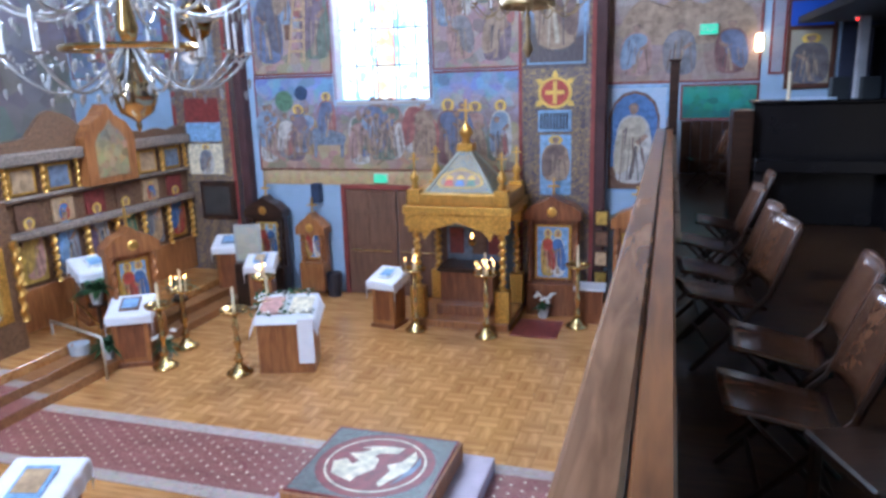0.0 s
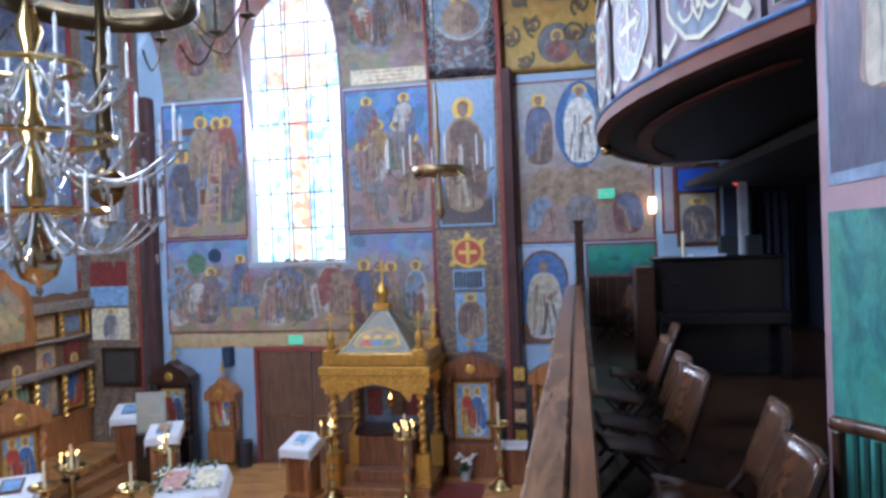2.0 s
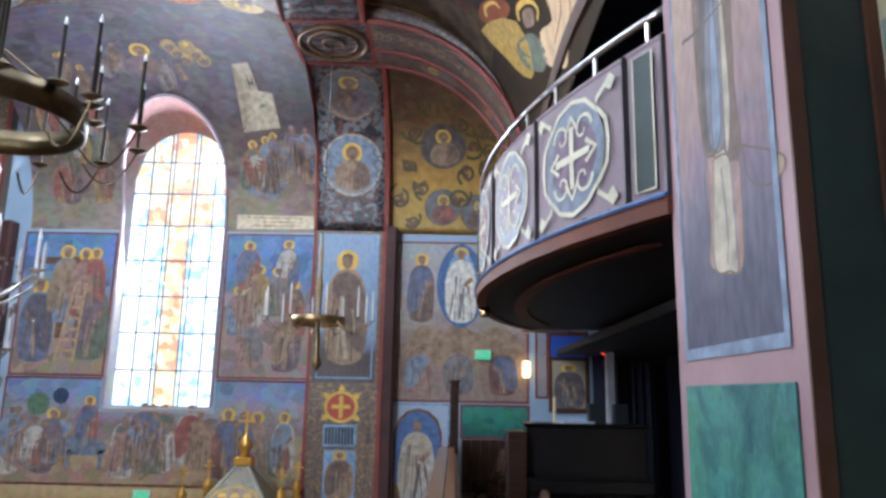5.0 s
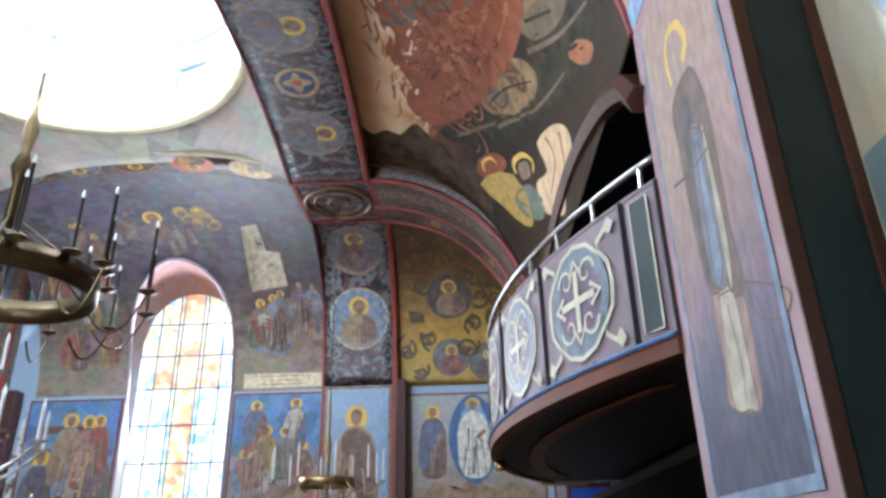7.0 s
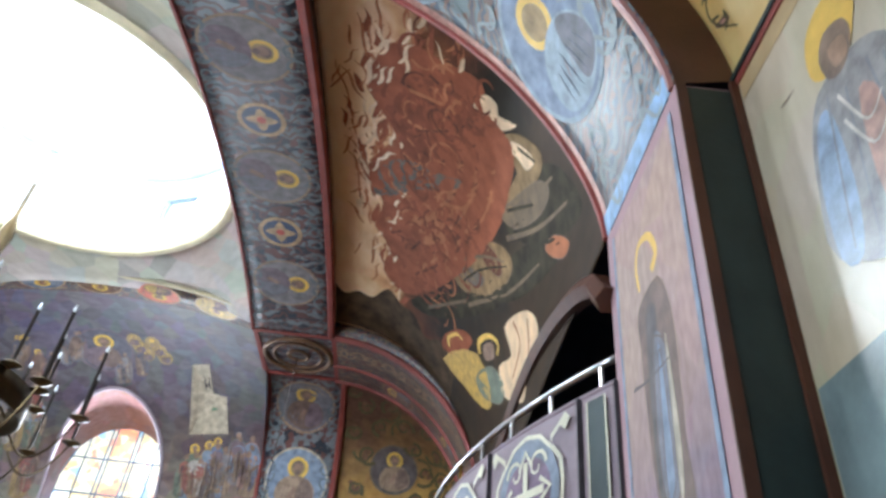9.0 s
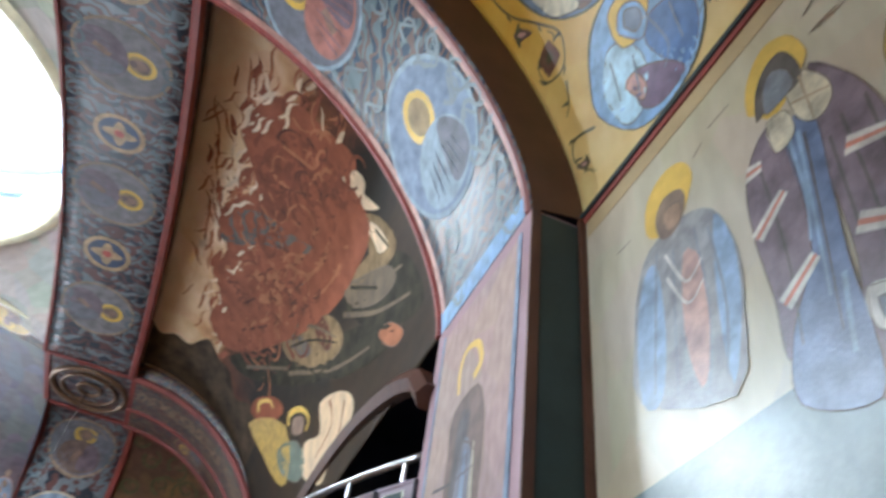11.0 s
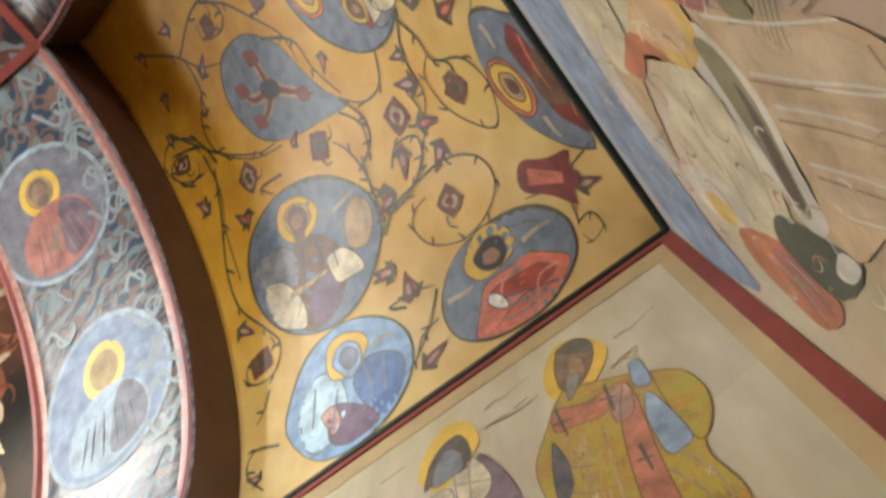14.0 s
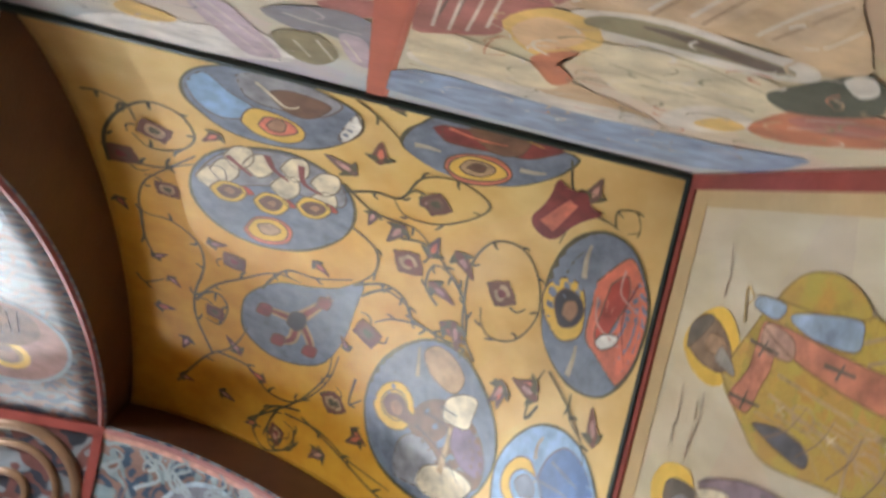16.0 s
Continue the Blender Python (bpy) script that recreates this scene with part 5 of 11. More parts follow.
sk.fill(P_["slate"], 1, [(-0.4, 0.49), (-0.22, 0.6), (0.07, 0.55), (0.33, 0.36), (0.5, 0.11), (0.57, -0.15), (0.49, -0.36), (0.33, -0.48), (0.1, -0.57), (-0.13, -0.55), (-0.33, -0.38), (-0.48, -0.09), (-0.5, 0.23)])
sk.fill(P_["brown"], 1.6, [(-0.05, 0.22), (0.06, 0.14), (0.16, -0.03), (0.16, -0.24), (0.05, -0.39), (-0.16, -0.46), (-0.34, -0.34), (-0.32, -0.08), (-0.16, 0.07)])
sk.fill(P_["tan"], 2, [(0.34, -0.07), (0.48, -0.06), (0.54, -0.18), (0.47, -0.3), (0.33, -0.36), (0.23, -0.27), (0.25, -0.17)])
sk.fill(P_["grey"], 1.8, [(-0.4, 0.42), (-0.18, 0.34), (-0.09, 0.15), (-0.2, -0.01), (-0.29, -0), (-0.42, 0.17)])
sk.fill(P_["cream"], 2.2, [(-0.43, 0.21), (-0.29, 0.13), (-0.25, -0.12), (-0.32, -0.31), (-0.41, -0.22), (-0.48, -0.05)])
sk.fill(P_["cream"], 2.4, [(0.06, -0.12), (0.18, -0.18), (0.23, -0.34), (0.2, -0.45), (0.09, -0.39), (0.01, -0.33), (0.02, -0.21)])
sk.fill(P_["purple"], 2.1, [(-0.11, -0.15), (0.03, -0.23), (0, -0.38), (-0.16, -0.46), (-0.27, -0.38), (-0.23, -0.22)])
sk.line(P_["tan"], 0.05, [(-0.3, -0.02), (-0.16, -0.1), (0, -0.18)], 2.6)
sk.fill(HALO, 1.9, [(-0.03, 0.47), (0.07, 0.48), (0.2, 0.37), (0.25, 0.23), (0.2, 0.14), (0.05, 0.13), (-0.07, 0.24), (-0.09, 0.38)])
sk.fill(P_["ochre"], 2, [(0.01, 0.41), (0.09, 0.41), (0.17, 0.33), (0.19, 0.23), (0.13, 0.18), (0.04, 0.2), (-0.03, 0.3)])
sk.fill(P_["brown"], 2.3, [(0.01, 0.37), (0.09, 0.39), (0.16, 0.3), (0.14, 0.21), (0.05, 0.17), (-0, 0.08), (-0.05, 0.16), (-0.01, 0.27)])
sk.fill(P_["flesh"], 2.8, [(0.02, 0.33), (0.09, 0.33), (0.12, 0.26), (0.07, 0.22), (0.01, 0.27)])
sk.line(Q_["cream"], 0.03, [(0.31, 0.04), (0.43, 0), (0.52, -0.03)], 2.6)
sk.line(P_["dark"], 0.014, [(-0.03, 0.13), (-0.17, -0.06), (-0.33, -0.19)], 2.7)
sk.line(P_["dark"], 0.014, [(0.07, 0.04), (0.01, -0.13), (-0.11, -0.15)], 2.7)
sk.line(P_["dark"], 0.014, [(0.13, -0.12), (0.08, -0.25)], 2.7)
sk.done("medallion", m)
sk = Sketch(bg_, 0.825, 0.202)
sk.fill(P_["vine"], 0.4, [(-0.45, 0.04), (-0.38, 0.25), (-0.22, 0.4), (0.01, 0.43), (0.22, 0.37), (0.39, 0.23), (0.46, 0.05), (0.42, -0.15), (0.31, -0.33), (0.15, -0.47), (-0.06, -0.48), (-0.27, -0.32)])
sk.fill(P_["lblue"], 1, [(-0.44, 0.04), (-0.36, 0.25), (-0.21, 0.38), (0.01, 0.42), (0.21, 0.36), (0.38, 0.22), (0.44, 0.05), (0.41, -0.14), (0.3, -0.31), (0.14, -0.45), (-0.06, -0.46), (-0.27, -0.31)])
sk.fill(P_["blue"], 1.6, [(0.12, 0.12), (0.27, 0.07), (0.37, -0.06), (0.31, -0.25), (0.16, -0.39), (0.08, -0.21), (0.03, 0.02)])
sk.fill(P_["line"], 1.5, [(-0.35, 0.08), (-0.19, 0.23), (-0.05, 0.13), (-0.04, -0.1), (-0.19, -0.27), (-0.32, -0.19)])
sk.fill(P_["purple"], 1.9, [(-0.17, -0.06), (-0.09, -0.03), (0.08, -0.21), (0.13, -0.4), (-0.05, -0.4), (-0.17, -0.26)])
sk.fill(P_["pink"], 2.1, [(-0.21, -0.03), (-0.12, -0.02), (-0.09, -0.16), (-0.15, -0.22)])
sk.fill(HALO, 1.9, [(-0.11, 0.25), (-0.06, 0.35), (0.05, 0.36), (0.16, 0.3), (0.2, 0.22), (0.17, 0.16), (0.04, 0.09), (-0.09, 0.14)])
sk.fill(P_["lblue"], 2.1, [(-0.07, 0.22), (-0.02, 0.29), (0.06, 0.3), (0.13, 0.23), (0.12, 0.12), (0.02, 0.07)])
sk.fill(P_["slate"], 2.5, [(-0.02, 0.22), (0.04, 0.27), (0.11, 0.21), (0.09, 0.14), (0.02, 0.13)])
sk.line(P_["slate"], 0.016, [(0.12, 0.12), (0.13, -0.12), (0.04, -0.22)], 2.6)
sk.line(P_["slate"], 0.016, [(0.26, 0.04), (0.21, -0.2)], 2.6)
sk.line(P_["slate"], 0.016, [(-0.21, 0.17), (-0.27, -0.06)], 2.6)
sk.line(P_["slate"], 0.016, [(-0.07, 0.06), (-0.15, -0.17)], 2.6)
sk.line(Q_["cream"], 0.028, [(0.22, 0.16), (0.3, 0.16), (0.36, 0.13)], 2.6)
sk.done("medallion", m)
sk = Sketch(bg_, 0.232, 0.578)
sk.fill(P_["vine"], 0.4, [(0.44, 0.29), (0.44, 0.03), (0.34, -0.23), (0.17, -0.41), (-0.03, -0.51), (-0.22, -0.47), (-0.39, -0.35), (-0.48, -0.14), (-0.45, 0.1), (-0.29, 0.34), (-0.07, 0.48), (0.14, 0.52), (0.32, 0.46)])
sk.fill(P_["slate"], 1, [(0.42, 0.28), (0.43, 0.03), (0.33, -0.22), (0.17, -0.39), (-0.03, -0.49), (-0.22, -0.46), (-0.38, -0.34), (-0.46, -0.13), (-0.44, 0.09), (-0.28, 0.32), (-0.07, 0.46), (0.13, 0.5), (0.31, 0.44)])
sk.fill(P_["grey"], 1.5, [(0.4, 0.01), (0.3, -0.23), (0.11, -0.42), (-0.11, -0.48), (-0.32, -0.39), (-0.39, -0.21), (-0.27, -0.13), (-0.05, -0.14), (0.17, 0), (0.31, 0.16)])
sk.fill(P_["cream"], 1.9, [(0.35, -0.04), (0.3, -0.18), (0.22, -0.2), (0.2, -0.08), (0.27, 0.04)])
sk.fill(P_["cream"], 1.9, [(0.19, -0.21), (0.14, -0.35), (0.06, -0.38), (0.03, -0.25), (0.1, -0.14)])
sk.fill(P_["cream"], 1.9, [(0, -0.31), (-0.04, -0.45), (-0.12, -0.48), (-0.15, -0.35), (-0.09, -0.24)])
sk.fill(P_["cream"], 1.9, [(-0.17, -0.29), (-0.21, -0.42), (-0.3, -0.45), (-0.33, -0.33), (-0.27, -0.22)])
sk.fill(P_["cream"], 1.9, [(0.29, -0.22), (0.24, -0.36), (0.16, -0.39), (0.14, -0.26), (0.21, -0.14)])
sk.fill(P_["cream"], 1.9, [(0.03, -0.11), (-0.02, -0.24), (-0.1, -0.27), (-0.13, -0.14), (-0.06, -0.03)])
sk.fill(P_["cream"], 1.9, [(-0.18, -0.1), (-0.23, -0.23), (-0.32, -0.26), (-0.35, -0.14), (-0.28, -0.04)])
sk.fill(P_["cream"], 1.9, [(0.42, 0.08), (0.36, -0.06), (0.28, -0.09), (0.26, 0.04), (0.33, 0.15)])
sk.line(P_["dred"], 0.04, [(0.27, -0.24), (0.2, -0.18), (0.13, -0.13)], 2.2)
sk.line(P_["dred"], 0.04, [(0.08, -0.39), (0.03, -0.28), (-0.06, -0.22)], 2.2)
sk.line(P_["dred"], 0.04, [(-0.1, -0.42), (-0.14, -0.26), (-0.25, -0.22)], 2.2)
sk.fill(HALO, 2.3, [(0.34, 0.13), (0.28, 0.03), (0.18, 0.01), (0.14, 0.07), (0.19, 0.18), (0.29, 0.21)])
sk.fill(P_["brown"], 2.6, [(0.3, 0.13), (0.26, 0.05), (0.19, 0.04), (0.17, 0.08), (0.21, 0.16), (0.27, 0.17)])
sk.fill(P_["flesh"], 2.9, [(0.27, 0.12), (0.24, 0.06), (0.2, 0.08), (0.22, 0.13)])
sk.fill(P_["red"], 2.2, [(0.19, 0.01), (0.14, 0), (0.1, 0.04), (0.15, 0.07)])
sk.fill(HALO, 2.3, [(0.1, 0.09), (0.05, -0.02), (-0.05, -0.04), (-0.1, 0.02), (-0.05, 0.14), (0.05, 0.16)])
sk.fill(P_["brown"], 2.6, [(0.07, 0.08), (0.03, 0), (-0.04, -0.01), (-0.06, 0.03), (-0.03, 0.11), (0.03, 0.12)])
sk.fill(P_["flesh"], 2.9, [(0.03, 0.07), (0, 0.02), (-0.03, 0.03), (-0.02, 0.08)])
sk.fill(P_["red"], 2.2, [(-0.05, -0.04), (-0.1, -0.04), (-0.14, -0), (-0.09, 0.02)])
sk.fill(HALO, 2.3, [(-0.13, -0.03), (-0.17, -0.14), (-0.28, -0.16), (-0.33, -0.1), (-0.28, 0.01), (-0.19, 0.04)])
sk.fill(P_["brown"], 2.6, [(-0.16, -0.04), (-0.2, -0.11), (-0.27, -0.13), (-0.3, -0.09), (-0.26, -0.01), (-0.2, -0)])
sk.fill(P_["flesh"], 2.9, [(-0.2, -0.05), (-0.23, -0.1), (-0.27, -0.09), (-0.25, -0.04)])
sk.fill(P_["red"], 2.2, [(-0.28, -0.16), (-0.33, -0.16), (-0.37, -0.12), (-0.33, -0.1)])
sk.fill(P_["coral"], 2.3, [(0.12, 0.4), (0.07, 0.25), (-0.05, 0.18), (-0.15, 0.22), (-0.15, 0.35), (-0.04, 0.45), (0.07, 0.46)])
sk.fill(HALO, 2.5, [(0.1, 0.38), (0.06, 0.26), (-0.05, 0.2), (-0.13, 0.25), (-0.12, 0.35), (-0.03, 0.42), (0.06, 0.43)])
sk.fill(P_["tan"], 2.8, [(0.05, 0.31), (-0.02, 0.25), (-0.09, 0.27), (-0.06, 0.34), (0.01, 0.37)])
sk.done("medallion", m)
sk = Sketch(bg_, 0.488, 0.833)
sk.fill(P_["vine"], 0.4, [(0.33, 0.16), (0.35, 0.07), (0.3, -0.04), (0.2, -0.17), (-0.38, -0.18), (-0.42, -0.05), (-0.34, 0.06), (-0.2, 0.16), (-0.03, 0.21), (0.16, 0.22)])
sk.fill(P_["slate"], 1, [(0.32, 0.16), (0.33, 0.07), (0.29, -0.04), (0.19, -0.16), (-0.37, -0.17), (-0.4, -0.05), (-0.33, 0.06), (-0.19, 0.16), (-0.03, 0.21), (0.16, 0.22)])
sk.fill(P_["dred"], 1.6, [(0.22, -0.08), (-0.31, -0.21), (-0.22, -0.04), (-0.07, 0), (0.09, 0.03), (0.19, 0.03)])
sk.fill(P_["brown"], 2, [(0.12, -0.11), (0.03, -0.26), (-0.13, -0.23), (-0.15, -0.04), (-0.02, 0.01)])
sk.line(P_["coral"], 0.02, [(0.19, -0.07), (0.07, -0.05), (-0.07, -0.07)], 2.4)
sk.line(P_["ochre"], 0.016, [(0.09, -0.19), (-0.05, -0.2), (-0.23, -0.15)], 2.4)
sk.fill(P_["coral"], 2.2, [(0.14, 0.19), (0.14, 0.13), (0.07, 0.07), (-0.06, 0.04), (-0.15, 0.09), (-0.15, 0.15), (-0.06, 0.21), (0.06, 0.23)])
sk.fill(HALO, 2.4, [(0.12, 0.19), (0.12, 0.14), (0.06, 0.08), (-0.05, 0.07), (-0.13, 0.1), (-0.13, 0.14), (-0.05, 0.19), (0.06, 0.21)])
sk.fill(P_["tan"], 2.8, [(0.08, 0.16), (0.05, 0.1), (-0.04, 0.09), (-0.08, 0.12), (-0.03, 0.17), (0.04, 0.18)])
sk.fill(P_["brown"], 3, [(0.05, 0.15), (0.02, 0.11), (-0.03, 0.11), (-0.02, 0.15)])
sk.line(Q_["cream"], 0.03, [(0.29, 0.12), (0.24, 0.11), (0.18, 0.11)], 2.6)
sk.line(Q_["cream"], 0.03, [(-0.18, 0.06), (-0.25, 0.05), (-0.31, 0.03)], 2.6)
sk.done("medallion", m)
sk = Sketch(bg_, 0.226, 0.812)
sk.fill(P_["vine"], 0.4, [(0.39, 0.11), (0.37, -0.03), (0.28, -0.19), (0.12, -0.34), (-0.06, -0.38), (-0.25, -0.28), (-0.41, -0.15), (-0.45, 0.01), (-0.37, 0.15), (-0.21, 0.27), (0.02, 0.32), (0.21, 0.3), (0.33, 0.21)])
sk.fill(P_["slate"], 1, [(0.37, 0.11), (0.36, -0.03), (0.27, -0.18), (0.12, -0.32), (-0.06, -0.36), (-0.24, -0.27), (-0.4, -0.14), (-0.43, 0.01), (-0.36, 0.15), (-0.2, 0.26), (0.01, 0.31), (0.21, 0.29), (0.32, 0.2)])
sk.fill(P_["lblue"], 1.5, [(0.36, 0.03), (0.27, -0.14), (0.17, -0.01), (0.06, 0.07), (0.08, 0.15), (0.22, 0.21), (0.32, 0.15)])
sk.fill(P_["grey"], 1.6, [(0.13, -0.21), (-0.01, -0.34), (-0.2, -0.28), (-0.33, -0.18), (-0.25, -0.02), (-0.08, 0.02), (0.09, -0.01)])
sk.fill(P_["brown"], 2, [(0, -0.11), (-0.1, -0.19), (-0.28, -0.14), (-0.2, 0.02), (-0.08, 0.02)])
sk.line(P_["cream"], 0.02, [(0.05, -0.19), (-0.07, -0.02), (-0.14, -0.05)], 2.4)
sk.fill(HALO, 2.2, [(0.13, 0.2), (0.11, 0.12), (0.05, 0.06), (-0.09, 0.08), (-0.17, 0.14), (-0.16, 0.22), (-0.07, 0.27), (0.06, 0.26)])
sk.fill(P_["coral"], 2.5, [(0.05, 0.19), (0.01, 0.11), (-0.09, 0.1), (-0.14, 0.16), (-0.07, 0.22), (0, 0.23)])
sk.fill(P_["flesh"], 2.8, [(0.01, 0.17), (-0.03, 0.11), (-0.08, 0.12), (-0.07, 0.19), (-0.01, 0.2)])
sk.fill(P_["white"], 1.3, [(-0.4, -0.13), (-0.44, -0), (-0.38, 0.13), (-0.34, 0.1)])
sk.done("medallion", m)
sk = Sketch(bg_, 0.293, 0.315)
sk.fill(P_["vine"], 0.4, [(0.2, 0.53), (0.33, 0.31), (0.36, 0.1), (0.29, -0.19), (0.14, -0.39), (0.01, -0.6), (-0.06, -0.83), (-0.18, -0.53), (-0.28, -0.25), (-0.33, 0.11), (-0.23, 0.36), (-0.04, 0.54)])
sk.fill(P_["slate"], 1, [(0.19, 0.51), (0.32, 0.3), (0.35, 0.1), (0.28, -0.19), (0.14, -0.38), (0.01, -0.58), (-0.06, -0.81), (-0.18, -0.52), (-0.28, -0.24), (-0.32, 0.1), (-0.22, 0.35), (-0.04, 0.52)])
sk.line(P_["tan"], 0.1, [(0.03, 0.01), (0.16, 0.1), (0.25, 0.19)], 2)
sk.line(P_["dred"], 0.05, [(0.03, 0.01), (0.16, 0.1), (0.25, 0.19)], 2.5)
sk.line(P_["tan"], 0.1, [(0.02, -0.02), (-0, -0.24), (-0.01, -0.46)], 2)
sk.line(P_["dred"], 0.05, [(0.02, -0.02), (-0, -0.24), (-0.01, -0.46)], 2.5)
sk.line(P_["tan"], 0.1, [(0.02, -0.02), (-0.06, 0.2), (0.01, 0.36)], 2)
sk.line(P_["dred"], 0.05, [(0.02, -0.02), (-0.06, 0.2), (0.01, 0.36)], 2.5)
sk.line(P_["tan"], 0.1, [(-0, -0.02), (-0.15, 0.07), (-0.23, 0.19)], 2)
sk.line(P_["dred"], 0.05, [(-0, -0.02), (-0.15, 0.07), (-0.23, 0.19)], 2.5)
sk.fill(P_["dark"], 2.8, [(0.05, 0.1), (0.08, -0.04), (0.01, -0.12), (-0.05, -0.02), (-0.03, 0.1)])
sk.fill(P_["dred"], 2.9, [(0.24, 0.24), (0.26, 0.12), (0.19, 0.07), (0.16, 0.19)])
sk.fill(P_["dred"], 2.9, [(0.01, -0.28), (0.04, -0.39), (-0.03, -0.44), (-0.06, -0.33)])
sk.fill(P_["dred"], 2.9, [(0.02, 0.41), (0.05, 0.3), (-0.02, 0.24), (-0.05, 0.35)])
sk.fill(P_["dred"], 2.9, [(-0.17, 0.24), (-0.15, 0.13), (-0.22, 0.07), (-0.25, 0.18)])
sk.done("shield", m, "grey blue painted shield with a cross")
sk = Sketch(bg_, 0.436, 0.403)
sk.line(P_["vine"], 0.019, [(-0.52, -0.35), (-0.35, -0.39), (-0.18, -0.55), (0.02, -0.81), (0.08, -1.08), (-0.05, -1.23), (-0.28, -1.19), (-0.48, -1.03), (-0.54, -0.77), (-0.46, -0.59), (-0.35, -0.57), (-0.25, -0.65)], 1.5)
sk.line(P_["vine"], 0.019, [(0.24, 0.11), (0.16, -0.1), (0.03, -0.16), (-0.12, -0.1), (-0.25, -0.18), (-0.4, -0.27), (-0.53, -0.33)], 1.5)
sk.line(P_["vine"], 0.019, [(-0.42, -0.28), (-0.2, -0.15), (-0.06, 0.03), (-0.02, 0.19)], 1.5)
sk.line(P_["vine"], 0.019, [(0.31, 1.66), (0.13, 1.51), (-0.08, 1.52), (-0.22, 1.34), (-0.21, 0.96), (-0.1, 0.67)], 1.5)
sk.line(P_["vine"], 0.019, [(-0.28, 1.36), (-0.17, 1.6), (-0.21, 1.9), (-0.37, 1.95), (-0.44, 1.76), (-0.39, 1.56), (-0.29, 1.58)], 1.5)
sk.line(P_["vine"], 0.019, [(-0.25, 1.52), (-0.45, 1.31), (-0.68, 1.2), (-0.94, 0.95)], 1.5)
sk.line(P_["vine"], 0.019, [(0.29, 2.24), (0.32, 1.79), (0.28, 1.49), (0.33, 1.21)], 1.5)
sk.line(P_["vine"], 0.019, [(0.31, 1.71), (0.54, 1.54), (0.67, 1.34), (0.77, 1.03), (0.9, 0.86), (1.07, 0.84), (1.2, 0.93), (1.3, 0.67), (1.29, 0.36), (1.24, 0.16)], 1.5)
sk.line(P_["vine"], 0.019, [(0.67, 1.35), (0.61, 1.16), (0.5, 1.2), (0.44, 1.4), (0.52, 1.46)], 1.5)
sk.line(P_["vine"], 0.019, [(1.2, 0.94), (1.09, 1.15), (0.97, 1.28)], 1.5)
sk.line(P_["vine"], 0.019, [(1.47, 0.66), (1.58, 0.42), (1.63, 0.11), (1.61, -0.15), (1.49, -0.2), (1.36, -0.06), (1.34, 0.14), (1.42, 0.29), (1.52, 0.25)], 1.5)
sk.line(P_["vine"], 0.019, [(1.5, 0.57), (1.38, 0.5), (1.3, 0.37), (1.28, 0.1)], 1.5)
sk.line(P_["vine"], 0.019, [(1.79, 0.09), (1.75, 0.02), (1.65, -0.01), (1.56, 0.11)], 1.5)
sk.line(P_["vine"], 0.019, [(0.56, -0.27), (0.37, -0.27), (0.25, -0.12), (0.24, 0.1)], 1.5)
sk.line(P_["vine"], 0.019, [(0.76, -0.49), (0.69, -0.66), (0.59, -0.78), (0.66, -1.05), (0.56, -1.25), (0.34, -1.28), (0.28, -1.14), (0.33, -0.85), (0.47, -0.68), (0.61, -0.73)], 1.5)
sk.line(P_["vine"], 0.019, [(1.35, -1.48), (1.17, -1.37), (0.96, -1.25)], 1.5)
sk.line(P_["vine"], 0.019, [(0.81, -0.54), (0.58, -0.51), (0.39, -0.65), (0.24, -0.64)], 1.5)
sk.line(P_["vine"], 0.019, [(0.37, -0.5), (0.25, -0.63), (0.07, -0.62), (-0.16, -0.56)], 1.5)
sk.line(P_["vine"], 0.019, [(-0.11, -0.35), (0.03, -0.38), (0.12, -0.55), (-0, -0.61), (-0.2, -0.54)], 1.5)
sk.line(P_["vine"], 0.019, [(0.48, -2.23), (0.17, -1.93), (-0.09, -1.94), (-0.26, -2.05)], 1.5)
sk.line(P_["vine"], 0.019, [(0.14, -1.73), (0.12, -1.91), (0.09, -2.09)], 1.5)
sk.line(P_["vine"], 0.019, [(-0.27, -2.03), (-0.15, -2.15), (-0.25, -2.31), (-0.42, -2.24), (-0.37, -2.11)], 1.5)
sk.line(P_["vine"], 0.019, [(-1.02, -1.01), (-1.13, -0.93), (-1.28, -0.98)], 1.5)
sk.line(P_["vine"], 0.019, [(-0.32, 1.39), (-0.65, 1.25), (-0.9, 1.12), (-1.09, 0.89), (-1.17, 0.57), (-1.24, 0.36), (-1.41, 0.33), (-1.48, 0.51), (-1.39, 0.61), (-1.3, 0.51)], 1.5)
sk.line(P_["vine"], 0.019, [(-1.49, 0.3), (-1.61, 0.26), (-1.68, 0.27)], 1.5)
sk.line(P_["vine"], 0.019, [(-1.77, -0.07), (-1.81, 0.15), (-1.93, 0.1), (-2.02, -0.2)], 1.5)
sk.line(P_["vine"], 0.019, [(-0.16, 1.91), (-0.2, 1.59), (-0.22, 1.27), (-0.17, 0.9), (-0.08, 0.73)], 1.5)
sk.line(P_["vine"], 0.019, [(-0.2, 1.55), (-0.27, 1.78), (-0.4, 1.87), (-0.45, 1.67), (-0.36, 1.55)], 1.5)
sk.line(P_["vine"], 0.019, [(-0.82, -0.9), (-1.08, -0.95), (-1.3, -0.97), (-1.48, -0.92)], 1.5)
sk.line(P_["vine"], 0.019, [(-0.07, -0.08), (-0.27, -0.19), (-0.43, -0.32), (-0.61, -0.31)], 1.5)
sk.line(P_["vine"], 0.019, [(-0.39, -0.36), (-0.27, -0.49), (-0.08, -0.6), (0.1, -0.61)], 1.5)
sk.line(P_["vine"], 0.019, [(-0.95, -0.69), (-0.96, -0.54), (-0.84, -0.74), (-0.8, -0.87)], 1.5)
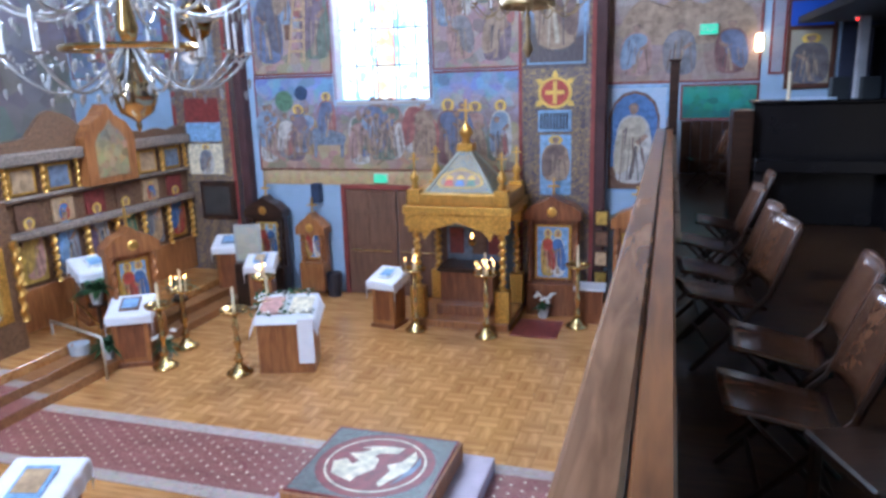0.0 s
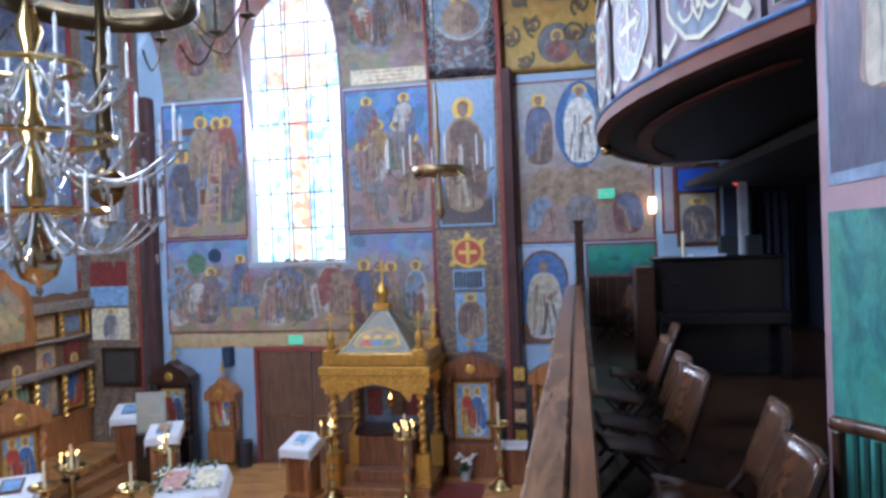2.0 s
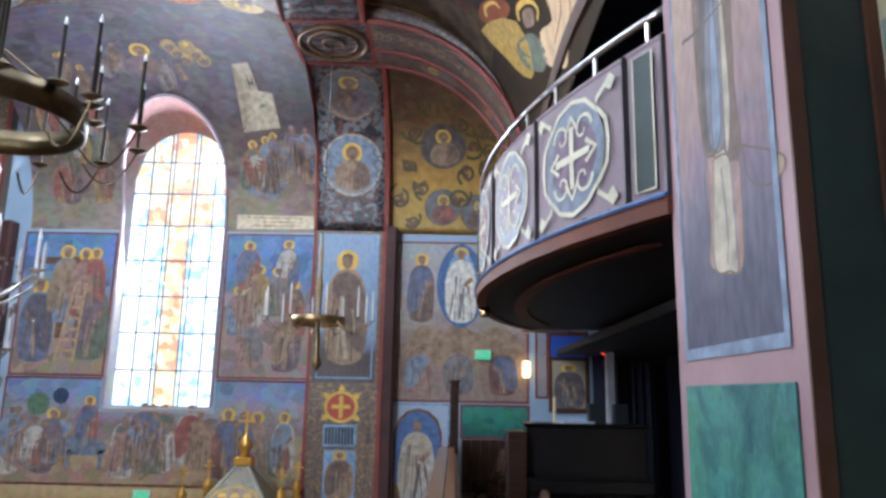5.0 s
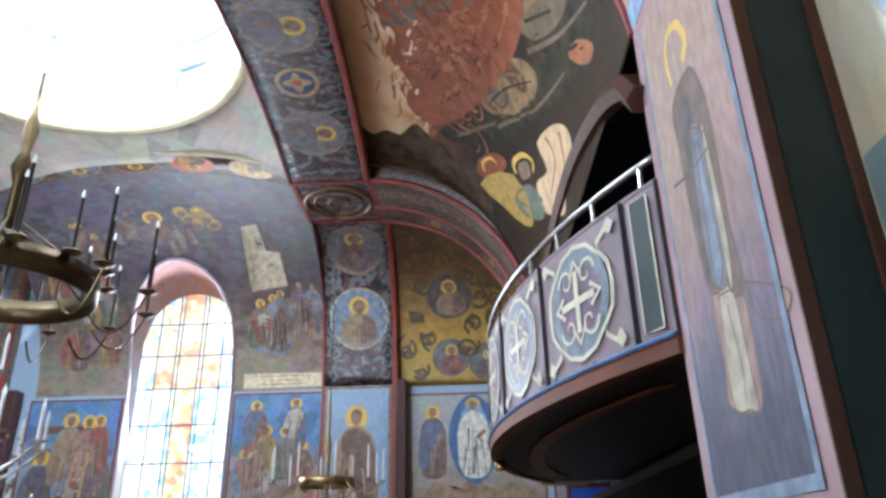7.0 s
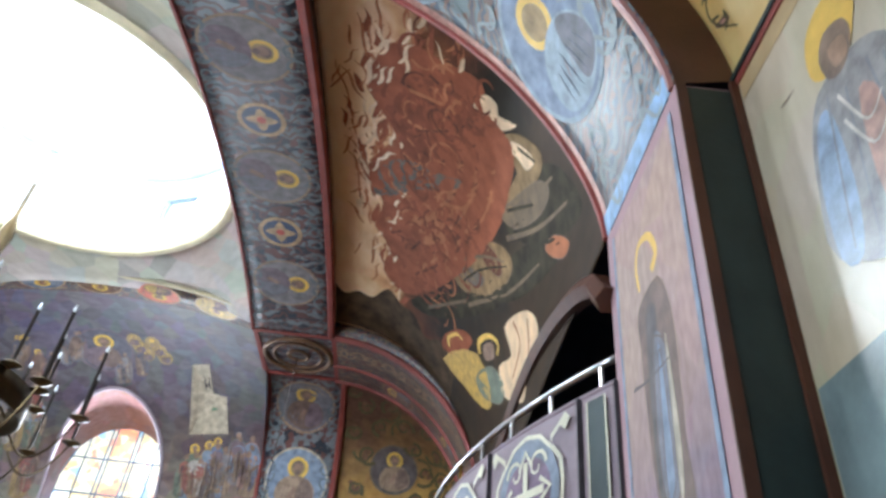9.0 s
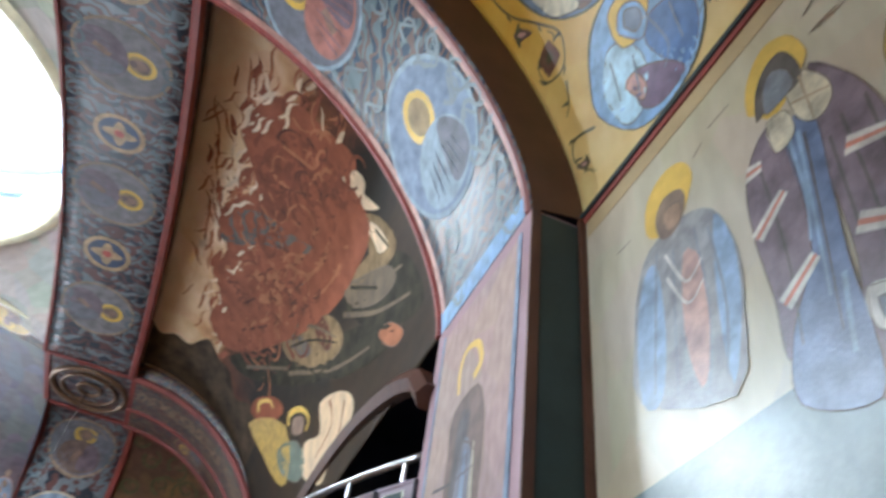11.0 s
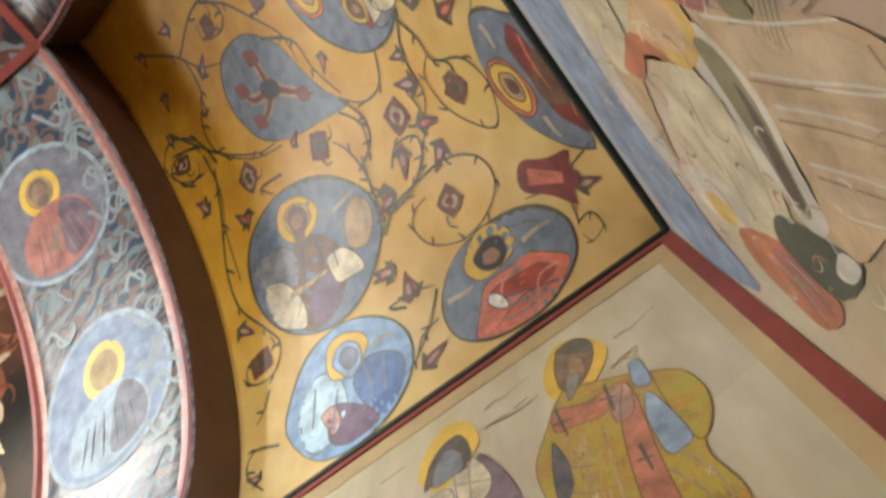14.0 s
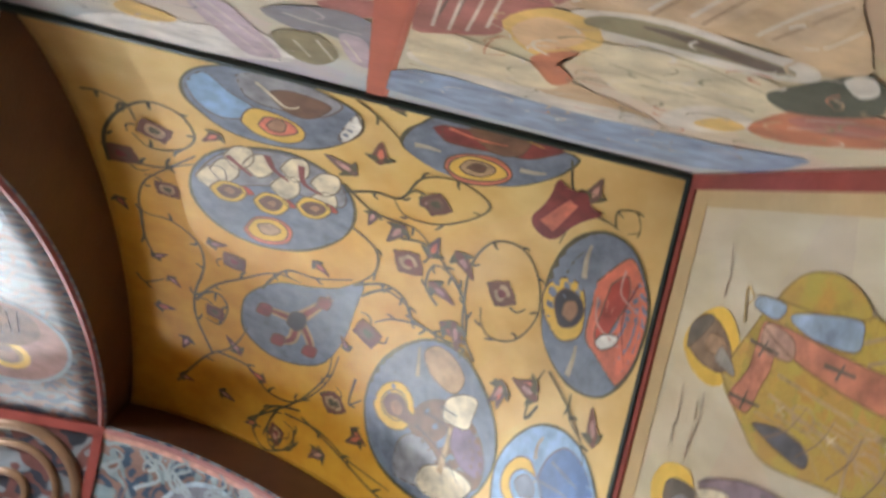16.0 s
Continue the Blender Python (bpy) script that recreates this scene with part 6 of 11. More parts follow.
sk.line(P_["vine"], 0.019, [(0.17, -1.93), (-0.02, -1.93), (-0.29, -2.05)], 1.5)
sk.line(P_["vine"], 0.019, [(0.64, 1.38), (0.65, 1.11), (0.6, 0.86), (0.53, 0.58), (0.4, 0.46)], 1.5)
sk.line(P_["vine"], 0.019, [(0.16, 0.12), (0.12, -0.08), (-0.04, -0.14), (-0.12, -0.08)], 1.5)
sk.line(P_["vine"], 0.019, [(0.49, 0.79), (0.51, 0.48), (0.38, 0.32), (0.27, 0.08)], 1.5)
sk.line(P_["vine"], 0.019, [(0.96, 1.56), (0.89, 1.58), (0.84, 1.42)], 1.5)
sk.line(P_["vine"], 0.019, [(-0.27, 0.67), (-0.38, 0.87), (-0.4, 0.74)], 1.5)
sk.line(P_["vine"], 0.019, [(0.18, -1.89), (-0.04, -1.69), (-0.14, -1.51)], 1.5)
sk.line(P_["vine"], 0.022, [(-0.35, -0.39), (-0.33, -0.38), (-0.31, -0.38)], 1.4)
sk.line(P_["vine"], 0.022, [(-0.18, -0.55), (-0.16, -0.54), (-0.13, -0.55)], 1.4)
sk.line(P_["vine"], 0.022, [(0.02, -0.81), (0, -0.82), (-0.01, -0.86)], 1.4)
sk.line(P_["vine"], 0.022, [(0.08, -1.08), (0.05, -1.06), (0.02, -1.06)], 1.4)
sk.line(P_["vine"], 0.022, [(-0.05, -1.23), (-0.06, -1.26), (-0.09, -1.27)], 1.4)
sk.line(P_["vine"], 0.022, [(-0.28, -1.19), (-0.31, -1.21), (-0.34, -1.21)], 1.4)
sk.line(P_["vine"], 0.022, [(-0.48, -1.03), (-0.46, -1.01), (-0.45, -0.97)], 1.4)
sk.line(P_["vine"], 0.022, [(-0.54, -0.77), (-0.51, -0.77), (-0.49, -0.75)], 1.4)
sk.line(P_["vine"], 0.022, [(-0.46, -0.59), (-0.45, -0.56), (-0.43, -0.53)], 1.4)
sk.line(P_["vine"], 0.022, [(-0.35, -0.57), (-0.33, -0.55), (-0.3, -0.55)], 1.4)
sk.line(P_["vine"], 0.022, [(0.16, -0.1), (0.14, -0.07), (0.11, -0.06)], 1.4)
sk.line(P_["vine"], 0.022, [(0.03, -0.16), (0.02, -0.13), (0, -0.09)], 1.4)
sk.line(P_["vine"], 0.022, [(-0.12, -0.1), (-0.15, -0.07), (-0.17, -0.07)], 1.4)
sk.line(P_["vine"], 0.022, [(-0.25, -0.18), (-0.25, -0.21), (-0.26, -0.25)], 1.4)
sk.line(P_["vine"], 0.022, [(-0.4, -0.27), (-0.41, -0.31), (-0.43, -0.34)], 1.4)
sk.line(P_["vine"], 0.022, [(-0.2, -0.15), (-0.21, -0.11), (-0.21, -0.07)], 1.4)
sk.line(P_["vine"], 0.022, [(-0.06, 0.03), (-0.04, 0.03), (-0.01, 0.05)], 1.4)
sk.line(P_["vine"], 0.022, [(0.13, 1.51), (0.12, 1.47), (0.1, 1.45)], 1.4)
sk.line(P_["vine"], 0.022, [(-0.08, 1.52), (-0.07, 1.47), (-0.08, 1.43)], 1.4)
sk.line(P_["vine"], 0.022, [(-0.22, 1.34), (-0.19, 1.31), (-0.18, 1.27)], 1.4)
sk.line(P_["vine"], 0.022, [(-0.21, 0.96), (-0.18, 0.96), (-0.16, 0.94)], 1.4)
sk.line(P_["vine"], 0.022, [(-0.17, 1.6), (-0.15, 1.63), (-0.15, 1.68)], 1.4)
sk.line(P_["vine"], 0.022, [(-0.21, 1.9), (-0.23, 1.86), (-0.25, 1.84)], 1.4)
sk.line(P_["vine"], 0.022, [(-0.37, 1.95), (-0.39, 1.96), (-0.42, 1.94)], 1.4)
sk.line(P_["vine"], 0.022, [(-0.44, 1.76), (-0.46, 1.72), (-0.46, 1.68)], 1.4)
sk.line(P_["vine"], 0.022, [(-0.39, 1.56), (-0.37, 1.52), (-0.35, 1.5)], 1.4)
sk.line(P_["vine"], 0.022, [(-0.45, 1.31), (-0.47, 1.35), (-0.49, 1.36)], 1.4)
sk.line(P_["vine"], 0.022, [(-0.68, 1.2), (-0.7, 1.23), (-0.73, 1.23)], 1.4)
sk.line(P_["vine"], 0.022, [(0.32, 1.79), (0.29, 1.78), (0.27, 1.76)], 1.4)
sk.line(P_["vine"], 0.022, [(0.28, 1.49), (0.3, 1.47), (0.33, 1.43)], 1.4)
sk.line(P_["vine"], 0.022, [(0.54, 1.54), (0.54, 1.5), (0.55, 1.45)], 1.4)
sk.line(P_["vine"], 0.022, [(0.67, 1.34), (0.7, 1.33), (0.72, 1.3)], 1.4)
sk.line(P_["vine"], 0.022, [(0.77, 1.03), (0.78, 1.05), (0.81, 1.05)], 1.4)
sk.line(P_["vine"], 0.022, [(0.9, 0.86), (0.9, 0.9), (0.92, 0.92)], 1.4)
sk.line(P_["vine"], 0.022, [(1.07, 0.84), (1.09, 0.81), (1.11, 0.79)], 1.4)
sk.line(P_["vine"], 0.022, [(1.2, 0.93), (1.22, 0.93), (1.24, 0.91)], 1.4)
sk.line(P_["vine"], 0.022, [(1.3, 0.67), (1.28, 0.67), (1.27, 0.65)], 1.4)
sk.line(P_["vine"], 0.022, [(1.29, 0.36), (1.27, 0.38), (1.26, 0.37)], 1.4)
sk.line(P_["vine"], 0.022, [(0.61, 1.16), (0.59, 1.21), (0.57, 1.24)], 1.4)
sk.line(P_["vine"], 0.022, [(0.5, 1.2), (0.51, 1.23), (0.51, 1.28)], 1.4)
sk.line(P_["vine"], 0.022, [(0.44, 1.4), (0.46, 1.37), (0.49, 1.35)], 1.4)
sk.line(P_["vine"], 0.022, [(1.09, 1.15), (1.08, 1.19), (1.07, 1.24)], 1.4)
sk.line(P_["vine"], 0.022, [(1.58, 0.42), (1.57, 0.39), (1.57, 0.35)], 1.4)
sk.line(P_["vine"], 0.022, [(1.63, 0.11), (1.65, 0.07), (1.66, 0.01)], 1.4)
sk.line(P_["vine"], 0.022, [(1.61, -0.15), (1.59, -0.11), (1.57, -0.08)], 1.4)
sk.line(P_["vine"], 0.022, [(1.49, -0.2), (1.48, -0.22), (1.47, -0.23)], 1.4)
sk.line(P_["vine"], 0.022, [(1.36, -0.06), (1.38, -0.05), (1.38, -0.03)], 1.4)
sk.line(P_["vine"], 0.022, [(1.34, 0.14), (1.34, 0.18), (1.33, 0.23)], 1.4)
sk.line(P_["vine"], 0.022, [(1.42, 0.29), (1.43, 0.25), (1.45, 0.22)], 1.4)
sk.line(P_["vine"], 0.022, [(1.38, 0.5), (1.39, 0.46), (1.39, 0.42)], 1.4)
sk.line(P_["vine"], 0.022, [(1.3, 0.37), (1.32, 0.33), (1.33, 0.28)], 1.4)
sk.line(P_["vine"], 0.022, [(1.75, 0.02), (1.74, 0.06), (1.72, 0.09)], 1.4)
sk.line(P_["vine"], 0.022, [(1.65, -0.01), (1.64, 0.04), (1.62, 0.09)], 1.4)
sk.line(P_["vine"], 0.022, [(0.37, -0.27), (0.35, -0.28), (0.32, -0.27)], 1.4)
sk.line(P_["vine"], 0.022, [(0.25, -0.12), (0.23, -0.09), (0.21, -0.06)], 1.4)
sk.line(P_["vine"], 0.022, [(0.69, -0.66), (0.67, -0.63), (0.64, -0.63)], 1.4)
sk.line(P_["vine"], 0.022, [(0.59, -0.78), (0.57, -0.79), (0.57, -0.83)], 1.4)
sk.line(P_["vine"], 0.022, [(0.66, -1.05), (0.68, -1.09), (0.68, -1.13)], 1.4)
sk.line(P_["vine"], 0.022, [(0.56, -1.25), (0.53, -1.21), (0.5, -1.19)], 1.4)
sk.line(P_["vine"], 0.022, [(0.34, -1.28), (0.32, -1.27), (0.29, -1.24)], 1.4)
sk.line(P_["vine"], 0.022, [(0.28, -1.14), (0.3, -1.14), (0.32, -1.12)], 1.4)
sk.line(P_["vine"], 0.022, [(0.33, -0.85), (0.32, -0.81), (0.32, -0.77)], 1.4)
sk.line(P_["vine"], 0.022, [(0.47, -0.68), (0.47, -0.65), (0.49, -0.64)], 1.4)
sk.line(P_["vine"], 0.022, [(1.17, -1.37), (1.14, -1.32), (1.11, -1.27)], 1.4)
sk.line(P_["vine"], 0.022, [(0.58, -0.51), (0.55, -0.48), (0.53, -0.47)], 1.4)
sk.line(P_["vine"], 0.022, [(0.39, -0.65), (0.37, -0.62), (0.35, -0.59)], 1.4)
sk.line(P_["vine"], 0.022, [(0.25, -0.63), (0.24, -0.66), (0.22, -0.68)], 1.4)
sk.line(P_["vine"], 0.022, [(0.07, -0.62), (0.06, -0.64), (0.04, -0.66)], 1.4)
sk.line(P_["vine"], 0.022, [(0.03, -0.38), (0.06, -0.38), (0.08, -0.4)], 1.4)
sk.line(P_["vine"], 0.022, [(0.12, -0.55), (0.1, -0.52), (0.07, -0.51)], 1.4)
sk.line(P_["vine"], 0.022, [(-0, -0.61), (-0.01, -0.57), (-0.03, -0.54)], 1.4)
sk.line(P_["vine"], 0.022, [(0.17, -1.93), (0.14, -1.89), (0.11, -1.87)], 1.4)
sk.line(P_["vine"], 0.022, [(-0.09, -1.94), (-0.08, -1.98), (-0.1, -2.02)], 1.4)
sk.line(P_["vine"], 0.022, [(0.12, -1.91), (0.15, -1.95), (0.17, -2)], 1.4)
sk.line(P_["vine"], 0.022, [(-0.15, -2.15), (-0.19, -2.15), (-0.23, -2.16)], 1.4)
sk.line(P_["vine"], 0.022, [(-0.25, -2.31), (-0.28, -2.34), (-0.33, -2.36)], 1.4)
sk.line(P_["vine"], 0.022, [(-0.42, -2.24), (-0.44, -2.21), (-0.45, -2.17)], 1.4)
sk.line(P_["vine"], 0.022, [(-1.13, -0.93), (-1.14, -0.97), (-1.17, -1)], 1.4)
sk.line(P_["vine"], 0.022, [(-0.65, 1.25), (-0.65, 1.2), (-0.67, 1.17)], 1.4)
sk.line(P_["vine"], 0.022, [(-0.9, 1.12), (-0.9, 1.08), (-0.91, 1.03)], 1.4)
sk.line(P_["vine"], 0.022, [(-1.09, 0.89), (-1.11, 0.89), (-1.13, 0.86)], 1.4)
sk.line(P_["vine"], 0.022, [(-1.17, 0.57), (-1.19, 0.57), (-1.21, 0.55)], 1.4)
sk.line(P_["vine"], 0.022, [(-1.24, 0.36), (-1.25, 0.4), (-1.27, 0.42)], 1.4)
sk.line(P_["vine"], 0.022, [(-1.41, 0.33), (-1.43, 0.32), (-1.46, 0.33)], 1.4)
sk.line(P_["vine"], 0.022, [(-1.48, 0.51), (-1.48, 0.55), (-1.46, 0.6)], 1.4)
sk.line(P_["vine"], 0.022, [(-1.39, 0.61), (-1.39, 0.56), (-1.38, 0.52)], 1.4)
sk.line(P_["vine"], 0.022, [(-1.61, 0.26), (-1.61, 0.3), (-1.62, 0.33)], 1.4)
sk.line(P_["vine"], 0.022, [(-1.81, 0.15), (-1.81, 0.19), (-1.83, 0.21)], 1.4)
sk.line(P_["vine"], 0.022, [(-1.93, 0.1), (-1.92, 0.07), (-1.92, 0.02)], 1.4)
sk.line(P_["vine"], 0.022, [(-0.2, 1.59), (-0.22, 1.58), (-0.24, 1.55)], 1.4)
sk.line(P_["vine"], 0.022, [(-0.22, 1.27), (-0.24, 1.24), (-0.25, 1.2)], 1.4)
sk.line(P_["vine"], 0.022, [(-0.17, 0.9), (-0.18, 0.86), (-0.17, 0.82)], 1.4)
sk.line(P_["vine"], 0.022, [(-0.27, 1.78), (-0.28, 1.83), (-0.3, 1.87)], 1.4)
sk.line(P_["vine"], 0.022, [(-0.4, 1.87), (-0.39, 1.83), (-0.38, 1.78)], 1.4)
sk.line(P_["vine"], 0.022, [(-0.45, 1.67), (-0.45, 1.62), (-0.44, 1.58)], 1.4)
sk.line(P_["vine"], 0.022, [(-1.08, -0.95), (-1.08, -0.92), (-1.09, -0.89)], 1.4)
sk.line(P_["vine"], 0.022, [(-1.3, -0.97), (-1.33, -1), (-1.36, -1.03)], 1.4)
sk.line(P_["vine"], 0.022, [(-0.27, -0.19), (-0.29, -0.17), (-0.32, -0.17)], 1.4)
sk.line(P_["vine"], 0.022, [(-0.43, -0.32), (-0.44, -0.28), (-0.46, -0.26)], 1.4)
sk.line(P_["vine"], 0.022, [(-0.27, -0.49), (-0.26, -0.53), (-0.25, -0.56)], 1.4)
sk.line(P_["vine"], 0.022, [(-0.08, -0.6), (-0.06, -0.63), (-0.04, -0.65)], 1.4)
sk.line(P_["vine"], 0.022, [(-0.96, -0.54), (-0.97, -0.58), (-0.97, -0.62)], 1.4)
sk.line(P_["vine"], 0.022, [(-0.84, -0.74), (-0.82, -0.74), (-0.79, -0.75)], 1.4)
sk.line(P_["vine"], 0.022, [(-0.02, -1.93), (-0.05, -1.9), (-0.08, -1.89)], 1.4)
sk.line(P_["vine"], 0.022, [(0.65, 1.11), (0.63, 1.12), (0.61, 1.1)], 1.4)
sk.line(P_["vine"], 0.022, [(0.6, 0.86), (0.62, 0.82), (0.62, 0.77)], 1.4)
sk.line(P_["vine"], 0.022, [(0.53, 0.58), (0.51, 0.6), (0.48, 0.61)], 1.4)
sk.line(P_["vine"], 0.022, [(0.12, -0.08), (0.12, -0.12), (0.1, -0.15)], 1.4)
sk.line(P_["vine"], 0.022, [(-0.04, -0.14), (-0.06, -0.16), (-0.09, -0.16)], 1.4)
sk.line(P_["vine"], 0.022, [(0.51, 0.48), (0.49, 0.5), (0.46, 0.51)], 1.4)
sk.line(P_["vine"], 0.022, [(0.38, 0.32), (0.35, 0.33), (0.33, 0.32)], 1.4)
sk.line(P_["vine"], 0.022, [(0.89, 1.58), (0.86, 1.6), (0.84, 1.59)], 1.4)
sk.line(P_["vine"], 0.022, [(-0.38, 0.87), (-0.4, 0.87), (-0.42, 0.84)], 1.4)
sk.line(P_["vine"], 0.022, [(-0.04, -1.69), (-0.03, -1.66), (-0.03, -1.62)], 1.4)
sk.done("vine", m, "thin olive vine stems")
MF0 = mat("flower_maroon", (0.17, 0.075, 0.045), 0.5)
MF1 = mat("flower_umber", (0.15, 0.09, 0.07), 0.5)
ROSES = [(0.44, 0.51), (0.41, 0.34), (0.38, 0.17), (0.18, 0.41), (0.09, 0.67), (0.45, 0.65), (0.6, 0.5), (0.41, 0.34), (0.39, 0.17), (0.04, 0.6), (0.09, 0.54), (0.15, 0.28), (0.29, 0.05), (0.68, 0.06)]
DARTS = [(0.31, 0.45), (0.41, 0.57), (0.5, 0.47), (0.47, 0.55), (0.52, 0.54), (0.32, 0.69), (0.16, 0.69), (0.06, 0.38), (0.08, 0.33), (0.06, 0.26), (0.1, 0.19), (0.15, 0.44), (0.24, 0.16), (0.18, 0.09), (0.38, 0.3), (0.24, 0.05), (0.29, 0.04), (0.38, 0.05), (0.44, 0.13), (0.37, 0.59), (0.55, 0.4), (0.66, 0.33), (0.71, 0.35), (0.37, 0.93), (0.36, 0.74), (0.66, 0.33), (0.87, 0.34), (0.44, 0.12), (0.37, 0.05), (0.61, 0.04), (0.54, 0.4), (0.68, 0.77), (0.1, 0.1), (0.02, 0.49), (0.19, 0.21), (0.88, 0.03), (0.71, 0.36), (0.44, 0.65)]
rnd = random.Random(5)
for k, (u, v) in enumerate(ROSES):
    q, s = rnd.uniform(0, 6.28), rnd.uniform(0.75, 1.0)
    sk = Sketch(bg_, u, v)
    for a in (0, 1.57, 3.14, 4.71):
        sk.fill(MF0, 0.8, turnpts(leafshape(0.12 * s, 0.1 * s), q + a + 0.78), 1)
    sk.fill(MF0, 1.0, turnpts([(-0.08 * s, -0.07 * s), (0.08 * s, -0.08 * s), (0.07 * s, 0.08 * s), (-0.07 * s, 0.07 * s)], q), 1)
    sk.fill(P_["brown" if k % 2 else "tan"], 1.5, turnpts([(-0.05 * s, -0.04 * s), (0.05 * s, -0.05 * s), (0.04 * s, 0.05 * s), (-0.05 * s, 0.05 * s)], q), 1)
    sk.fill(P_["vine" if k % 3 else "dred"], 2.0, turnpts([(-0.03 * s, -0.02 * s), (0.03 * s, -0.03 * s), (0.02 * s, 0.03 * s), (-0.02 * s, 0.02 * s)], q), 1)
    sk.line(P_["vine"], 0.016, turnpts([(0.1 * s, 0.02), (0.14 * s, 0.06), (0.12 * s, 0.12)], q), 1.2)
    sk.done("flower", m)
for k, (u, v) in enumerate(DARTS):
    q, s = rnd.uniform(0, 6.28), rnd.uniform(0.6, 0.9)
    sk = Sketch(bg_, u, v)
    sk.fill(MF1 if k % 2 else MF0, 0.9, turnpts([(0, -0.09 * s), (0.05 * s, -0.03 * s), (0.03 * s, 0.05 * s), (0, 0.14 * s), (-0.04 * s, 0.04 * s), (-0.05 * s, -0.04 * s)], q), 1)
    sk.fill(P_["pink" if k % 3 else "coral"], 1.5, turnpts([(0, -0.04 * s), (0.02 * s, 0), (0, 0.07 * s), (-0.02 * s, 0)], q), 1)
    for a in (1.2, -1.2):
        sk.fill(P_["vine"], 1.2, turnpts(leafshape(0.1 * s, 0.05 * s), q + a, 0.05 * s * math.sin(q), -0.05 * s * math.cos(q)), 1)
    sk.done("flower", m)
paint("bell_flower", bg_.place(0.64, 0.7), [([(-0.06, 0.12), (0.06, 0.12), (0.06, 0.0), (0.12, -0.12), (0.05, -0.09), (0, -0.14), (-0.05, -0.09), (-0.12, -0.12), (-0.06, 0.0)], P_["dred"], 1.5), ([(-0.03, 0.08), (0.03, 0.08), (0.02, -0.06), (-0.02, -0.06)], P_["coral"], 2)], m, 1.35)

# far golden vault
MUTED[0] = True
bf = Brush(f_gold2, (-1, 6, 4))
m = thing("mural_gold_far", label="painted vines and oval saints on the far golden vault", category="mural")
medallion(bf, 0.26, 0.53, 0.42, 0.42, "dark", "tan", "brown", m)
medallion(bf, 0.26, 0.86, 0.33, 0.33, "slate", "dred", "red", m)
medallion(bf, 0.46, 0.86, 0.33, 0.33, "slate", "brown", "dark", m)
vines = bmesh.new()
rnd = random.Random(14)
for k in range(40):
    u, v, r = 0.04 + 0.74 * ((k * 0.618) % 1), 0.12 + 0.84 * (k / 40), rnd.uniform(0.13, 0.24)
    if any(math.hypot((u - a) * 2.2, v - b) < 0.16 for a, b in ((0.26, 0.53), (0.26, 0.86), (0.46, 0.86))):
        continue
    at = bf.place(u, v)
    ribbon(vines, at, curl(r, 1.1, k * 1.7, 1 if k % 2 else -1), 0.07)
    ribbon(vines, at, curl(r * 1.4, 0.35, k * 1.1 + 2, -1 if k % 2 else 1), 0.06)
    paint("flower", at, [(turnpts(leafshape(0.17, 0.13), k + a), P_["brown"], 1.2) for a in (0, 1.6, 3.2)], m, rings=1)
tagged(part("vine", vines, P_["vine"], m), "", "", "", "stuff")

# ---------- the flame vault's painting ----------
bfl = Brush(f_flame, (-1, 6, 4))
m = thing("mural_flames", label="painted flames, winged forms and dark clouds on a rust red vault", category="mural")
rnd = random.Random(8)
MF = {"flame_pale": mat("flame_pale", (0.72, 0.52, 0.32), 0.42, 0, 0.3, 5, 0.1, 40, 0.4), "flame_red": mat("flame_red", (0.29, 0.09, 0.045), 0.65, 0, 0.3, 5, 0.1, 40, 0.15), "flame_rust": mat("flame_rust", (0.21, 0.065, 0.035), 0.65, 0, 0.3, 5, 0.1, 40, 0.15),
      "flame_orange": mat("flame_orange", (0.4, 0.15, 0.07), 0.65, 0, 0.3, 5, 0.1, 40, 0.15), "flame_umber": mat("flame_umber", (0.13, 0.045, 0.028), 0.65, 0, 0.3, 5, 0.1, 40, 0.15)}
SMOKE = mat("smoke_grey", (0.13, 0.105, 0.085), 0.7, 0, 0.4, 6)
CLD, CLR = mat("cloud_olive", (0.04, 0.034, 0.02), 0.7, 0, 0.6, 5, 0.1, 40, 0.15), mat("cloud_rim", (0.13, 0.085, 0.04), 0.6, 0, 0.4, 6)
CLP = mat("cloud_tan", (0.24, 0.16, 0.08), 0.7, 0, 0.5, 6, 0.1, 40, 0.15)


def tongue(bm, at, l, w, bend, q, off):
    """One wavering flame: broad at the foot, drawn out to a point."""
    n = 12
    left, right = [], []
    for i in range(n + 1):
        t = i / n
        k = w * (0.35 + 1.3 * t) * (1 - t) ** 0.8 + 0.002
        x, y = bend * l * (t * t + 0.25 * math.sin(5.5 * t)), l * t
        for side, row in ((-1, left), (1, right)):
            px, py = turnpts([(x + side * k, y)], q)[0]
            row.append(bm.verts.new(at(px, py, off)))
    for i in range(n):
        bm.faces.new((left[i], left[i + 1], right[i + 1], right[i]))


sk = Sketch(bfl, 0.381, 0.43)
sk.fill(MF["flame_red"], 0.6, [(1.03, 1.06), (1.41, 0.99), (1.79, 0.77), (1.92, 0.43), (1.92, 0.04), (2.01, -0.48), (1.73, -0.6), (1.68, -1.08), (1.2, -1.15), (0.62, -1.12), (-0.41, -0.82), (-1.83, -0.11), (-2.46, 0.49), (-2.22, 0.91), (-1.68, 0.82), (-1.36, 1.06), (-0.85, 0.91), (-0.41, 1.17), (0.12, 0.91), (0.46, 0.71)])
sk.fill(MF["flame_rust"], 0.9, [(0.9, 0.89), (1.28, 0.77), (1.53, 0.33), (1.65, -0.26), (1.54, -0.65), (0.97, -0.58), (0.35, -0.03), (0.29, 0.53)])
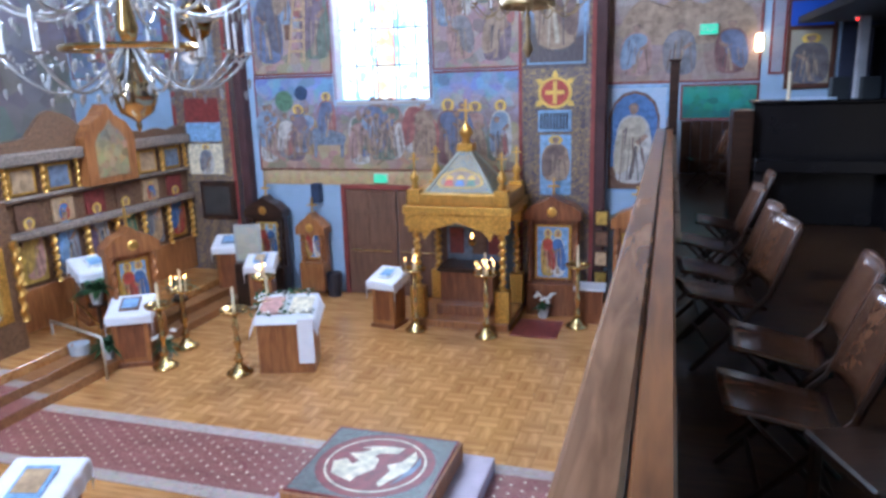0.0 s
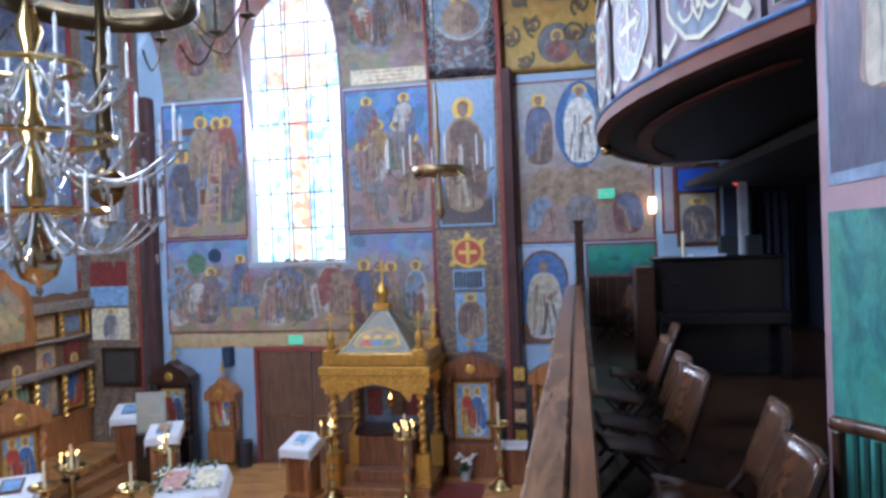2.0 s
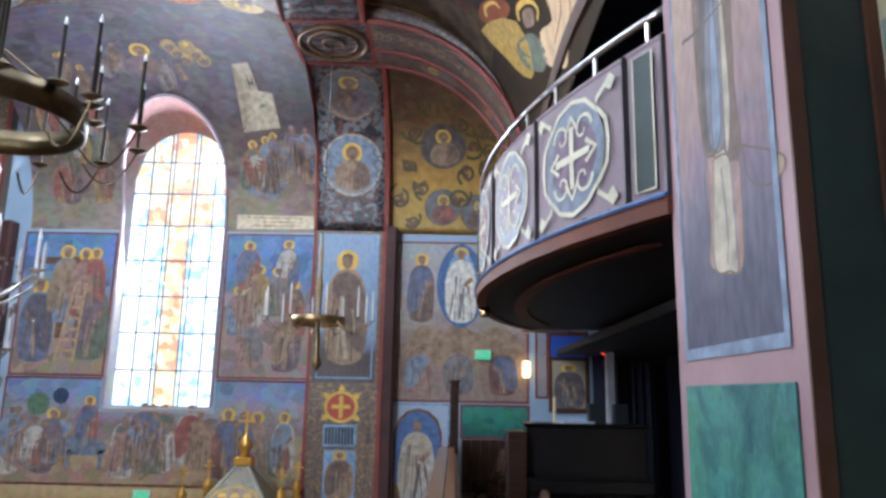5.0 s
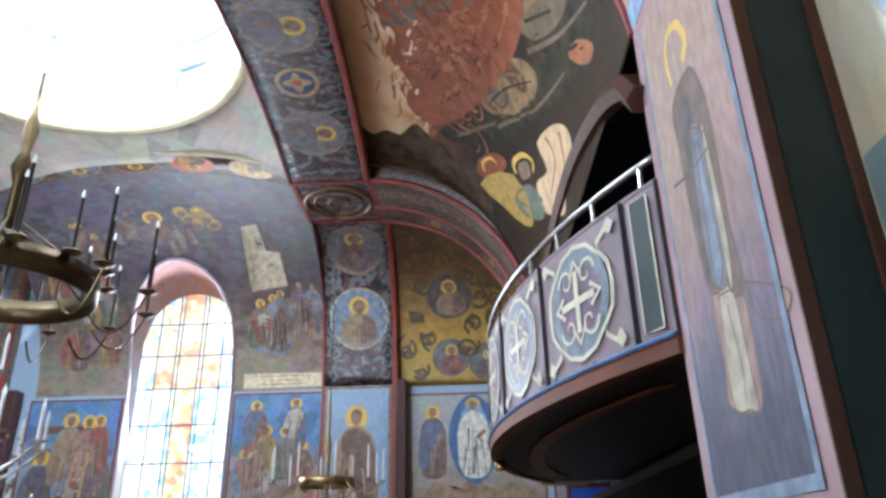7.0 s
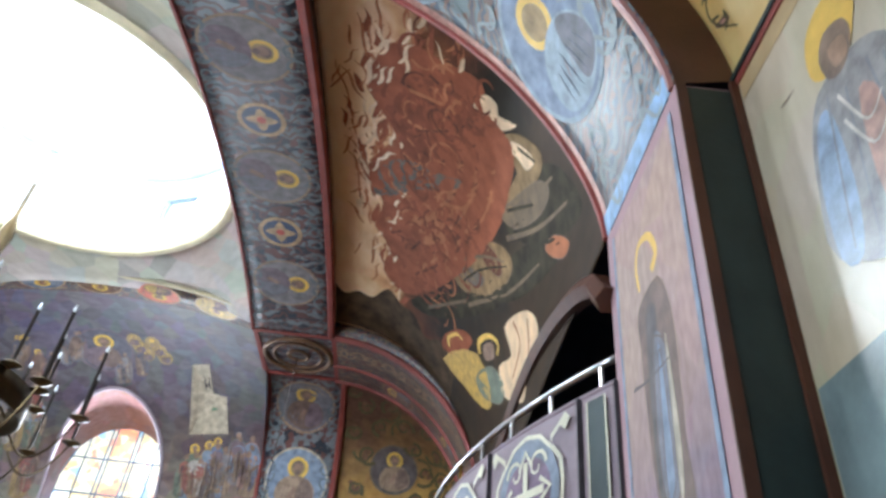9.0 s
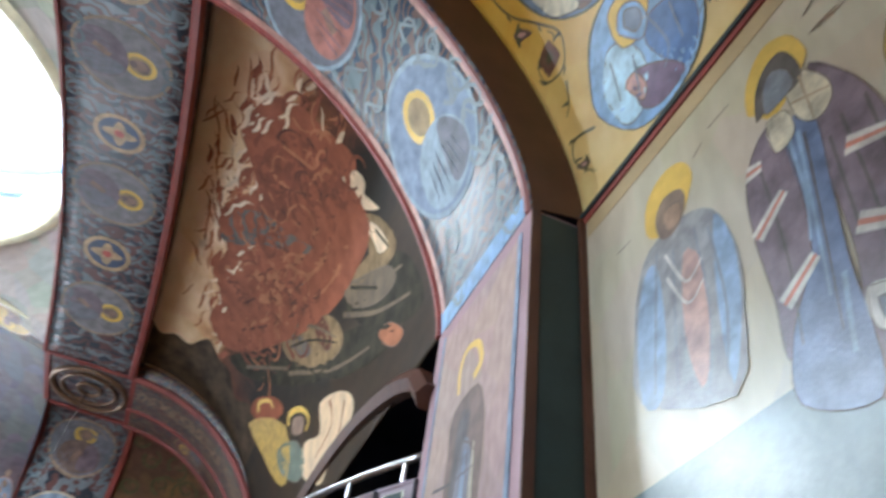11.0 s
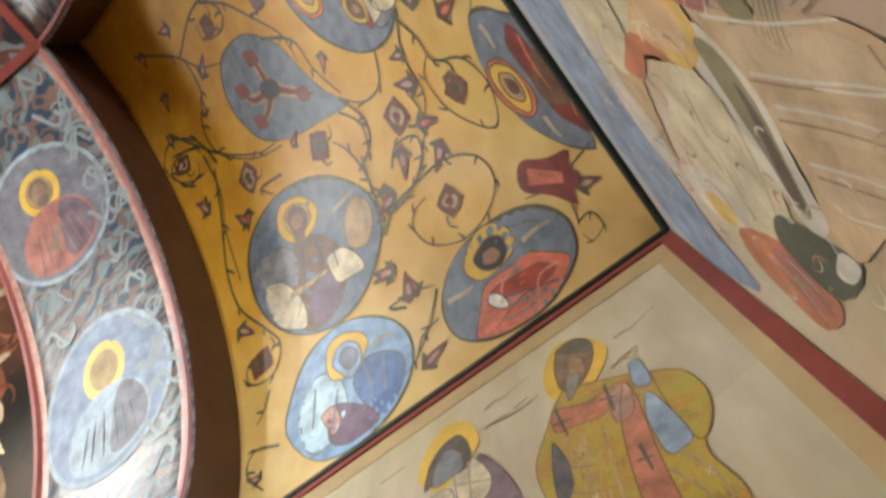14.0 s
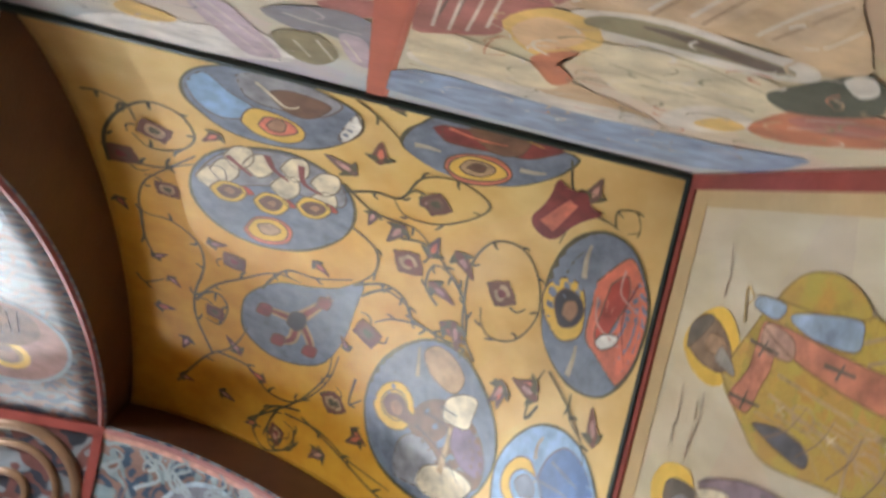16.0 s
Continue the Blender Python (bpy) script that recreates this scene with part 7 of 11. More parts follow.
sk.fill(MF["flame_orange"], 1.1, [(-0.89, 0.39), (-0.24, 0.11), (0.53, -0.51), (0.88, -0.91), (0.43, -0.87), (-0.49, -0.41), (-1.11, 0.11)])
sk.fill(MF["flame_rust"], 1.3, [(-0.48, 0.09), (-0.03, -0.17), (0.2, -0.49), (-0.24, -0.36), (-0.6, -0.06)])
sk.fill(SMOKE, 1.5, [(-0.72, 1.06), (-0.19, 0.93), (0.12, 0.56), (0.26, 0.04), (0.51, -0.44), (0.07, -0.09), (-0.27, 0.36), (-0.63, 0.74)])
sk.fill(SMOKE, 1.8, [(-0.12, 0.55), (0.11, 0.21), (0.34, -0.26), (-0.07, 0.1)])
sk.line(MF["flame_umber"], 0.05, [(0.89, 0.8), (0.71, 0.42), (1.1, -0.17)], 2)
sk.line(MF["flame_umber"], 0.05, [(1.33, 0.62), (1.27, 0.08), (1.52, -0.36)], 2)
sk.line(MF["flame_umber"], 0.05, [(-1.49, 0.15), (-0.72, -0.25), (0.18, -0.72), (0.94, -0.82)], 2)
sk.line(MF["flame_umber"], 0.05, [(-2.02, 0.4), (-1.24, -0.16), (-0.28, -0.62)], 2)
sk.line(MF["flame_umber"], 0.05, [(-0.15, 0.3), (0.2, -0.3), (0.87, -0.71)], 2)
sk.line(MF["flame_umber"], 0.05, [(1.63, 0.23), (1.48, -0.26), (1.37, -0.67)], 2)
sk.line(MF["flame_umber"], 0.05, [(-1.52, 0.99), (-1.13, 0.5), (-0.55, 0.19)], 2)
sk.line(MF["flame_umber"], 0.05, [(-1.83, 0.63), (-1.14, 0.23), (-0.52, -0.08)], 2)
sk.line(MF["flame_umber"], 0.05, [(-0.4, -0.33), (0.11, -0.39), (0.14, -0.19)], 2)
sk.line(MF["flame_orange"], 0.06, [(0.82, 0.67), (0.8, 0.25), (1.06, -0.06)], 2.2)
sk.line(MF["flame_orange"], 0.06, [(-0.89, 0.11), (-0.28, -0.22), (0.44, -0.62)], 2.2)
sk.line(MF["flame_orange"], 0.06, [(-1.76, 0.28), (-0.93, -0.26), (-0.09, -0.61)], 2.2)
sk.line(MF["flame_orange"], 0.06, [(-1.22, 0.91), (-0.72, 0.48), (-0.33, 0.06)], 2.2)
sk.line(MF["flame_orange"], 0.06, [(1.27, 0.5), (1.35, 0.01)], 2.2)
sk.done("blaze", m)
sk = Sketch(bfl, 0.655, 0.207)
sk.fill(CLD, 0.7, [(-0.39, 0.09), (0.23, -0.11), (0.69, -0.43), (0.95, -0.93), (0.91, -1.17), (0.31, -0.91), (-0.47, -0.35), (-0.77, 0.09)])
sk.fill(CLD, 0.6, [(-2.3, 0.33), (-1.18, -0.02), (-0.21, -0.52), (0.45, -1.05), (-0.14, -0.92), (-1.32, -0.4)])
sk.fill(CLD, 0.65, [(-3.96, 1.93), (-3.21, 1.22), (-2.29, 0.39), (-1.83, -0.11), (-3.15, 0.69), (-3.95, 1.49)])
sk.fill(CLP, 1.2, [(0.21, 0.43), (0.47, 0.16), (0.62, -0.25), (0.37, -0.3), (-0.16, -0.07), (-0.72, 0.22), (-0.56, 0.24), (0.02, 0.05), (0.25, 0.13)])
sk.fill(CLR, 1.4, [(-0.71, 0.25), (-0.15, -0.02), (0.36, -0.32), (0.45, -0.54), (0.04, -0.46), (-0.58, -0.08)])
sk.fill(CLP, 1.5, [(-2.59, 1.06), (-2.03, 0.88), (-1.5, 0.53), (-1.07, 0.11), (-1.01, -0.19), (-1.5, -0.1), (-2.3, 0.36), (-2.68, 0.8)])
sk.fill(MF["flame_umber"], 2, [(-1.64, 0.53), (-1.39, 0.39), (-1.29, 0.06), (-1.49, 0.02), (-1.68, 0.31)])
sk.fill(SMOKE, 2, [(-2.5, 0.91), (-2.15, 0.7), (-1.94, 0.34), (-2.26, 0.48)])
sk.fill(MF["flame_pale"], 1.8, [(0.22, 0.94), (0.47, 0.78), (0.5, 0.58), (0.38, 0.5), (0.53, 0.22), (0.28, 0.43), (0.15, 0.7)])
sk.fill(MF["flame_pale"], 1.6, [(0.11, 0.45), (0.35, 0.18), (0.46, -0.16), (0.24, -0.08), (0.21, 0.13)])
sk.fill(MF["flame_orange"], 2, [(-0.06, -0.72), (0.24, -0.82), (0.54, -1.12), (0.36, -1.13), (0.1, -0.94)])
sk.line(CLR, 0.06, [(-0.67, 0.16), (0.18, -0.32), (0.62, -0.52)], 2.3)
sk.line(CLR, 0.06, [(-2.78, 0.61), (-1.5, -0.19), (-0.31, -0.7)], 2.3)
sk.line(CLR, 0.06, [(-0.86, 0.03), (-0.08, -0.49), (0.72, -0.88)], 2.3)
sk.line(CLR, 0.06, [(-3.79, 1.53), (-2.76, 0.67)], 2.3)
sk.line(CLR, 0.06, [(-2.21, 0.89), (-1.7, 0.49), (-1.18, -0.02)], 2.3)
sk.line(CLD, 0.04, [(-2.49, 0.78), (-1.9, 0.45), (-1.18, -0.08)], 2.6)
sk.line(CLD, 0.04, [(-0.53, 0.12), (0.05, -0.32)], 2.6)
sk.line(CLD, 0.04, [(0.32, 0.14), (0.46, -0.19)], 2.6)
sk.done("cloud", m)
sk = Sketch(bfl, 0.803, 0.563)
sk.fill(MF["flame_red"], 1, [(-1.66, 1.63), (-1.08, 1.24), (-0.95, 0.93), (-1.6, 1.16), (-1.98, 1.6)])
sk.fill(P_["ochre"], 0.9, [(-2.19, 1.57), (-0.96, 0.74), (-1.08, 0.03), (-1.82, 0.52)])
sk.fill(MF["flame_pale"], 1.2, [(0.4, 0.29), (1.16, 0.03), (1.57, -0.29), (1.46, -0.53), (0.89, -0.59), (0.62, -0.71), (-0.35, -0.19), (-0.25, 0.14), (0.37, -0.06)])
sk.fill(Q_["green"], 1.6, [(-1.38, 0.64), (-0.6, 0.34), (-0.24, -0.13), (-0.59, -0.18), (-1.37, 0.31)])
sk.line(HALO, 0.1, [(-0.86, 0.68), (-0.72, 0.77), (-0.29, 0.59), (-0.04, 0.33), (-0.2, 0.27)], 2)
sk.line(HALO, 0.08, [(-1.76, 1.47), (-1.61, 1.52), (-1.31, 1.34), (-1.25, 1.18)], 2)
sk.fill(Q_["flesh"], 1.8, [(-0.61, 0.65), (-0.25, 0.46), (-0.36, 0.32), (-0.74, 0.51)])
sk.line(MF["flame_red"], 0.05, [(0.76, 0.14), (0.82, -0.17), (0.25, -0.27)], 2.2)
sk.line(MF["flame_red"], 0.05, [(1.27, -0.13), (1.06, -0.43), (0.41, -0.49)], 2.2)
sk.done("angel", m)
FLICKS = [(0.07, 0.23), (0.14, 0.26), (0.17, 0.16), (0.21, 0.17), (0.1, 0.14), (0.1, 0.34), (0.08, 0.41), (0.06, 0.47), (0.1, 0.51), (0.18, 0.51), (0.07, 0.57), (0.09, 0.64), (0.18, 0.61), (0.11, 0.72), (0.18, 0.71), (0.19, 0.79), (0.03, 0.39), (0.05, 0.3), (0.08, 0.2), (0.23, 0.12), (0.32, 0.12), (0.16, 0.37)]
# Brown sheet with a wavy edge, standing in for shade at the far end.
def f_far_shade(u, v):
    w = 0.86 + 0.025 * math.sin(11 * u) + 0.012 * math.sin(29 * u)
    p, _, _, n = bfl.spot(0.005 + 0.56 * u, w + (0.995 - w) * v)
    return p + n * 0.0031


part("dark_cloud", sheet(bmesh.new(), f_far_shade, 40, 8), mat("far_shade_brown", (0.075, 0.05, 0.03), 0.7, 0, 0.6, 5, 0.1, 40, 0.15), m, "dark brown sheet carrying the shade at the vault's far end", True)
for key, du, count, l0, l1, w, off in (("flame_red", 0.06, 2, 0.25, 0.5, 0.06, 0.0036), ("flame_orange", 0.05, 2, 0.3, 0.6, 0.03, 0.0039), ("flame_orange", -0.02, 1, 0.2, 0.45, 0.02, 0.0042), ("flame_pale", 0.045, 2, 0.2, 0.42, 0.04, 0.0054)):
    bm = bmesh.new()
    for k, (u, v) in enumerate(FLICKS * count):
        uu, vv = u + du + rnd.uniform(-0.03, 0.04), min(0.93, v + rnd.uniform(-0.02, 0.06))
        tongue(bm, bfl.place(uu, vv, (0, -1, 0)), rnd.uniform(l0, l1), w * rnd.uniform(0.6, 1.3), rnd.uniform(0.1, 0.5) * rnd.choice((-1, 1, 1)), rnd.uniform(-0.6, 0.4), off + 0.000004 * k)
    tagged(part("flame", bm, MF[key], m), "", "", "", "stuff")
for key, n, u0, u1, w, off in (("flame_umber", 44, 0.28, 0.54, 0.04, 0.0056), ("flame_orange", 50, 0.26, 0.52, 0.045, 0.006), ("flame_rust", 40, 0.26, 0.54, 0.06, 0.0064)):
    bm = bmesh.new()
    for k in range(n):
        at = bfl.place(rnd.uniform(u0, u1), 0.1 + 0.66 * ((k * 0.618 + u0) % 1), (0, -1, 0))
        ribbon(bm, at, turnpts(curl(rnd.uniform(0.22, 0.5), rnd.uniform(0.15, 0.4), rnd.uniform(0, 6.28), rnd.choice((-1, 1)), 14), 0), w * rnd.uniform(0.5, 1.3), off + 0.000004 * k)
    tagged(part("swirl", bm, MF[key], m), "", "", "", "stuff")
be = Brush(f_arche, (-1, 6, 4))
m = thing("mural_scrollarch", label="painted red medallions on a scrolled quarter arch", category="mural")
medallion(be, 0.8, 0.3, 0.3, 0.3, "dred", "brown", "slate", m, rim="tan")
medallion(be, 0.8, 0.6, 0.26, 0.26, "dred", "brown", "slate", m, rim="tan")
bm = bmesh.new()
for k in range(22):
    ribbon(bm, be.place(0.3, 0.03 + 0.043 * k), curl(0.16, 1.1, k * 0.9, 1 if k % 2 else -1, 14), 0.045)
tagged(part("scroll", bm, Q_["tan"], m), "", "", "", "stuff")

# ---------- saints on the wall behind the gallery ----------
class SideBrush(Brush):
    lay, rim = (0.001, 0.0003), 0.0035

    def __init__(self, x):
        self.x = x

    def place(self, y, z, up=None):
        return lambda a, b, off: Vector((self.x - off, y - a, z + b))


wbw = SideBrush(1.388)
MUTED[0] = False
m = thing("mural_saints", label="three tall painted church saints with gold halos on cream", category="mural")
GB = mural("brocade", [(0.38, 0.25, 0.05), (0.5, 0.34, 0.07), (0.42, 0.3, 0.08)], 5, 7, 0.35, 16, 2, 0.32, 0.7)
V_ = {k: mat("oil_" + k, [0.75 * a + 0.25 * b for a, b in zip(c, (0.4, 0.36, 0.28))], 0.3, 0, 0.45, 12, 0.1, 60, 0.8) for k, c in PAL.items()}
V_["brocade"] = GB


part("ground_band", boxes(((1.3872, -0.25, 4.2), (1.3885, 2.16, 5.53))), mat("painted_ground", (0.2, 0.27, 0.27), 0.3, 0, 0.35, 3, 0.1, 40, 0.8), m, "blue green painted ground under the figures")
part("margin", boxes(((1.3868, -0.3, 7.05), (1.3885, 2.16, 7.172)), ((1.3868, -0.3, 4.2), (1.3885, -0.23, 7.049))), mat("margin_tan", (0.5, 0.37, 0.2), 0.35, 0, 0.15, 4, 0.1), m)
sk = Sketch(wbw, 0.341, 6.079)
sk.fill(HALO, 0.5, [(-0.06, 0.76), (0.02, 0.88), (0.12, 0.84), (0.2, 0.7), (0.19, 0.59), (0.1, 0.49), (-0.01, 0.49), (-0.08, 0.6)])
sk.fill(V_["brocade"], 1.5, [(-0.02, 0.56), (-0.14, 0.38), (-0.21, 0.21), (-0.17, -0.09), (-0.17, -0.26), (-0.19, -0.52), (-0.21, -0.61), (-0.03, -0.62), (0.17, -0.58), (0.32, -0.35), (0.3, -0.14), (0.33, 0), (0.31, -0.01), (0.34, 0.19), (0.29, 0.35), (0.15, 0.46)])
sk.fill(V_["brocade"], 1.9, [(0.29, 0.35), (0.38, 0.25), (0.4, 0.1), (0.36, -0.02), (0.3, -0.07), (0.28, 0.06), (0.28, 0.23)])
sk.fill(V_["brown"], 3, [(-0.02, 0.71), (0.02, 0.83), (0.1, 0.85), (0.16, 0.76), (0.14, 0.63), (0.05, 0.52), (-0.02, 0.57)])
sk.fill(V_["flesh"], 3.4, [(0.04, 0.71), (0.1, 0.69), (0.09, 0.58), (0.03, 0.57)])
sk.fill(V_["dark"], 3.2, [(0.01, 0.84), (0.1, 0.85), (0.16, 0.75), (0.15, 0.69), (0.06, 0.77)])
sk.fill(V_["grey"], 3.6, [(0.01, 0.62), (0.07, 0.6), (0.03, 0.51), (-0.01, 0.48)])
sk.fill(V_["coral"], 2.6, [(-0.08, 0.49), (0.04, 0.41), (0.2, 0.39), (0.18, 0.32), (0.08, 0.29), (-0, 0.32), (-0.1, 0.36)])
sk.fill(V_["pink"], 2.8, [(0.12, 0.37), (0.2, 0.37), (0.18, 0.22), (0.11, 0.21)])
sk.fill(V_["coral"], 2.7, [(0.19, 0.39), (0.21, 0.31), (0.18, -0.01), (0.17, -0.22), (0.16, -0.4), (0.15, -0.44), (0.06, -0.42), (0.07, -0.3), (0.08, -0.08), (0.12, 0.19)])
sk.fill(V_["lblue"], 3.4, [(0.23, 0.25), (0.26, 0.23), (0.29, -0.02), (0.25, -0.06), (0.2, -0.04), (0.2, 0.14)])
sk.fill(V_["lblue"], 3.3, [(0.24, 0.46), (0.28, 0.45), (0.28, 0.31), (0.25, 0.29), (0.22, 0.34)])
sk.fill(V_["navy"], 2.4, [(-0.12, 0.32), (-0.09, 0.18), (-0.11, 0.04), (-0.16, 0.04), (-0.15, 0.19)])
sk.line(V_["dark"], 0.014, [(-0.07, 0.48), (-0.06, 0.3)], 4)
sk.line(V_["dark"], 0.012, [(-0.1, 0.4), (-0.03, 0.38)], 4.2)
sk.line(V_["dark"], 0.014, [(0.14, 0.06), (0.14, -0.07)], 4)
sk.line(V_["dark"], 0.012, [(0.11, -0), (0.16, -0.02)], 4.2)
sk.line(V_["dark"], 0.014, [(0.13, 0.44), (0.12, 0.27)], 4)
sk.line(V_["dark"], 0.012, [(0.09, 0.37), (0.15, 0.34)], 4.2)
sk.line(V_["red"], 0.008, [(0.08, -0.31), (0.14, -0.32), (0.19, -0.32)], 4)
sk.line(V_["red"], 0.008, [(0.08, -0.34), (0.13, -0.34), (0.18, -0.34)], 4)
sk.line(V_["red"], 0.008, [(0.07, -0.36), (0.12, -0.36), (0.17, -0.37)], 4)
sk.line(V_["red"], 0.008, [(0.07, -0.39), (0.11, -0.39), (0.16, -0.39)], 4)
sk.line(V_["red"], 0.008, [(0.06, -0.42), (0.1, -0.41), (0.15, -0.42)], 4)
sk.line(V_["tan"], 0.012, [(0.06, 0.25), (0.03, -0.08), (0.01, -0.36), (-0.04, -0.56)], 3)
sk.line(V_["tan"], 0.012, [(-0.01, 0.27), (-0.06, -0.11), (-0.09, -0.41), (-0.12, -0.58)], 3)
sk.line(V_["tan"], 0.012, [(-0.17, -0.12), (-0, -0.16), (0.06, -0.48)], 3)
sk.line(V_["tan"], 0.012, [(-0.14, -0.37), (0.04, -0.38), (0.2, -0.47)], 3)
sk.line(V_["tan"], 0.012, [(0.18, -0.1), (0.23, -0.23), (0.26, -0.4)], 3)
sk.line(V_["tan"], 0.012, [(0.17, -0.32), (0.27, -0.32), (0.33, -0.28)], 3)
sk.line(V_["tan"], 0.012, [(0.17, -0.41), (0.21, -0.52)], 3)
sk.line(V_["tan"], 0.012, [(0.23, -0.06), (0.28, -0.19), (0.29, -0.31)], 3)
sk.line(V_["tan"], 0.009, [(-0.06, 0.12), (-0.01, 0.14), (0, 0.06), (-0.05, 0.04), (-0.06, 0.12)], 3.1)
sk.line(V_["tan"], 0.009, [(-0.09, -0.16), (-0.05, -0.14), (-0.03, -0.21), (-0.08, -0.23), (-0.09, -0.16)], 3.1)
sk.line(V_["tan"], 0.009, [(-0.08, -0.29), (-0.04, -0.27), (-0.03, -0.33), (-0.07, -0.35), (-0.08, -0.29)], 3.1)
sk.line(V_["tan"], 0.009, [(-0.15, -0.41), (-0.11, -0.39), (-0.1, -0.44), (-0.14, -0.46), (-0.15, -0.41)], 3.1)
sk.line(V_["tan"], 0.009, [(-0.06, -0.43), (-0.02, -0.41), (-0.01, -0.46), (-0.05, -0.48), (-0.06, -0.43)], 3.1)
sk.line(V_["tan"], 0.009, [(0.22, -0.31), (0.25, -0.3), (0.26, -0.35), (0.22, -0.37), (0.22, -0.31)], 3.1)
sk.line(V_["tan"], 0.009, [(0.18, -0.42), (0.22, -0.4), (0.22, -0.45), (0.19, -0.47), (0.18, -0.42)], 3.1)
sk.line(V_["tan"], 0.009, [(0.01, -0.52), (0.05, -0.5), (0.05, -0.55), (0.02, -0.56), (0.01, -0.52)], 3.1)
sk.fill(V_["dark"], 3.3, [(-0.13, -0.51), (-0.12, -0.51), (-0.12, -0.52), (-0.13, -0.53)])
sk.fill(V_["dark"], 3.3, [(-0.07, -0.52), (-0.06, -0.51), (-0.06, -0.53), (-0.07, -0.53)])
sk.fill(V_["dark"], 3.3, [(-0.02, -0.53), (-0.01, -0.52), (-0, -0.54), (-0.01, -0.54)])
sk.fill(V_["dark"], 3.3, [(0.04, -0.52), (0.05, -0.52), (0.05, -0.53), (0.05, -0.54)])
sk.fill(V_["dark"], 3.3, [(0.1, -0.53), (0.11, -0.52), (0.11, -0.54), (0.1, -0.54)])
sk.fill(V_["dark"], 3.3, [(0.16, -0.52), (0.17, -0.51), (0.17, -0.52), (0.16, -0.53)])
sk.fill(V_["dark"], 3.3, [(-0.12, -0.57), (-0.11, -0.56), (-0.11, -0.58), (-0.12, -0.58)])
sk.fill(V_["dark"], 3.3, [(-0.05, -0.57), (-0.04, -0.57), (-0.04, -0.58), (-0.05, -0.58)])
sk.fill(V_["dark"], 3.3, [(0.02, -0.57), (0.03, -0.57), (0.03, -0.58), (0.03, -0.58)])
sk.fill(V_["dark"], 3.3, [(0.09, -0.57), (0.1, -0.56), (0.1, -0.58), (0.1, -0.58)])
sk.fill(V_["dark"], 3.3, [(0.16, -0.57), (0.17, -0.57), (0.17, -0.58), (0.16, -0.58)])
sk.line(V_["tan"], 0.007, [(-0.08, 0.32), (-0.09, 0.09), (-0.16, -0.04)], 3.2)
sk.line(V_["brown"], 0.006, [(-0.14, 0.24), (-0.08, 0.14), (0.01, 0.08)], 3.25)
sk.line(V_["tan"], 0.007, [(-0.06, 0.22), (-0.07, 0), (-0.14, -0.14)], 3.2)
sk.line(V_["brown"], 0.006, [(-0.14, 0.08), (-0.07, 0), (0.01, -0.04)], 3.25)
sk.line(V_["tan"], 0.007, [(-0.04, 0.13), (-0.05, -0.09), (-0.12, -0.22)], 3.2)
sk.line(V_["brown"], 0.006, [(-0.15, -0.06), (-0.07, -0.13), (0, -0.15)], 3.25)
sk.line(V_["tan"], 0.007, [(-0.02, 0.05), (-0.03, -0.17), (-0.09, -0.3)], 3.2)
sk.line(V_["brown"], 0.006, [(-0.15, -0.19), (-0.07, -0.24), (0, -0.25)], 3.25)
sk.line(V_["tan"], 0.007, [(-0, -0.03), (-0.02, -0.24), (-0.07, -0.37)], 3.2)
sk.line(V_["brown"], 0.006, [(-0.15, -0.3), (-0.07, -0.34), (0, -0.35)], 3.25)
sk.line(V_["tan"], 0.007, [(0.01, -0.1), (-0, -0.31), (-0.06, -0.43)], 3.2)
sk.line(V_["brown"], 0.006, [(-0.15, -0.41), (-0.07, -0.44), (-0, -0.43)], 3.25)
sk.line(V_["cream"], 0.006, [(-0.05, 0.21), (-0.02, 0.18)], 3.5)
sk.line(V_["cream"], 0.006, [(-0.03, 0.22), (-0.05, 0.17)], 3.5)
sk.line(V_["cream"], 0.006, [(-0.06, -0.03), (-0.03, -0.06)], 3.5)
sk.line(V_["cream"], 0.006, [(-0.04, -0.02), (-0.05, -0.06)], 3.5)
sk.line(V_["cream"], 0.006, [(-0.12, -0.26), (-0.09, -0.28)], 3.5)
sk.line(V_["cream"], 0.006, [(-0.1, -0.25), (-0.11, -0.29)], 3.5)
sk.line(V_["cream"], 0.006, [(-0.01, -0.23), (0.01, -0.25)], 3.5)
sk.line(V_["cream"], 0.006, [(0.01, -0.22), (-0.01, -0.26)], 3.5)
sk.line(V_["cream"], 0.006, [(-0.06, -0.39), (-0.04, -0.41)], 3.5)
sk.line(V_["cream"], 0.006, [(-0.05, -0.38), (-0.06, -0.41)], 3.5)
sk.line(V_["cream"], 0.006, [(-0.1, -0.46), (-0.08, -0.47)], 3.5)
sk.line(V_["cream"], 0.006, [(-0.09, -0.45), (-0.1, -0.48)], 3.5)
sk.line(V_["cream"], 0.006, [(0.02, -0.45), (0.04, -0.47)], 3.5)
sk.line(V_["cream"], 0.006, [(0.04, -0.44), (0.03, -0.47)], 3.5)
sk.line(V_["cream"], 0.006, [(0.08, -0.46), (0.1, -0.47)], 3.5)
sk.line(V_["cream"], 0.006, [(0.1, -0.45), (0.08, -0.48)], 3.5)
sk.line(V_["cream"], 0.006, [(0.19, -0.34), (0.21, -0.35)], 3.5)
sk.line(V_["cream"], 0.006, [(0.21, -0.33), (0.2, -0.36)], 3.5)
sk.line(V_["cream"], 0.006, [(0.23, -0.39), (0.24, -0.41)], 3.5)
sk.line(V_["cream"], 0.006, [(0.24, -0.38), (0.23, -0.41)], 3.5)
sk.line(V_["cream"], 0.006, [(0.26, -0.18), (0.28, -0.21)], 3.5)
sk.line(V_["cream"], 0.006, [(0.28, -0.18), (0.26, -0.21)], 3.5)
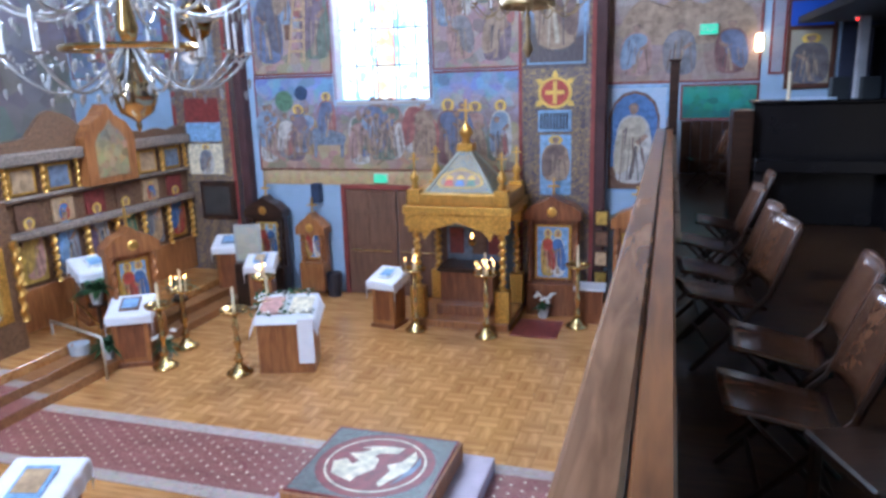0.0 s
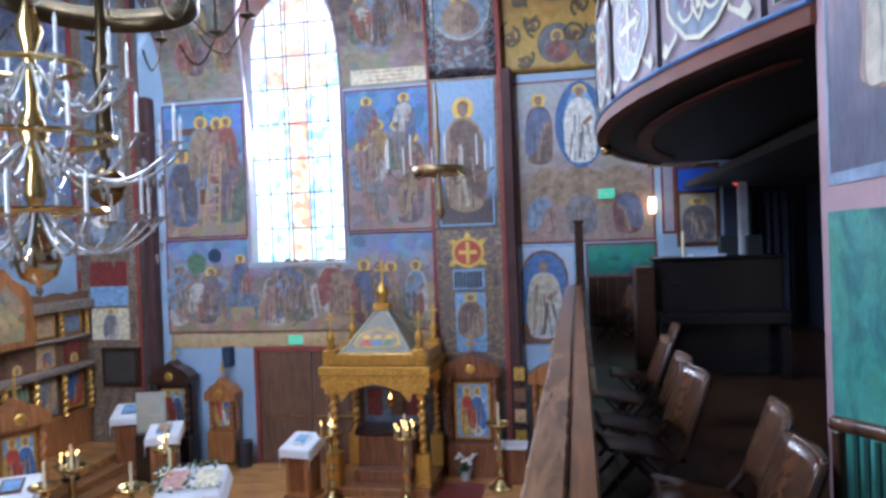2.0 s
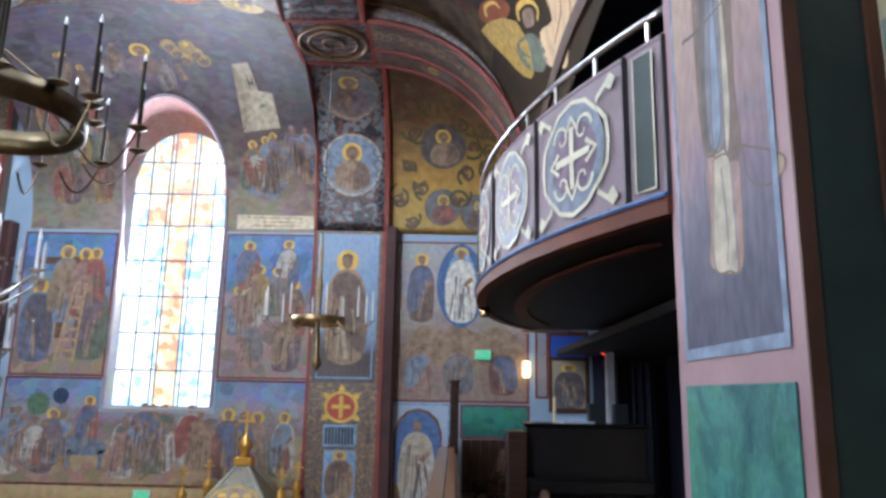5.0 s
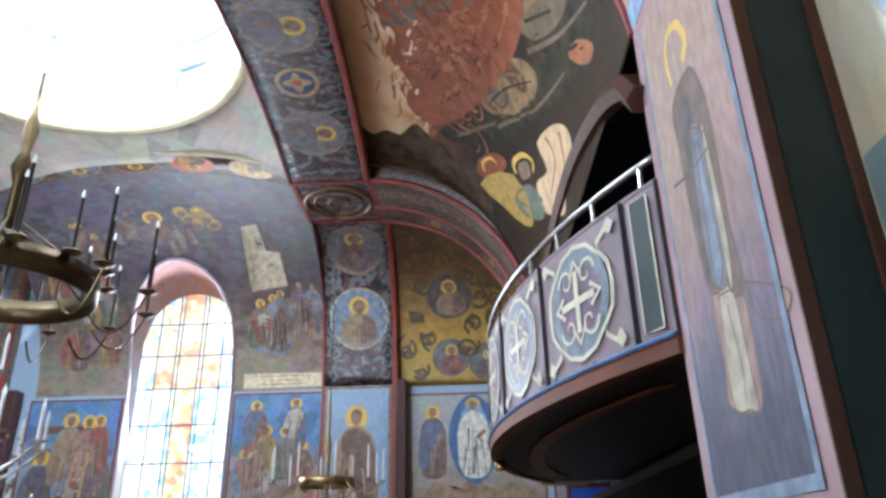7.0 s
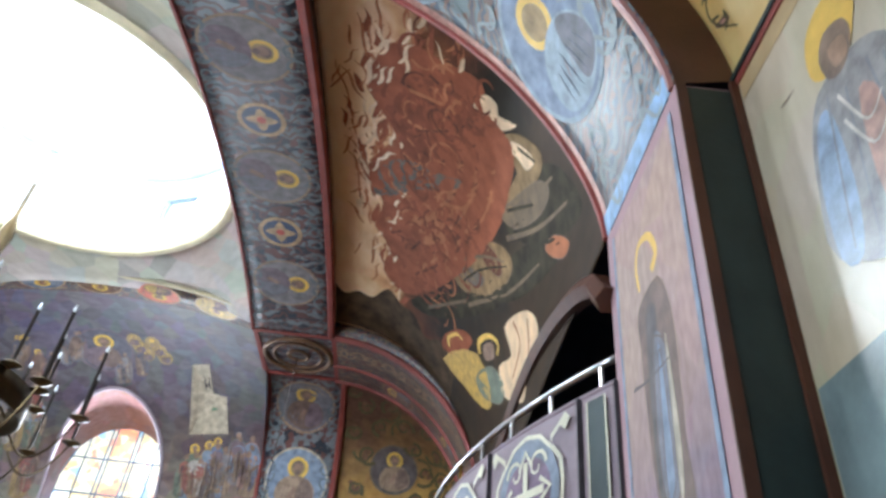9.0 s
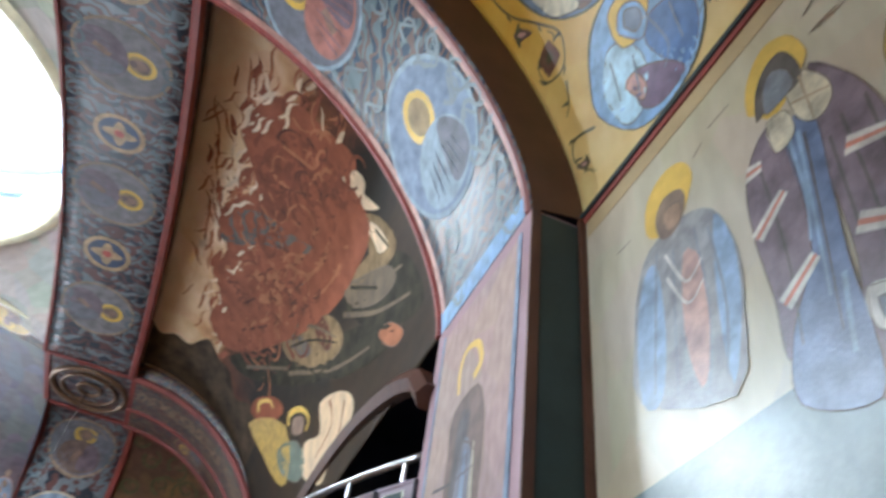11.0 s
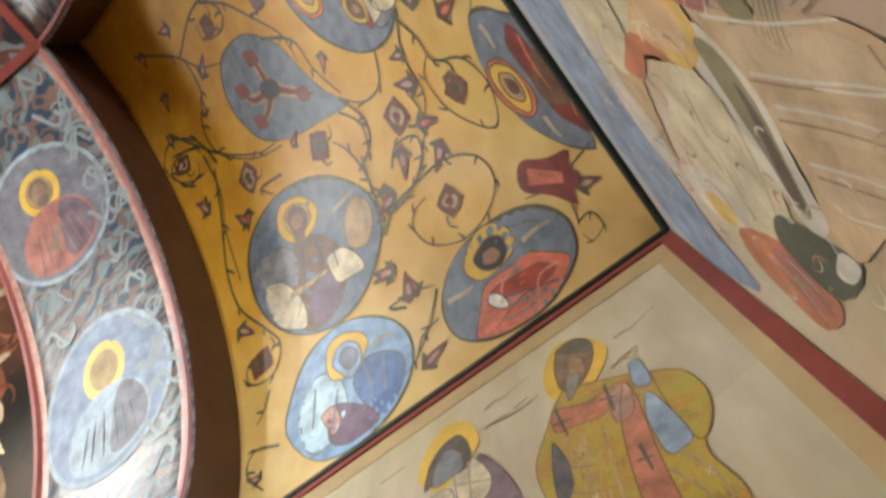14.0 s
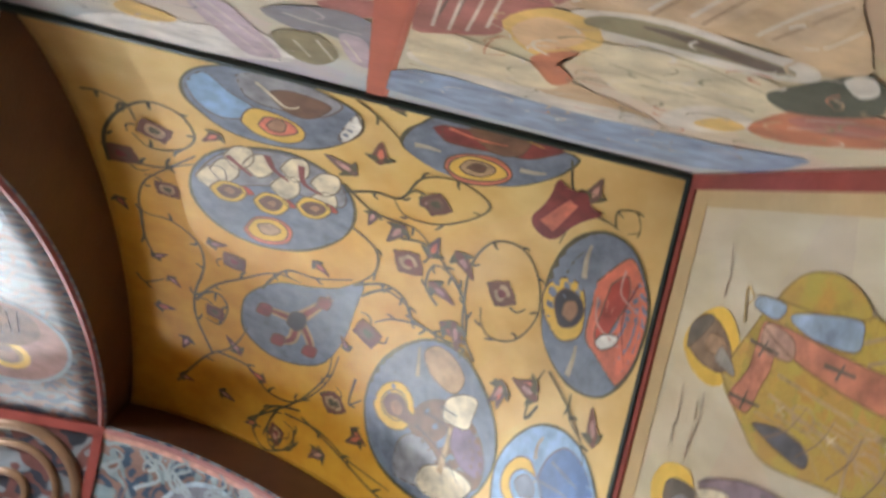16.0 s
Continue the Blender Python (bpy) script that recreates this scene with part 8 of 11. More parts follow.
sk.line(V_["cream"], 0.016, [(-0.21, -0.61), (-0.03, -0.62), (0.17, -0.59)], 3.4)
sk.line(V_["brown"], 0.02, [(-0.23, -0.63), (-0.21, -0.61), (-0.04, -0.63), (0.16, -0.6)], 1.7)
sk.fill(V_["white"], 1.3, [(-0.12, -0.62), (0.01, -0.62), (0.13, -0.62), (0.11, -0.72), (0.06, -0.77), (-0.07, -0.72)])
sk.line(V_["ochre"], 0.012, [(0.18, 0.5), (0.24, 0.52), (0.3, 0.53), (0.27, 0.48), (0.23, 0.52)], 3.6)
sk.done("figure", m)
sk = Sketch(wbw, 0.872, 5.952)
sk.fill(HALO, 0.5, [(-0.17, 0.74), (-0.13, 0.89), (-0.02, 0.98), (0.09, 0.91), (0.13, 0.76), (0.1, 0.68), (-0.06, 0.58), (-0.14, 0.68)])
sk.fill(V_["purple"], 1.5, [(0.12, 0.66), (0.22, 0.44), (0.26, 0.21), (0.26, -0.04), (0.23, -0.28), (0.18, -0.5), (0.14, -0.69), (-0.07, -0.58), (0.01, -0.19), (0.03, 0.19), (0.06, 0.47)])
sk.fill(V_["purple"], 1.6, [(-0.09, 0.57), (-0.19, 0.53), (-0.27, 0.38), (-0.29, 0.13), (-0.28, -0.12), (-0.29, -0.33), (-0.19, -0.38), (-0.09, -0.12), (-0.06, 0.16), (-0.06, 0.4)])
sk.fill(V_["blue"], 1.9, [(-0.06, 0.51), (0.06, 0.42), (0.03, 0.13), (-0.01, -0.18), (-0.02, -0.41), (-0.07, -0.59), (-0.29, -0.48), (-0.25, -0.27), (-0.11, -0.06), (-0.07, 0.23)])
sk.fill(V_["dark"], 3, [(-0.14, 0.64), (-0.11, 0.78), (-0.04, 0.86), (0.04, 0.86), (0.08, 0.76), (0.08, 0.64), (0.02, 0.62), (-0.05, 0.67)])
sk.fill(V_["slate"], 3.4, [(-0.08, 0.76), (-0.02, 0.81), (0.04, 0.74), (0.04, 0.64), (-0.04, 0.62), (-0.1, 0.64)])
sk.fill(V_["cream"], 2.8, [(-0, 0.63), (0.08, 0.67), (0.15, 0.52), (0.14, 0.42), (0.07, 0.39), (0.01, 0.47)])
sk.line(V_["tan"], 0.012, [(0.07, 0.65), (0.06, 0.4)], 3.6)
sk.line(V_["tan"], 0.012, [(0.01, 0.56), (0.15, 0.47)], 3.6)
sk.fill(V_["cream"], 2.7, [(-0.11, 0.59), (-0.02, 0.56), (-0.02, 0.43), (-0.11, 0.42)])
sk.line(V_["white"], 0.07, [(0.11, 0.19), (0.24, 0.12)], 2.6)
sk.line(V_["coral"], 0.02, [(0.11, 0.19), (0.24, 0.12)], 3)
sk.line(V_["white"], 0.07, [(0.05, -0.09), (0.22, -0.21)], 2.6)
sk.line(V_["coral"], 0.02, [(0.05, -0.09), (0.22, -0.21)], 3)
sk.line(V_["white"], 0.07, [(-0.28, 0.15), (-0.13, 0.24)], 2.6)
sk.line(V_["coral"], 0.02, [(-0.28, 0.15), (-0.13, 0.24)], 3)
sk.line(V_["white"], 0.07, [(-0.25, -0.16), (-0.1, -0.08)], 2.6)
sk.line(V_["coral"], 0.02, [(-0.25, -0.16), (-0.1, -0.08)], 3)
sk.line(V_["white"], 0.07, [(-0.25, 0.45), (-0.18, 0.43)], 2.6)
sk.line(V_["coral"], 0.02, [(-0.25, 0.45), (-0.18, 0.43)], 3)
sk.line(V_["dark"], 0.012, [(0.23, 0.31), (0.2, -0.08), (0.14, -0.41)], 2.3)
sk.line(V_["dark"], 0.012, [(0.14, 0.32), (0.12, -0.1), (0.06, -0.46)], 2.3)
sk.line(V_["dark"], 0.012, [(0.08, 0.28), (0.05, -0.13)], 2.3)
sk.line(V_["dark"], 0.012, [(-0.19, 0.43), (-0.19, 0), (-0.23, -0.32)], 2.3)
sk.line(V_["dark"], 0.012, [(0.01, 0.39), (-0.04, 0.03), (-0.1, -0.36)], 2.3)
sk.line(V_["lblue"], 0.02, [(-0.01, 0.42), (-0.06, 0.05), (-0.1, -0.24)], 2.2)
sk.line(V_["lblue"], 0.02, [(-0.05, 0.42), (-0.06, 0.16), (-0.1, -0.02)], 2.2)
sk.line(V_["lblue"], 0.02, [(-0.04, -0.2), (-0.09, -0.44)], 2.2)
sk.fill(V_["white"], 2.9, [(0, -0.29), (0.11, -0.35), (0.1, -0.47), (-0.01, -0.42)])
sk.fill(V_["slate"], 3.3, [(0.02, -0.34), (0.08, -0.37), (0.08, -0.44), (0.02, -0.41)])
sk.done("figure", m)
sk = Sketch(wbw, 1.508, 6.236)
sk.rim = 0
sk.fill(HALO, 0.5, [(-0.19, 0.41), (-0.16, 0.58), (-0.04, 0.65), (0.09, 0.6), (0.14, 0.47), (0.1, 0.38), (0.03, 0.3), (-0.12, 0.32)])
sk.fill(V_["grey"], 1.5, [(-0.18, 0.3), (-0.28, 0.17), (-0.34, -0.06), (-0.34, -0.37), (0.13, -0.61), (0.24, -0.33), (0.27, -0.09), (0.2, 0.18), (0.03, 0.3)])
sk.fill(V_["lblue"], 1.8, [(-0.24, 0.18), (-0.15, 0.17), (-0.15, -0.18), (-0.22, -0.43), (-0.33, -0.38), (-0.32, -0.07)])
sk.fill(V_["pink"], 1.9, [(0.01, 0.11), (0.1, -0.01), (0.07, -0.36), (-0.01, -0.5), (-0.05, -0.24)])
sk.fill(V_["lblue"], 2, [(0.2, 0.15), (0.26, -0.05), (0.23, -0.32), (0.13, -0.57), (0.13, -0.25)])
sk.fill(V_["brown"], 2.6, [(-0.12, 0.42), (-0.05, 0.5), (0.06, 0.45), (0.07, 0.34), (-0.01, 0.26), (-0.1, 0.29)])
sk.fill(V_["flesh"], 3, [(-0.06, 0.41), (0.03, 0.39), (0.03, 0.3), (-0.05, 0.3)])
sk.line(V_["slate"], 0.014, [(-0.14, 0.24), (-0.2, -0.09), (-0.25, -0.39)], 3)
sk.line(V_["slate"], 0.014, [(-0.04, 0.18), (-0.09, -0.16), (-0.13, -0.46)], 3)
sk.line(V_["slate"], 0.014, [(0.09, 0.18), (0.09, -0.23), (0.02, -0.54)], 3)
sk.line(V_["slate"], 0.014, [(0.16, 0.12), (0.17, -0.26), (0.11, -0.52)], 3)
sk.line(V_["white"], 0.016, [(-0.09, 0.19), (-0, -0.03), (0.1, 0.01)], 3.2)
sk.line(V_["white"], 0.016, [(-0.1, 0.07), (-0.01, -0.13), (0.09, -0.09)], 3.2)
sk.done("figure", m)
sk = Sketch(wbw, 0.266, 6.736)
sk.line(V_["brown"], 0.009, [(0.17, 0.01), (0.22, 0.01), (0.25, -0), (0.3, 0.02), (0.37, 0.04)], 1)
sk.line(V_["brown"], 0.009, [(-0.43, 0.12), (-0.37, 0.14), (-0.34, 0.12), (-0.24, 0.14), (-0.2, 0.14)], 1)
sk.line(V_["brown"], 0.009, [(-0.44, -0), (-0.37, 0), (-0.32, -0.01)], 1)
sk.line(V_["brown"], 0.009, [(-0.3, -0), (-0.23, 0.01)], 1)
sk.line(V_["brown"], 0.009, [(-1.08, 0.04), (-1.02, 0.07)], 1)
sk.line(V_["brown"], 0.009, [(-0.97, 0.11), (-0.84, 0.11)], 1)
sk.line(V_["brown"], 0.009, [(-0.41, 0), (-0.3, -0.03), (-0.19, -0.02)], 1)
sk.line(V_["brown"], 0.009, [(-1.65, -0.02), (-1.54, -0.03)], 1)
sk.done("lettering", m)
nb = thing("mural_scene", label="painted scene with an open tomb and reclining figures", category="mural")


class BackBrush(Brush):
    lay, rim = (0.001, 0.0003), 0

    def __init__(self, y):
        self.y = y

    def place(self, x, z, up=None):
        return lambda a, b, off: Vector((x - a, self.y + off, z + b))


bk = BackBrush(-0.368)
N_ = {k: mat("fresco_" + k, col, 0.55, 0, 0.35, 8, 0.12, 70) for k, col in dict(mist=(0.55, 0.5, 0.43), cream=(0.55, 0.47, 0.32), tan=(0.46, 0.32, 0.19), tan2=(0.5, 0.36, 0.23), wine=(0.32, 0.12, 0.1), deep=(0.1, 0.07, 0.055), white=(0.6, 0.58, 0.54), gold=(0.58, 0.38, 0.12),
      flesh=(0.58, 0.38, 0.22), rust=(0.42, 0.15, 0.08), brown=(0.25, 0.16, 0.09), olive=(0.22, 0.19, 0.11), green=(0.07, 0.08, 0.06), slate=(0.2, 0.2, 0.22), lilac=(0.42, 0.34, 0.38)).items()}
part("dividing_band", boxes(((-0.03, -0.3685, 4.9), (0.035, -0.3665, 7.2))), mat("band_coral", (0.42, 0.12, 0.08), 0.5, 0, 0.15, 5), nb, "red painted band between two scenes")
sk = Sketch(bk, 0.312, 5.901)
sk.fill(Q_["lblue"], 0.6, [(0.28, 1.09), (-0.971, 1.11), (-0.975, 0.39), (-0.765, 0.46), (-0.444, 0.53), (-0.18, 0.55), (0.224, 0.53)])
sk.fill(N_["mist"], 0.7, [(0.2, 0.44), (-0.18, 0.55), (-0.444, 0.53), (-0.47, 0.37), (-0.092, 0.28), (0.132, 0.23), (0.259, 0.28)])
sk.fill(N_["cream"], 0.9, [(0.276, 0.16), (0.229, -0.02), (0.103, 0.01), (-0.039, 0.07), (-0.14, 0.26), (-0.082, 0.36), (0.062, 0.38), (0.206, 0.4)])
sk.fill(N_["tan"], 0.8, [(0.259, 0.28), (0.216, 0.23), (-0.018, 0.27), (-0.144, 0.38), (-0.306, 0.35), (-0.452, 0.34), (-0.248, 0.22), (-0.086, 0.11), (0.062, 0.05)])
sk.done("edge_band", nb)
sk = Sketch(bk, 0.198, 5.633)
sk.fill(N_["wine"], 1.2, [(0.157, 0.3), (0.161, -0), (0.159, -0.17), (0.105, -0.28), (0.054, -0.3), (-0.013, -0.27), (-0.063, -0.22), (-0.062, -0.16), (-0.023, -0.01), (-0.014, 0.13), (0.013, 0.19), (0.083, 0.26)])
sk.line(N_["mist"], 0.008, [(0.119, 0.22), (0.127, -0.12), (0.124, -0.24)], 2.2)
sk.line(N_["mist"], 0.008, [(0.083, 0.22), (0.093, -0.12), (0.099, -0.26)], 2.2)
sk.line(N_["mist"], 0.008, [(0.048, 0.19), (0.056, -0.07), (0.068, -0.25)], 2.2)
sk.line(N_["mist"], 0.008, [(0.016, 0.12), (0.028, -0.09), (0.031, -0.22)], 2.2)
sk.line(N_["mist"], 0.008, [(0.073, -0.2), (0.018, -0.17), (-0.037, -0.17)], 2.2)
sk.line(N_["mist"], 0.008, [(0.074, -0.27), (0.018, -0.25), (-0.047, -0.22)], 2.2)
sk.line(N_["deep"], 0.007, [(0.117, 0.12), (0.11, -0.12)], 2)
sk.line(N_["deep"], 0.007, [(0.084, 0.09), (0.089, -0.17), (0.09, -0.24)], 2)
sk.line(N_["deep"], 0.007, [(0.065, -0.14), (-0.005, -0.13), (-0.039, -0.13)], 2)
sk.line(N_["white"], 0.022, [(0.104, -0.04), (0.089, -0.15), (0.056, -0.07)], 1.9)
sk.done("drapery", nb)
sk = Sketch(bk, 0.29, 5.641)
sk.fill(N_["gold"], 1.6, [(0.093, 0.03), (0.054, -0.11), (-0.002, -0.13), (-0.054, -0.1), (-0.104, 0.01), (-0.086, 0.12), (-0.041, 0.23), (0.031, 0.17)])
sk.fill(N_["flesh"], 2.2, [(0.067, 0.05), (0.04, -0.06), (-0.017, -0.07), (-0.071, 0.01), (-0.049, 0.13), (-0.012, 0.19), (0.037, 0.14)])
sk.fill(N_["rust"], 2, [(-0.022, 0.26), (-0.063, 0.13), (-0.096, 0.12), (-0.082, 0.24), (-0.162, 0.38), (-0.144, 0.5), (-0.078, 0.39)])
sk.line(N_["rust"], 0.006, [(0.026, 0.3), (0.072, 0.34), (0.079, 0.17), (0.043, 0.12)], 2.6)
sk.line(N_["brown"], 0.006, [(-0.034, 0.57), (-0.09, 0.61), (-0.171, 0.65)], 2.6)
sk.done("bowed_head", nb)
sk = Sketch(bk, 0.427, 5.332)
sk.fill(N_["tan"], 1, [(0.17, 0.12), (0.156, -0.02), (0.15, -0.24), (0.084, -0.35), (0.023, -0.34), (-0.337, 0.05), (-0.315, 0.15), (-0.167, 0.08), (-0.014, 0.11), (0.085, 0.14)])
sk.fill(N_["tan2"], 1.2, [(0.131, 0.05), (0.131, -0.21), (0.088, -0.28), (0.059, -0.27), (0.045, 0.05)])
sk.fill(N_["tan2"], 1.25, [(-0.008, 0.05), (0.012, -0.21), (-0.003, -0.31), (-0.042, -0.27), (-0.06, -0.06), (-0.059, 0.06)])
sk.fill(N_["tan2"], 1.3, [(-0.134, 0.04), (-0.103, -0.2), (-0.177, -0.12), (-0.224, 0.05)])
sk.fill(N_["mist"], 1.5, [(0.135, 0.19), (0.122, 0.14), (0.007, 0.08), (-0.147, 0.1), (-0.263, 0.11), (-0.315, 0.15), (-0.33, 0.21), (-0.202, 0.26), (-0.032, 0.25), (0.046, 0.28)])
sk.fill(N_["olive"], 1.8, [(0.1, 0.22), (0.096, 0.15), (-0.011, 0.11), (-0.174, 0.14), (-0.269, 0.16), (-0.288, 0.21), (-0.161, 0.21), (-0.015, 0.22)])
sk.fill(N_["deep"], 2.1, [(0.022, 0.15), (-0.034, 0.13), (-0.184, 0.15), (-0.265, 0.17), (-0.234, 0.21), (-0.086, 0.17)])
sk.line(N_["mist"], 0.009, [(0.048, 0.06), (0.047, -0.08), (0.055, -0.22), (0.054, -0.3)], 2.4)
sk.line(N_["mist"], 0.009, [(-0.013, 0.04), (-0.006, -0.14), (-0.022, -0.29)], 2.4)
sk.line(N_["mist"], 0.009, [(0.155, 0.12), (0.14, -0.07), (0.147, -0.25)], 2.4)
sk.line(N_["mist"], 0.009, [(-0.124, 0.04), (-0.116, -0.09), (-0.12, -0.18)], 2.4)
sk.line(N_["mist"], 0.009, [(-0.206, 0.04), (-0.224, 0.01), (-0.211, -0.09)], 2.4)
sk.line(N_["mist"], 0.009, [(0.144, -0.34), (0.089, -0.34), (0.031, -0.35)], 2.4)
sk.line(N_["mist"], 0.009, [(0.06, -0.3), (0.045, -0.25), (0.039, -0.11)], 2.4)
sk.line(N_["brown"], 0.006, [(0.034, 0.08), (0.035, -0.07), (0.046, -0.23)], 2.3)
sk.line(N_["brown"], 0.006, [(0.115, -0.28), (0.079, -0.29), (0.054, -0.3)], 2.3)
sk.line(N_["brown"], 0.006, [(-0.041, 0.06), (-0.033, -0.12), (-0.042, -0.27)], 2.3)
sk.line(N_["brown"], 0.006, [(0.141, 0.03), (0.14, -0.17)], 2.3)
sk.line(N_["brown"], 0.006, [(-0.151, 0.04), (-0.142, -0.16)], 2.3)
sk.done("tomb", nb)
sk = Sketch(bk, 0.212, 5.264)
sk.fill(N_["white"], 1.4, [(0.053, -0.04), (-0.01, -0.17), (-0.034, -0.17), (-0.037, -0.04), (-0.012, 0.01), (0.028, -0)])
sk.fill(N_["olive"], 1.3, [(0.071, 0.06), (0.045, 0), (-0.003, 0.03), (-0.063, 0.01), (-0.064, 0.08), (-0.015, 0.1)])
sk.line(N_["olive"], 0.006, [(0.064, 0.03), (0.013, 0.07), (-0.044, 0.11)], 2)
sk.line(N_["olive"], 0.006, [(0.055, 0.02), (0.004, 0.06), (-0.052, 0.09)], 2)
sk.line(N_["olive"], 0.006, [(0.046, 0), (-0.005, 0.05), (-0.06, 0.08)], 2)
sk.line(N_["olive"], 0.006, [(0.037, -0), (-0.013, 0.04), (-0.067, 0.07)], 2)
sk.line(N_["olive"], 0.006, [(0.028, -0.02), (-0.022, 0.02), (-0.075, 0.05)], 2)
sk.line(N_["olive"], 0.006, [(0.02, -0.03), (-0.03, 0.01), (-0.082, 0.04)], 2)
sk.line(N_["olive"], 0.006, [(0.011, -0.03), (-0.039, 0), (-0.089, 0.03)], 2)
sk.line(N_["olive"], 0.006, [(0.003, -0.04), (-0.047, -0.01), (-0.096, 0.01)], 2)
sk.line(N_["olive"], 0.006, [(-0.005, -0.05), (-0.055, -0.02), (-0.102, 0)], 2)
sk.line(N_["olive"], 0.006, [(-0.013, -0.06), (-0.062, -0.03), (-0.109, -0.01)], 2)
sk.line(N_["olive"], 0.006, [(-0.02, -0.07), (-0.07, -0.04), (-0.115, -0.02)], 2)
sk.line(N_["olive"], 0.006, [(-0.028, -0.08), (-0.078, -0.05), (-0.121, -0.04)], 2)
sk.line(N_["olive"], 0.005, [(0.045, -0.04), (0.018, -0.01), (0.006, 0.03)], 2.2)
sk.line(N_["olive"], 0.005, [(0.035, -0.06), (0.008, -0.03), (-0.004, 0.01)], 2.2)
sk.line(N_["olive"], 0.005, [(0.025, -0.08), (-0.002, -0.05), (-0.014, -0.02)], 2.2)
sk.line(N_["olive"], 0.005, [(0.016, -0.1), (-0.011, -0.08), (-0.023, -0.04)], 2.2)
sk.line(N_["olive"], 0.005, [(0.007, -0.12), (-0.02, -0.1), (-0.032, -0.06)], 2.2)
sk.line(N_["olive"], 0.005, [(-0.002, -0.14), (-0.028, -0.11), (-0.04, -0.08)], 2.2)
sk.line(N_["olive"], 0.005, [(-0.01, -0.16), (-0.036, -0.13), (-0.049, -0.1)], 2.2)
sk.line(N_["olive"], 0.005, [(-0.018, -0.17), (-0.044, -0.15), (-0.057, -0.12)], 2.2)
sk.done("cloth_and_grass", nb)
sk = Sketch(bk, 0.868, 5.898)
sk.fill(N_["cream"], 0.9, [(0.488, -0.17), (0.446, -0.28), (0.304, -0.31), (0.128, -0.29), (-0.014, -0.09), (0.015, 0.11), (0.188, 0.17), (0.33, 0.09)])
sk.fill(N_["mist"], 1.3, [(0.106, 0.31), (0.133, 0.08), (0.069, -0), (-0.057, 0.09), (-0.082, 0.26), (0.001, 0.39)])
sk.fill(N_["gold"], 1.6, [(0.03, 0.26), (0.03, 0.11), (-0.065, 0.15), (-0.067, 0.27)])
sk.fill(N_["green"], 1.5, [(0.098, -0.2), (0.111, -0.3), (0.083, -0.49), (-0.102, -0.29), (-0.079, -0.17), (0.002, -0.12)])
sk.fill(N_["mist"], 2, [(0.084, -0.42), (0.09, -0.47), (0.06, -0.47), (-0.002, -0.4), (0, -0.35)])
sk.fill(N_["rust"], 1.4, [(-0.065, 0.15), (-0.007, -0.15), (-0.134, -0.26), (-0.325, -0.05), (-0.295, 0.09), (-0.201, 0.21)])
sk.fill(N_["wine"], 1.8, [(-0.048, -0.05), (-0.079, -0.17), (-0.203, -0.18), (-0.238, -0.06), (-0.156, 0)])
sk.line(N_["olive"], 0.007, [(0.409, -0.31), (0.261, -0.28), (0.099, -0.21)], 2.2)
sk.line(N_["olive"], 0.007, [(0.412, -0.12), (0.243, -0.08), (0.059, -0.04)], 2.2)
sk.line(N_["olive"], 0.007, [(0.297, -0.01), (0.165, -0.03)], 2.2)
sk.line(N_["mist"], 0.008, [(-0.103, 0.03), (-0.168, -0.06), (-0.267, -0.1)], 2.6)
sk.line(N_["mist"], 0.008, [(-0.069, -0.09), (-0.119, -0.16), (-0.185, -0.2)], 2.6)
sk.done("reclining_figure", nb)
sk = Sketch(bk, -0.399, 6.53)
sk.fill(N_["gold"], 1, [(0.44, 0.09), (0.352, -0.04), (0.257, 0.03), (0.268, 0.14), (0.387, 0.25), (0.454, 0.21)])
sk.fill(N_["white"], 0.8, [(0.866, 0.84), (0.552, 0.32), (0.225, 0.11), (-0.04, -0.05), (-0.085, 0.37), (0.25, 0.67), (0.602, 0.85)])
sk.fill(N_["lilac"], 1.2, [(0.141, -0.25), (0.032, -0.36), (-0.001, -0.22), (-0.052, 0.31), (0.084, 0.44), (0.121, 0.11)])
sk.fill(N_["slate"], 1.3, [(-0.069, -0.39), (-0.221, -0.57), (-0.351, -0.55), (-0.357, -0.21), (-0.234, -0.29), (-0.141, -0.25)])
sk.fill(N_["olive"], 1.5, [(-0.065, -0.12), (-0.202, -0.25), (-0.256, 0.02), (-0.169, 0.3), (-0.081, 0.21)])
sk.fill(N_["lilac"], 1.6, [(-0.266, -0.33), (-0.34, -0.31), (-0.354, 0.08), (-0.291, 0.02)])
sk.fill(N_["wine"], 1.1, [(-0.224, -0.62), (-0.347, -0.75), (-0.352, -0.61), (-0.272, -0.55)])
sk.line(N_["mist"], 0.01, [(0.122, -0.27), (0.08, -0.02), (0.034, 0.37)], 2.4)
sk.line(N_["mist"], 0.01, [(0.076, -0.32), (0.026, -0.05), (-0.036, 0.27)], 2.4)
sk.line(N_["mist"], 0.01, [(-0.129, -0.42), (-0.211, -0.39), (-0.325, -0.4)], 2.4)
sk.line(N_["mist"], 0.01, [(-0.125, -0.08), (-0.16, 0.15)], 2.4)
sk.line(N_["mist"], 0.01, [(-0.197, -0.17), (-0.236, 0.1)], 2.4)
sk.line(N_["mist"], 0.01, [(-0.279, -0.27), (-0.327, 0.01)], 2.4)
sk.done("robed_figures", nb)
rn = random.Random(31)
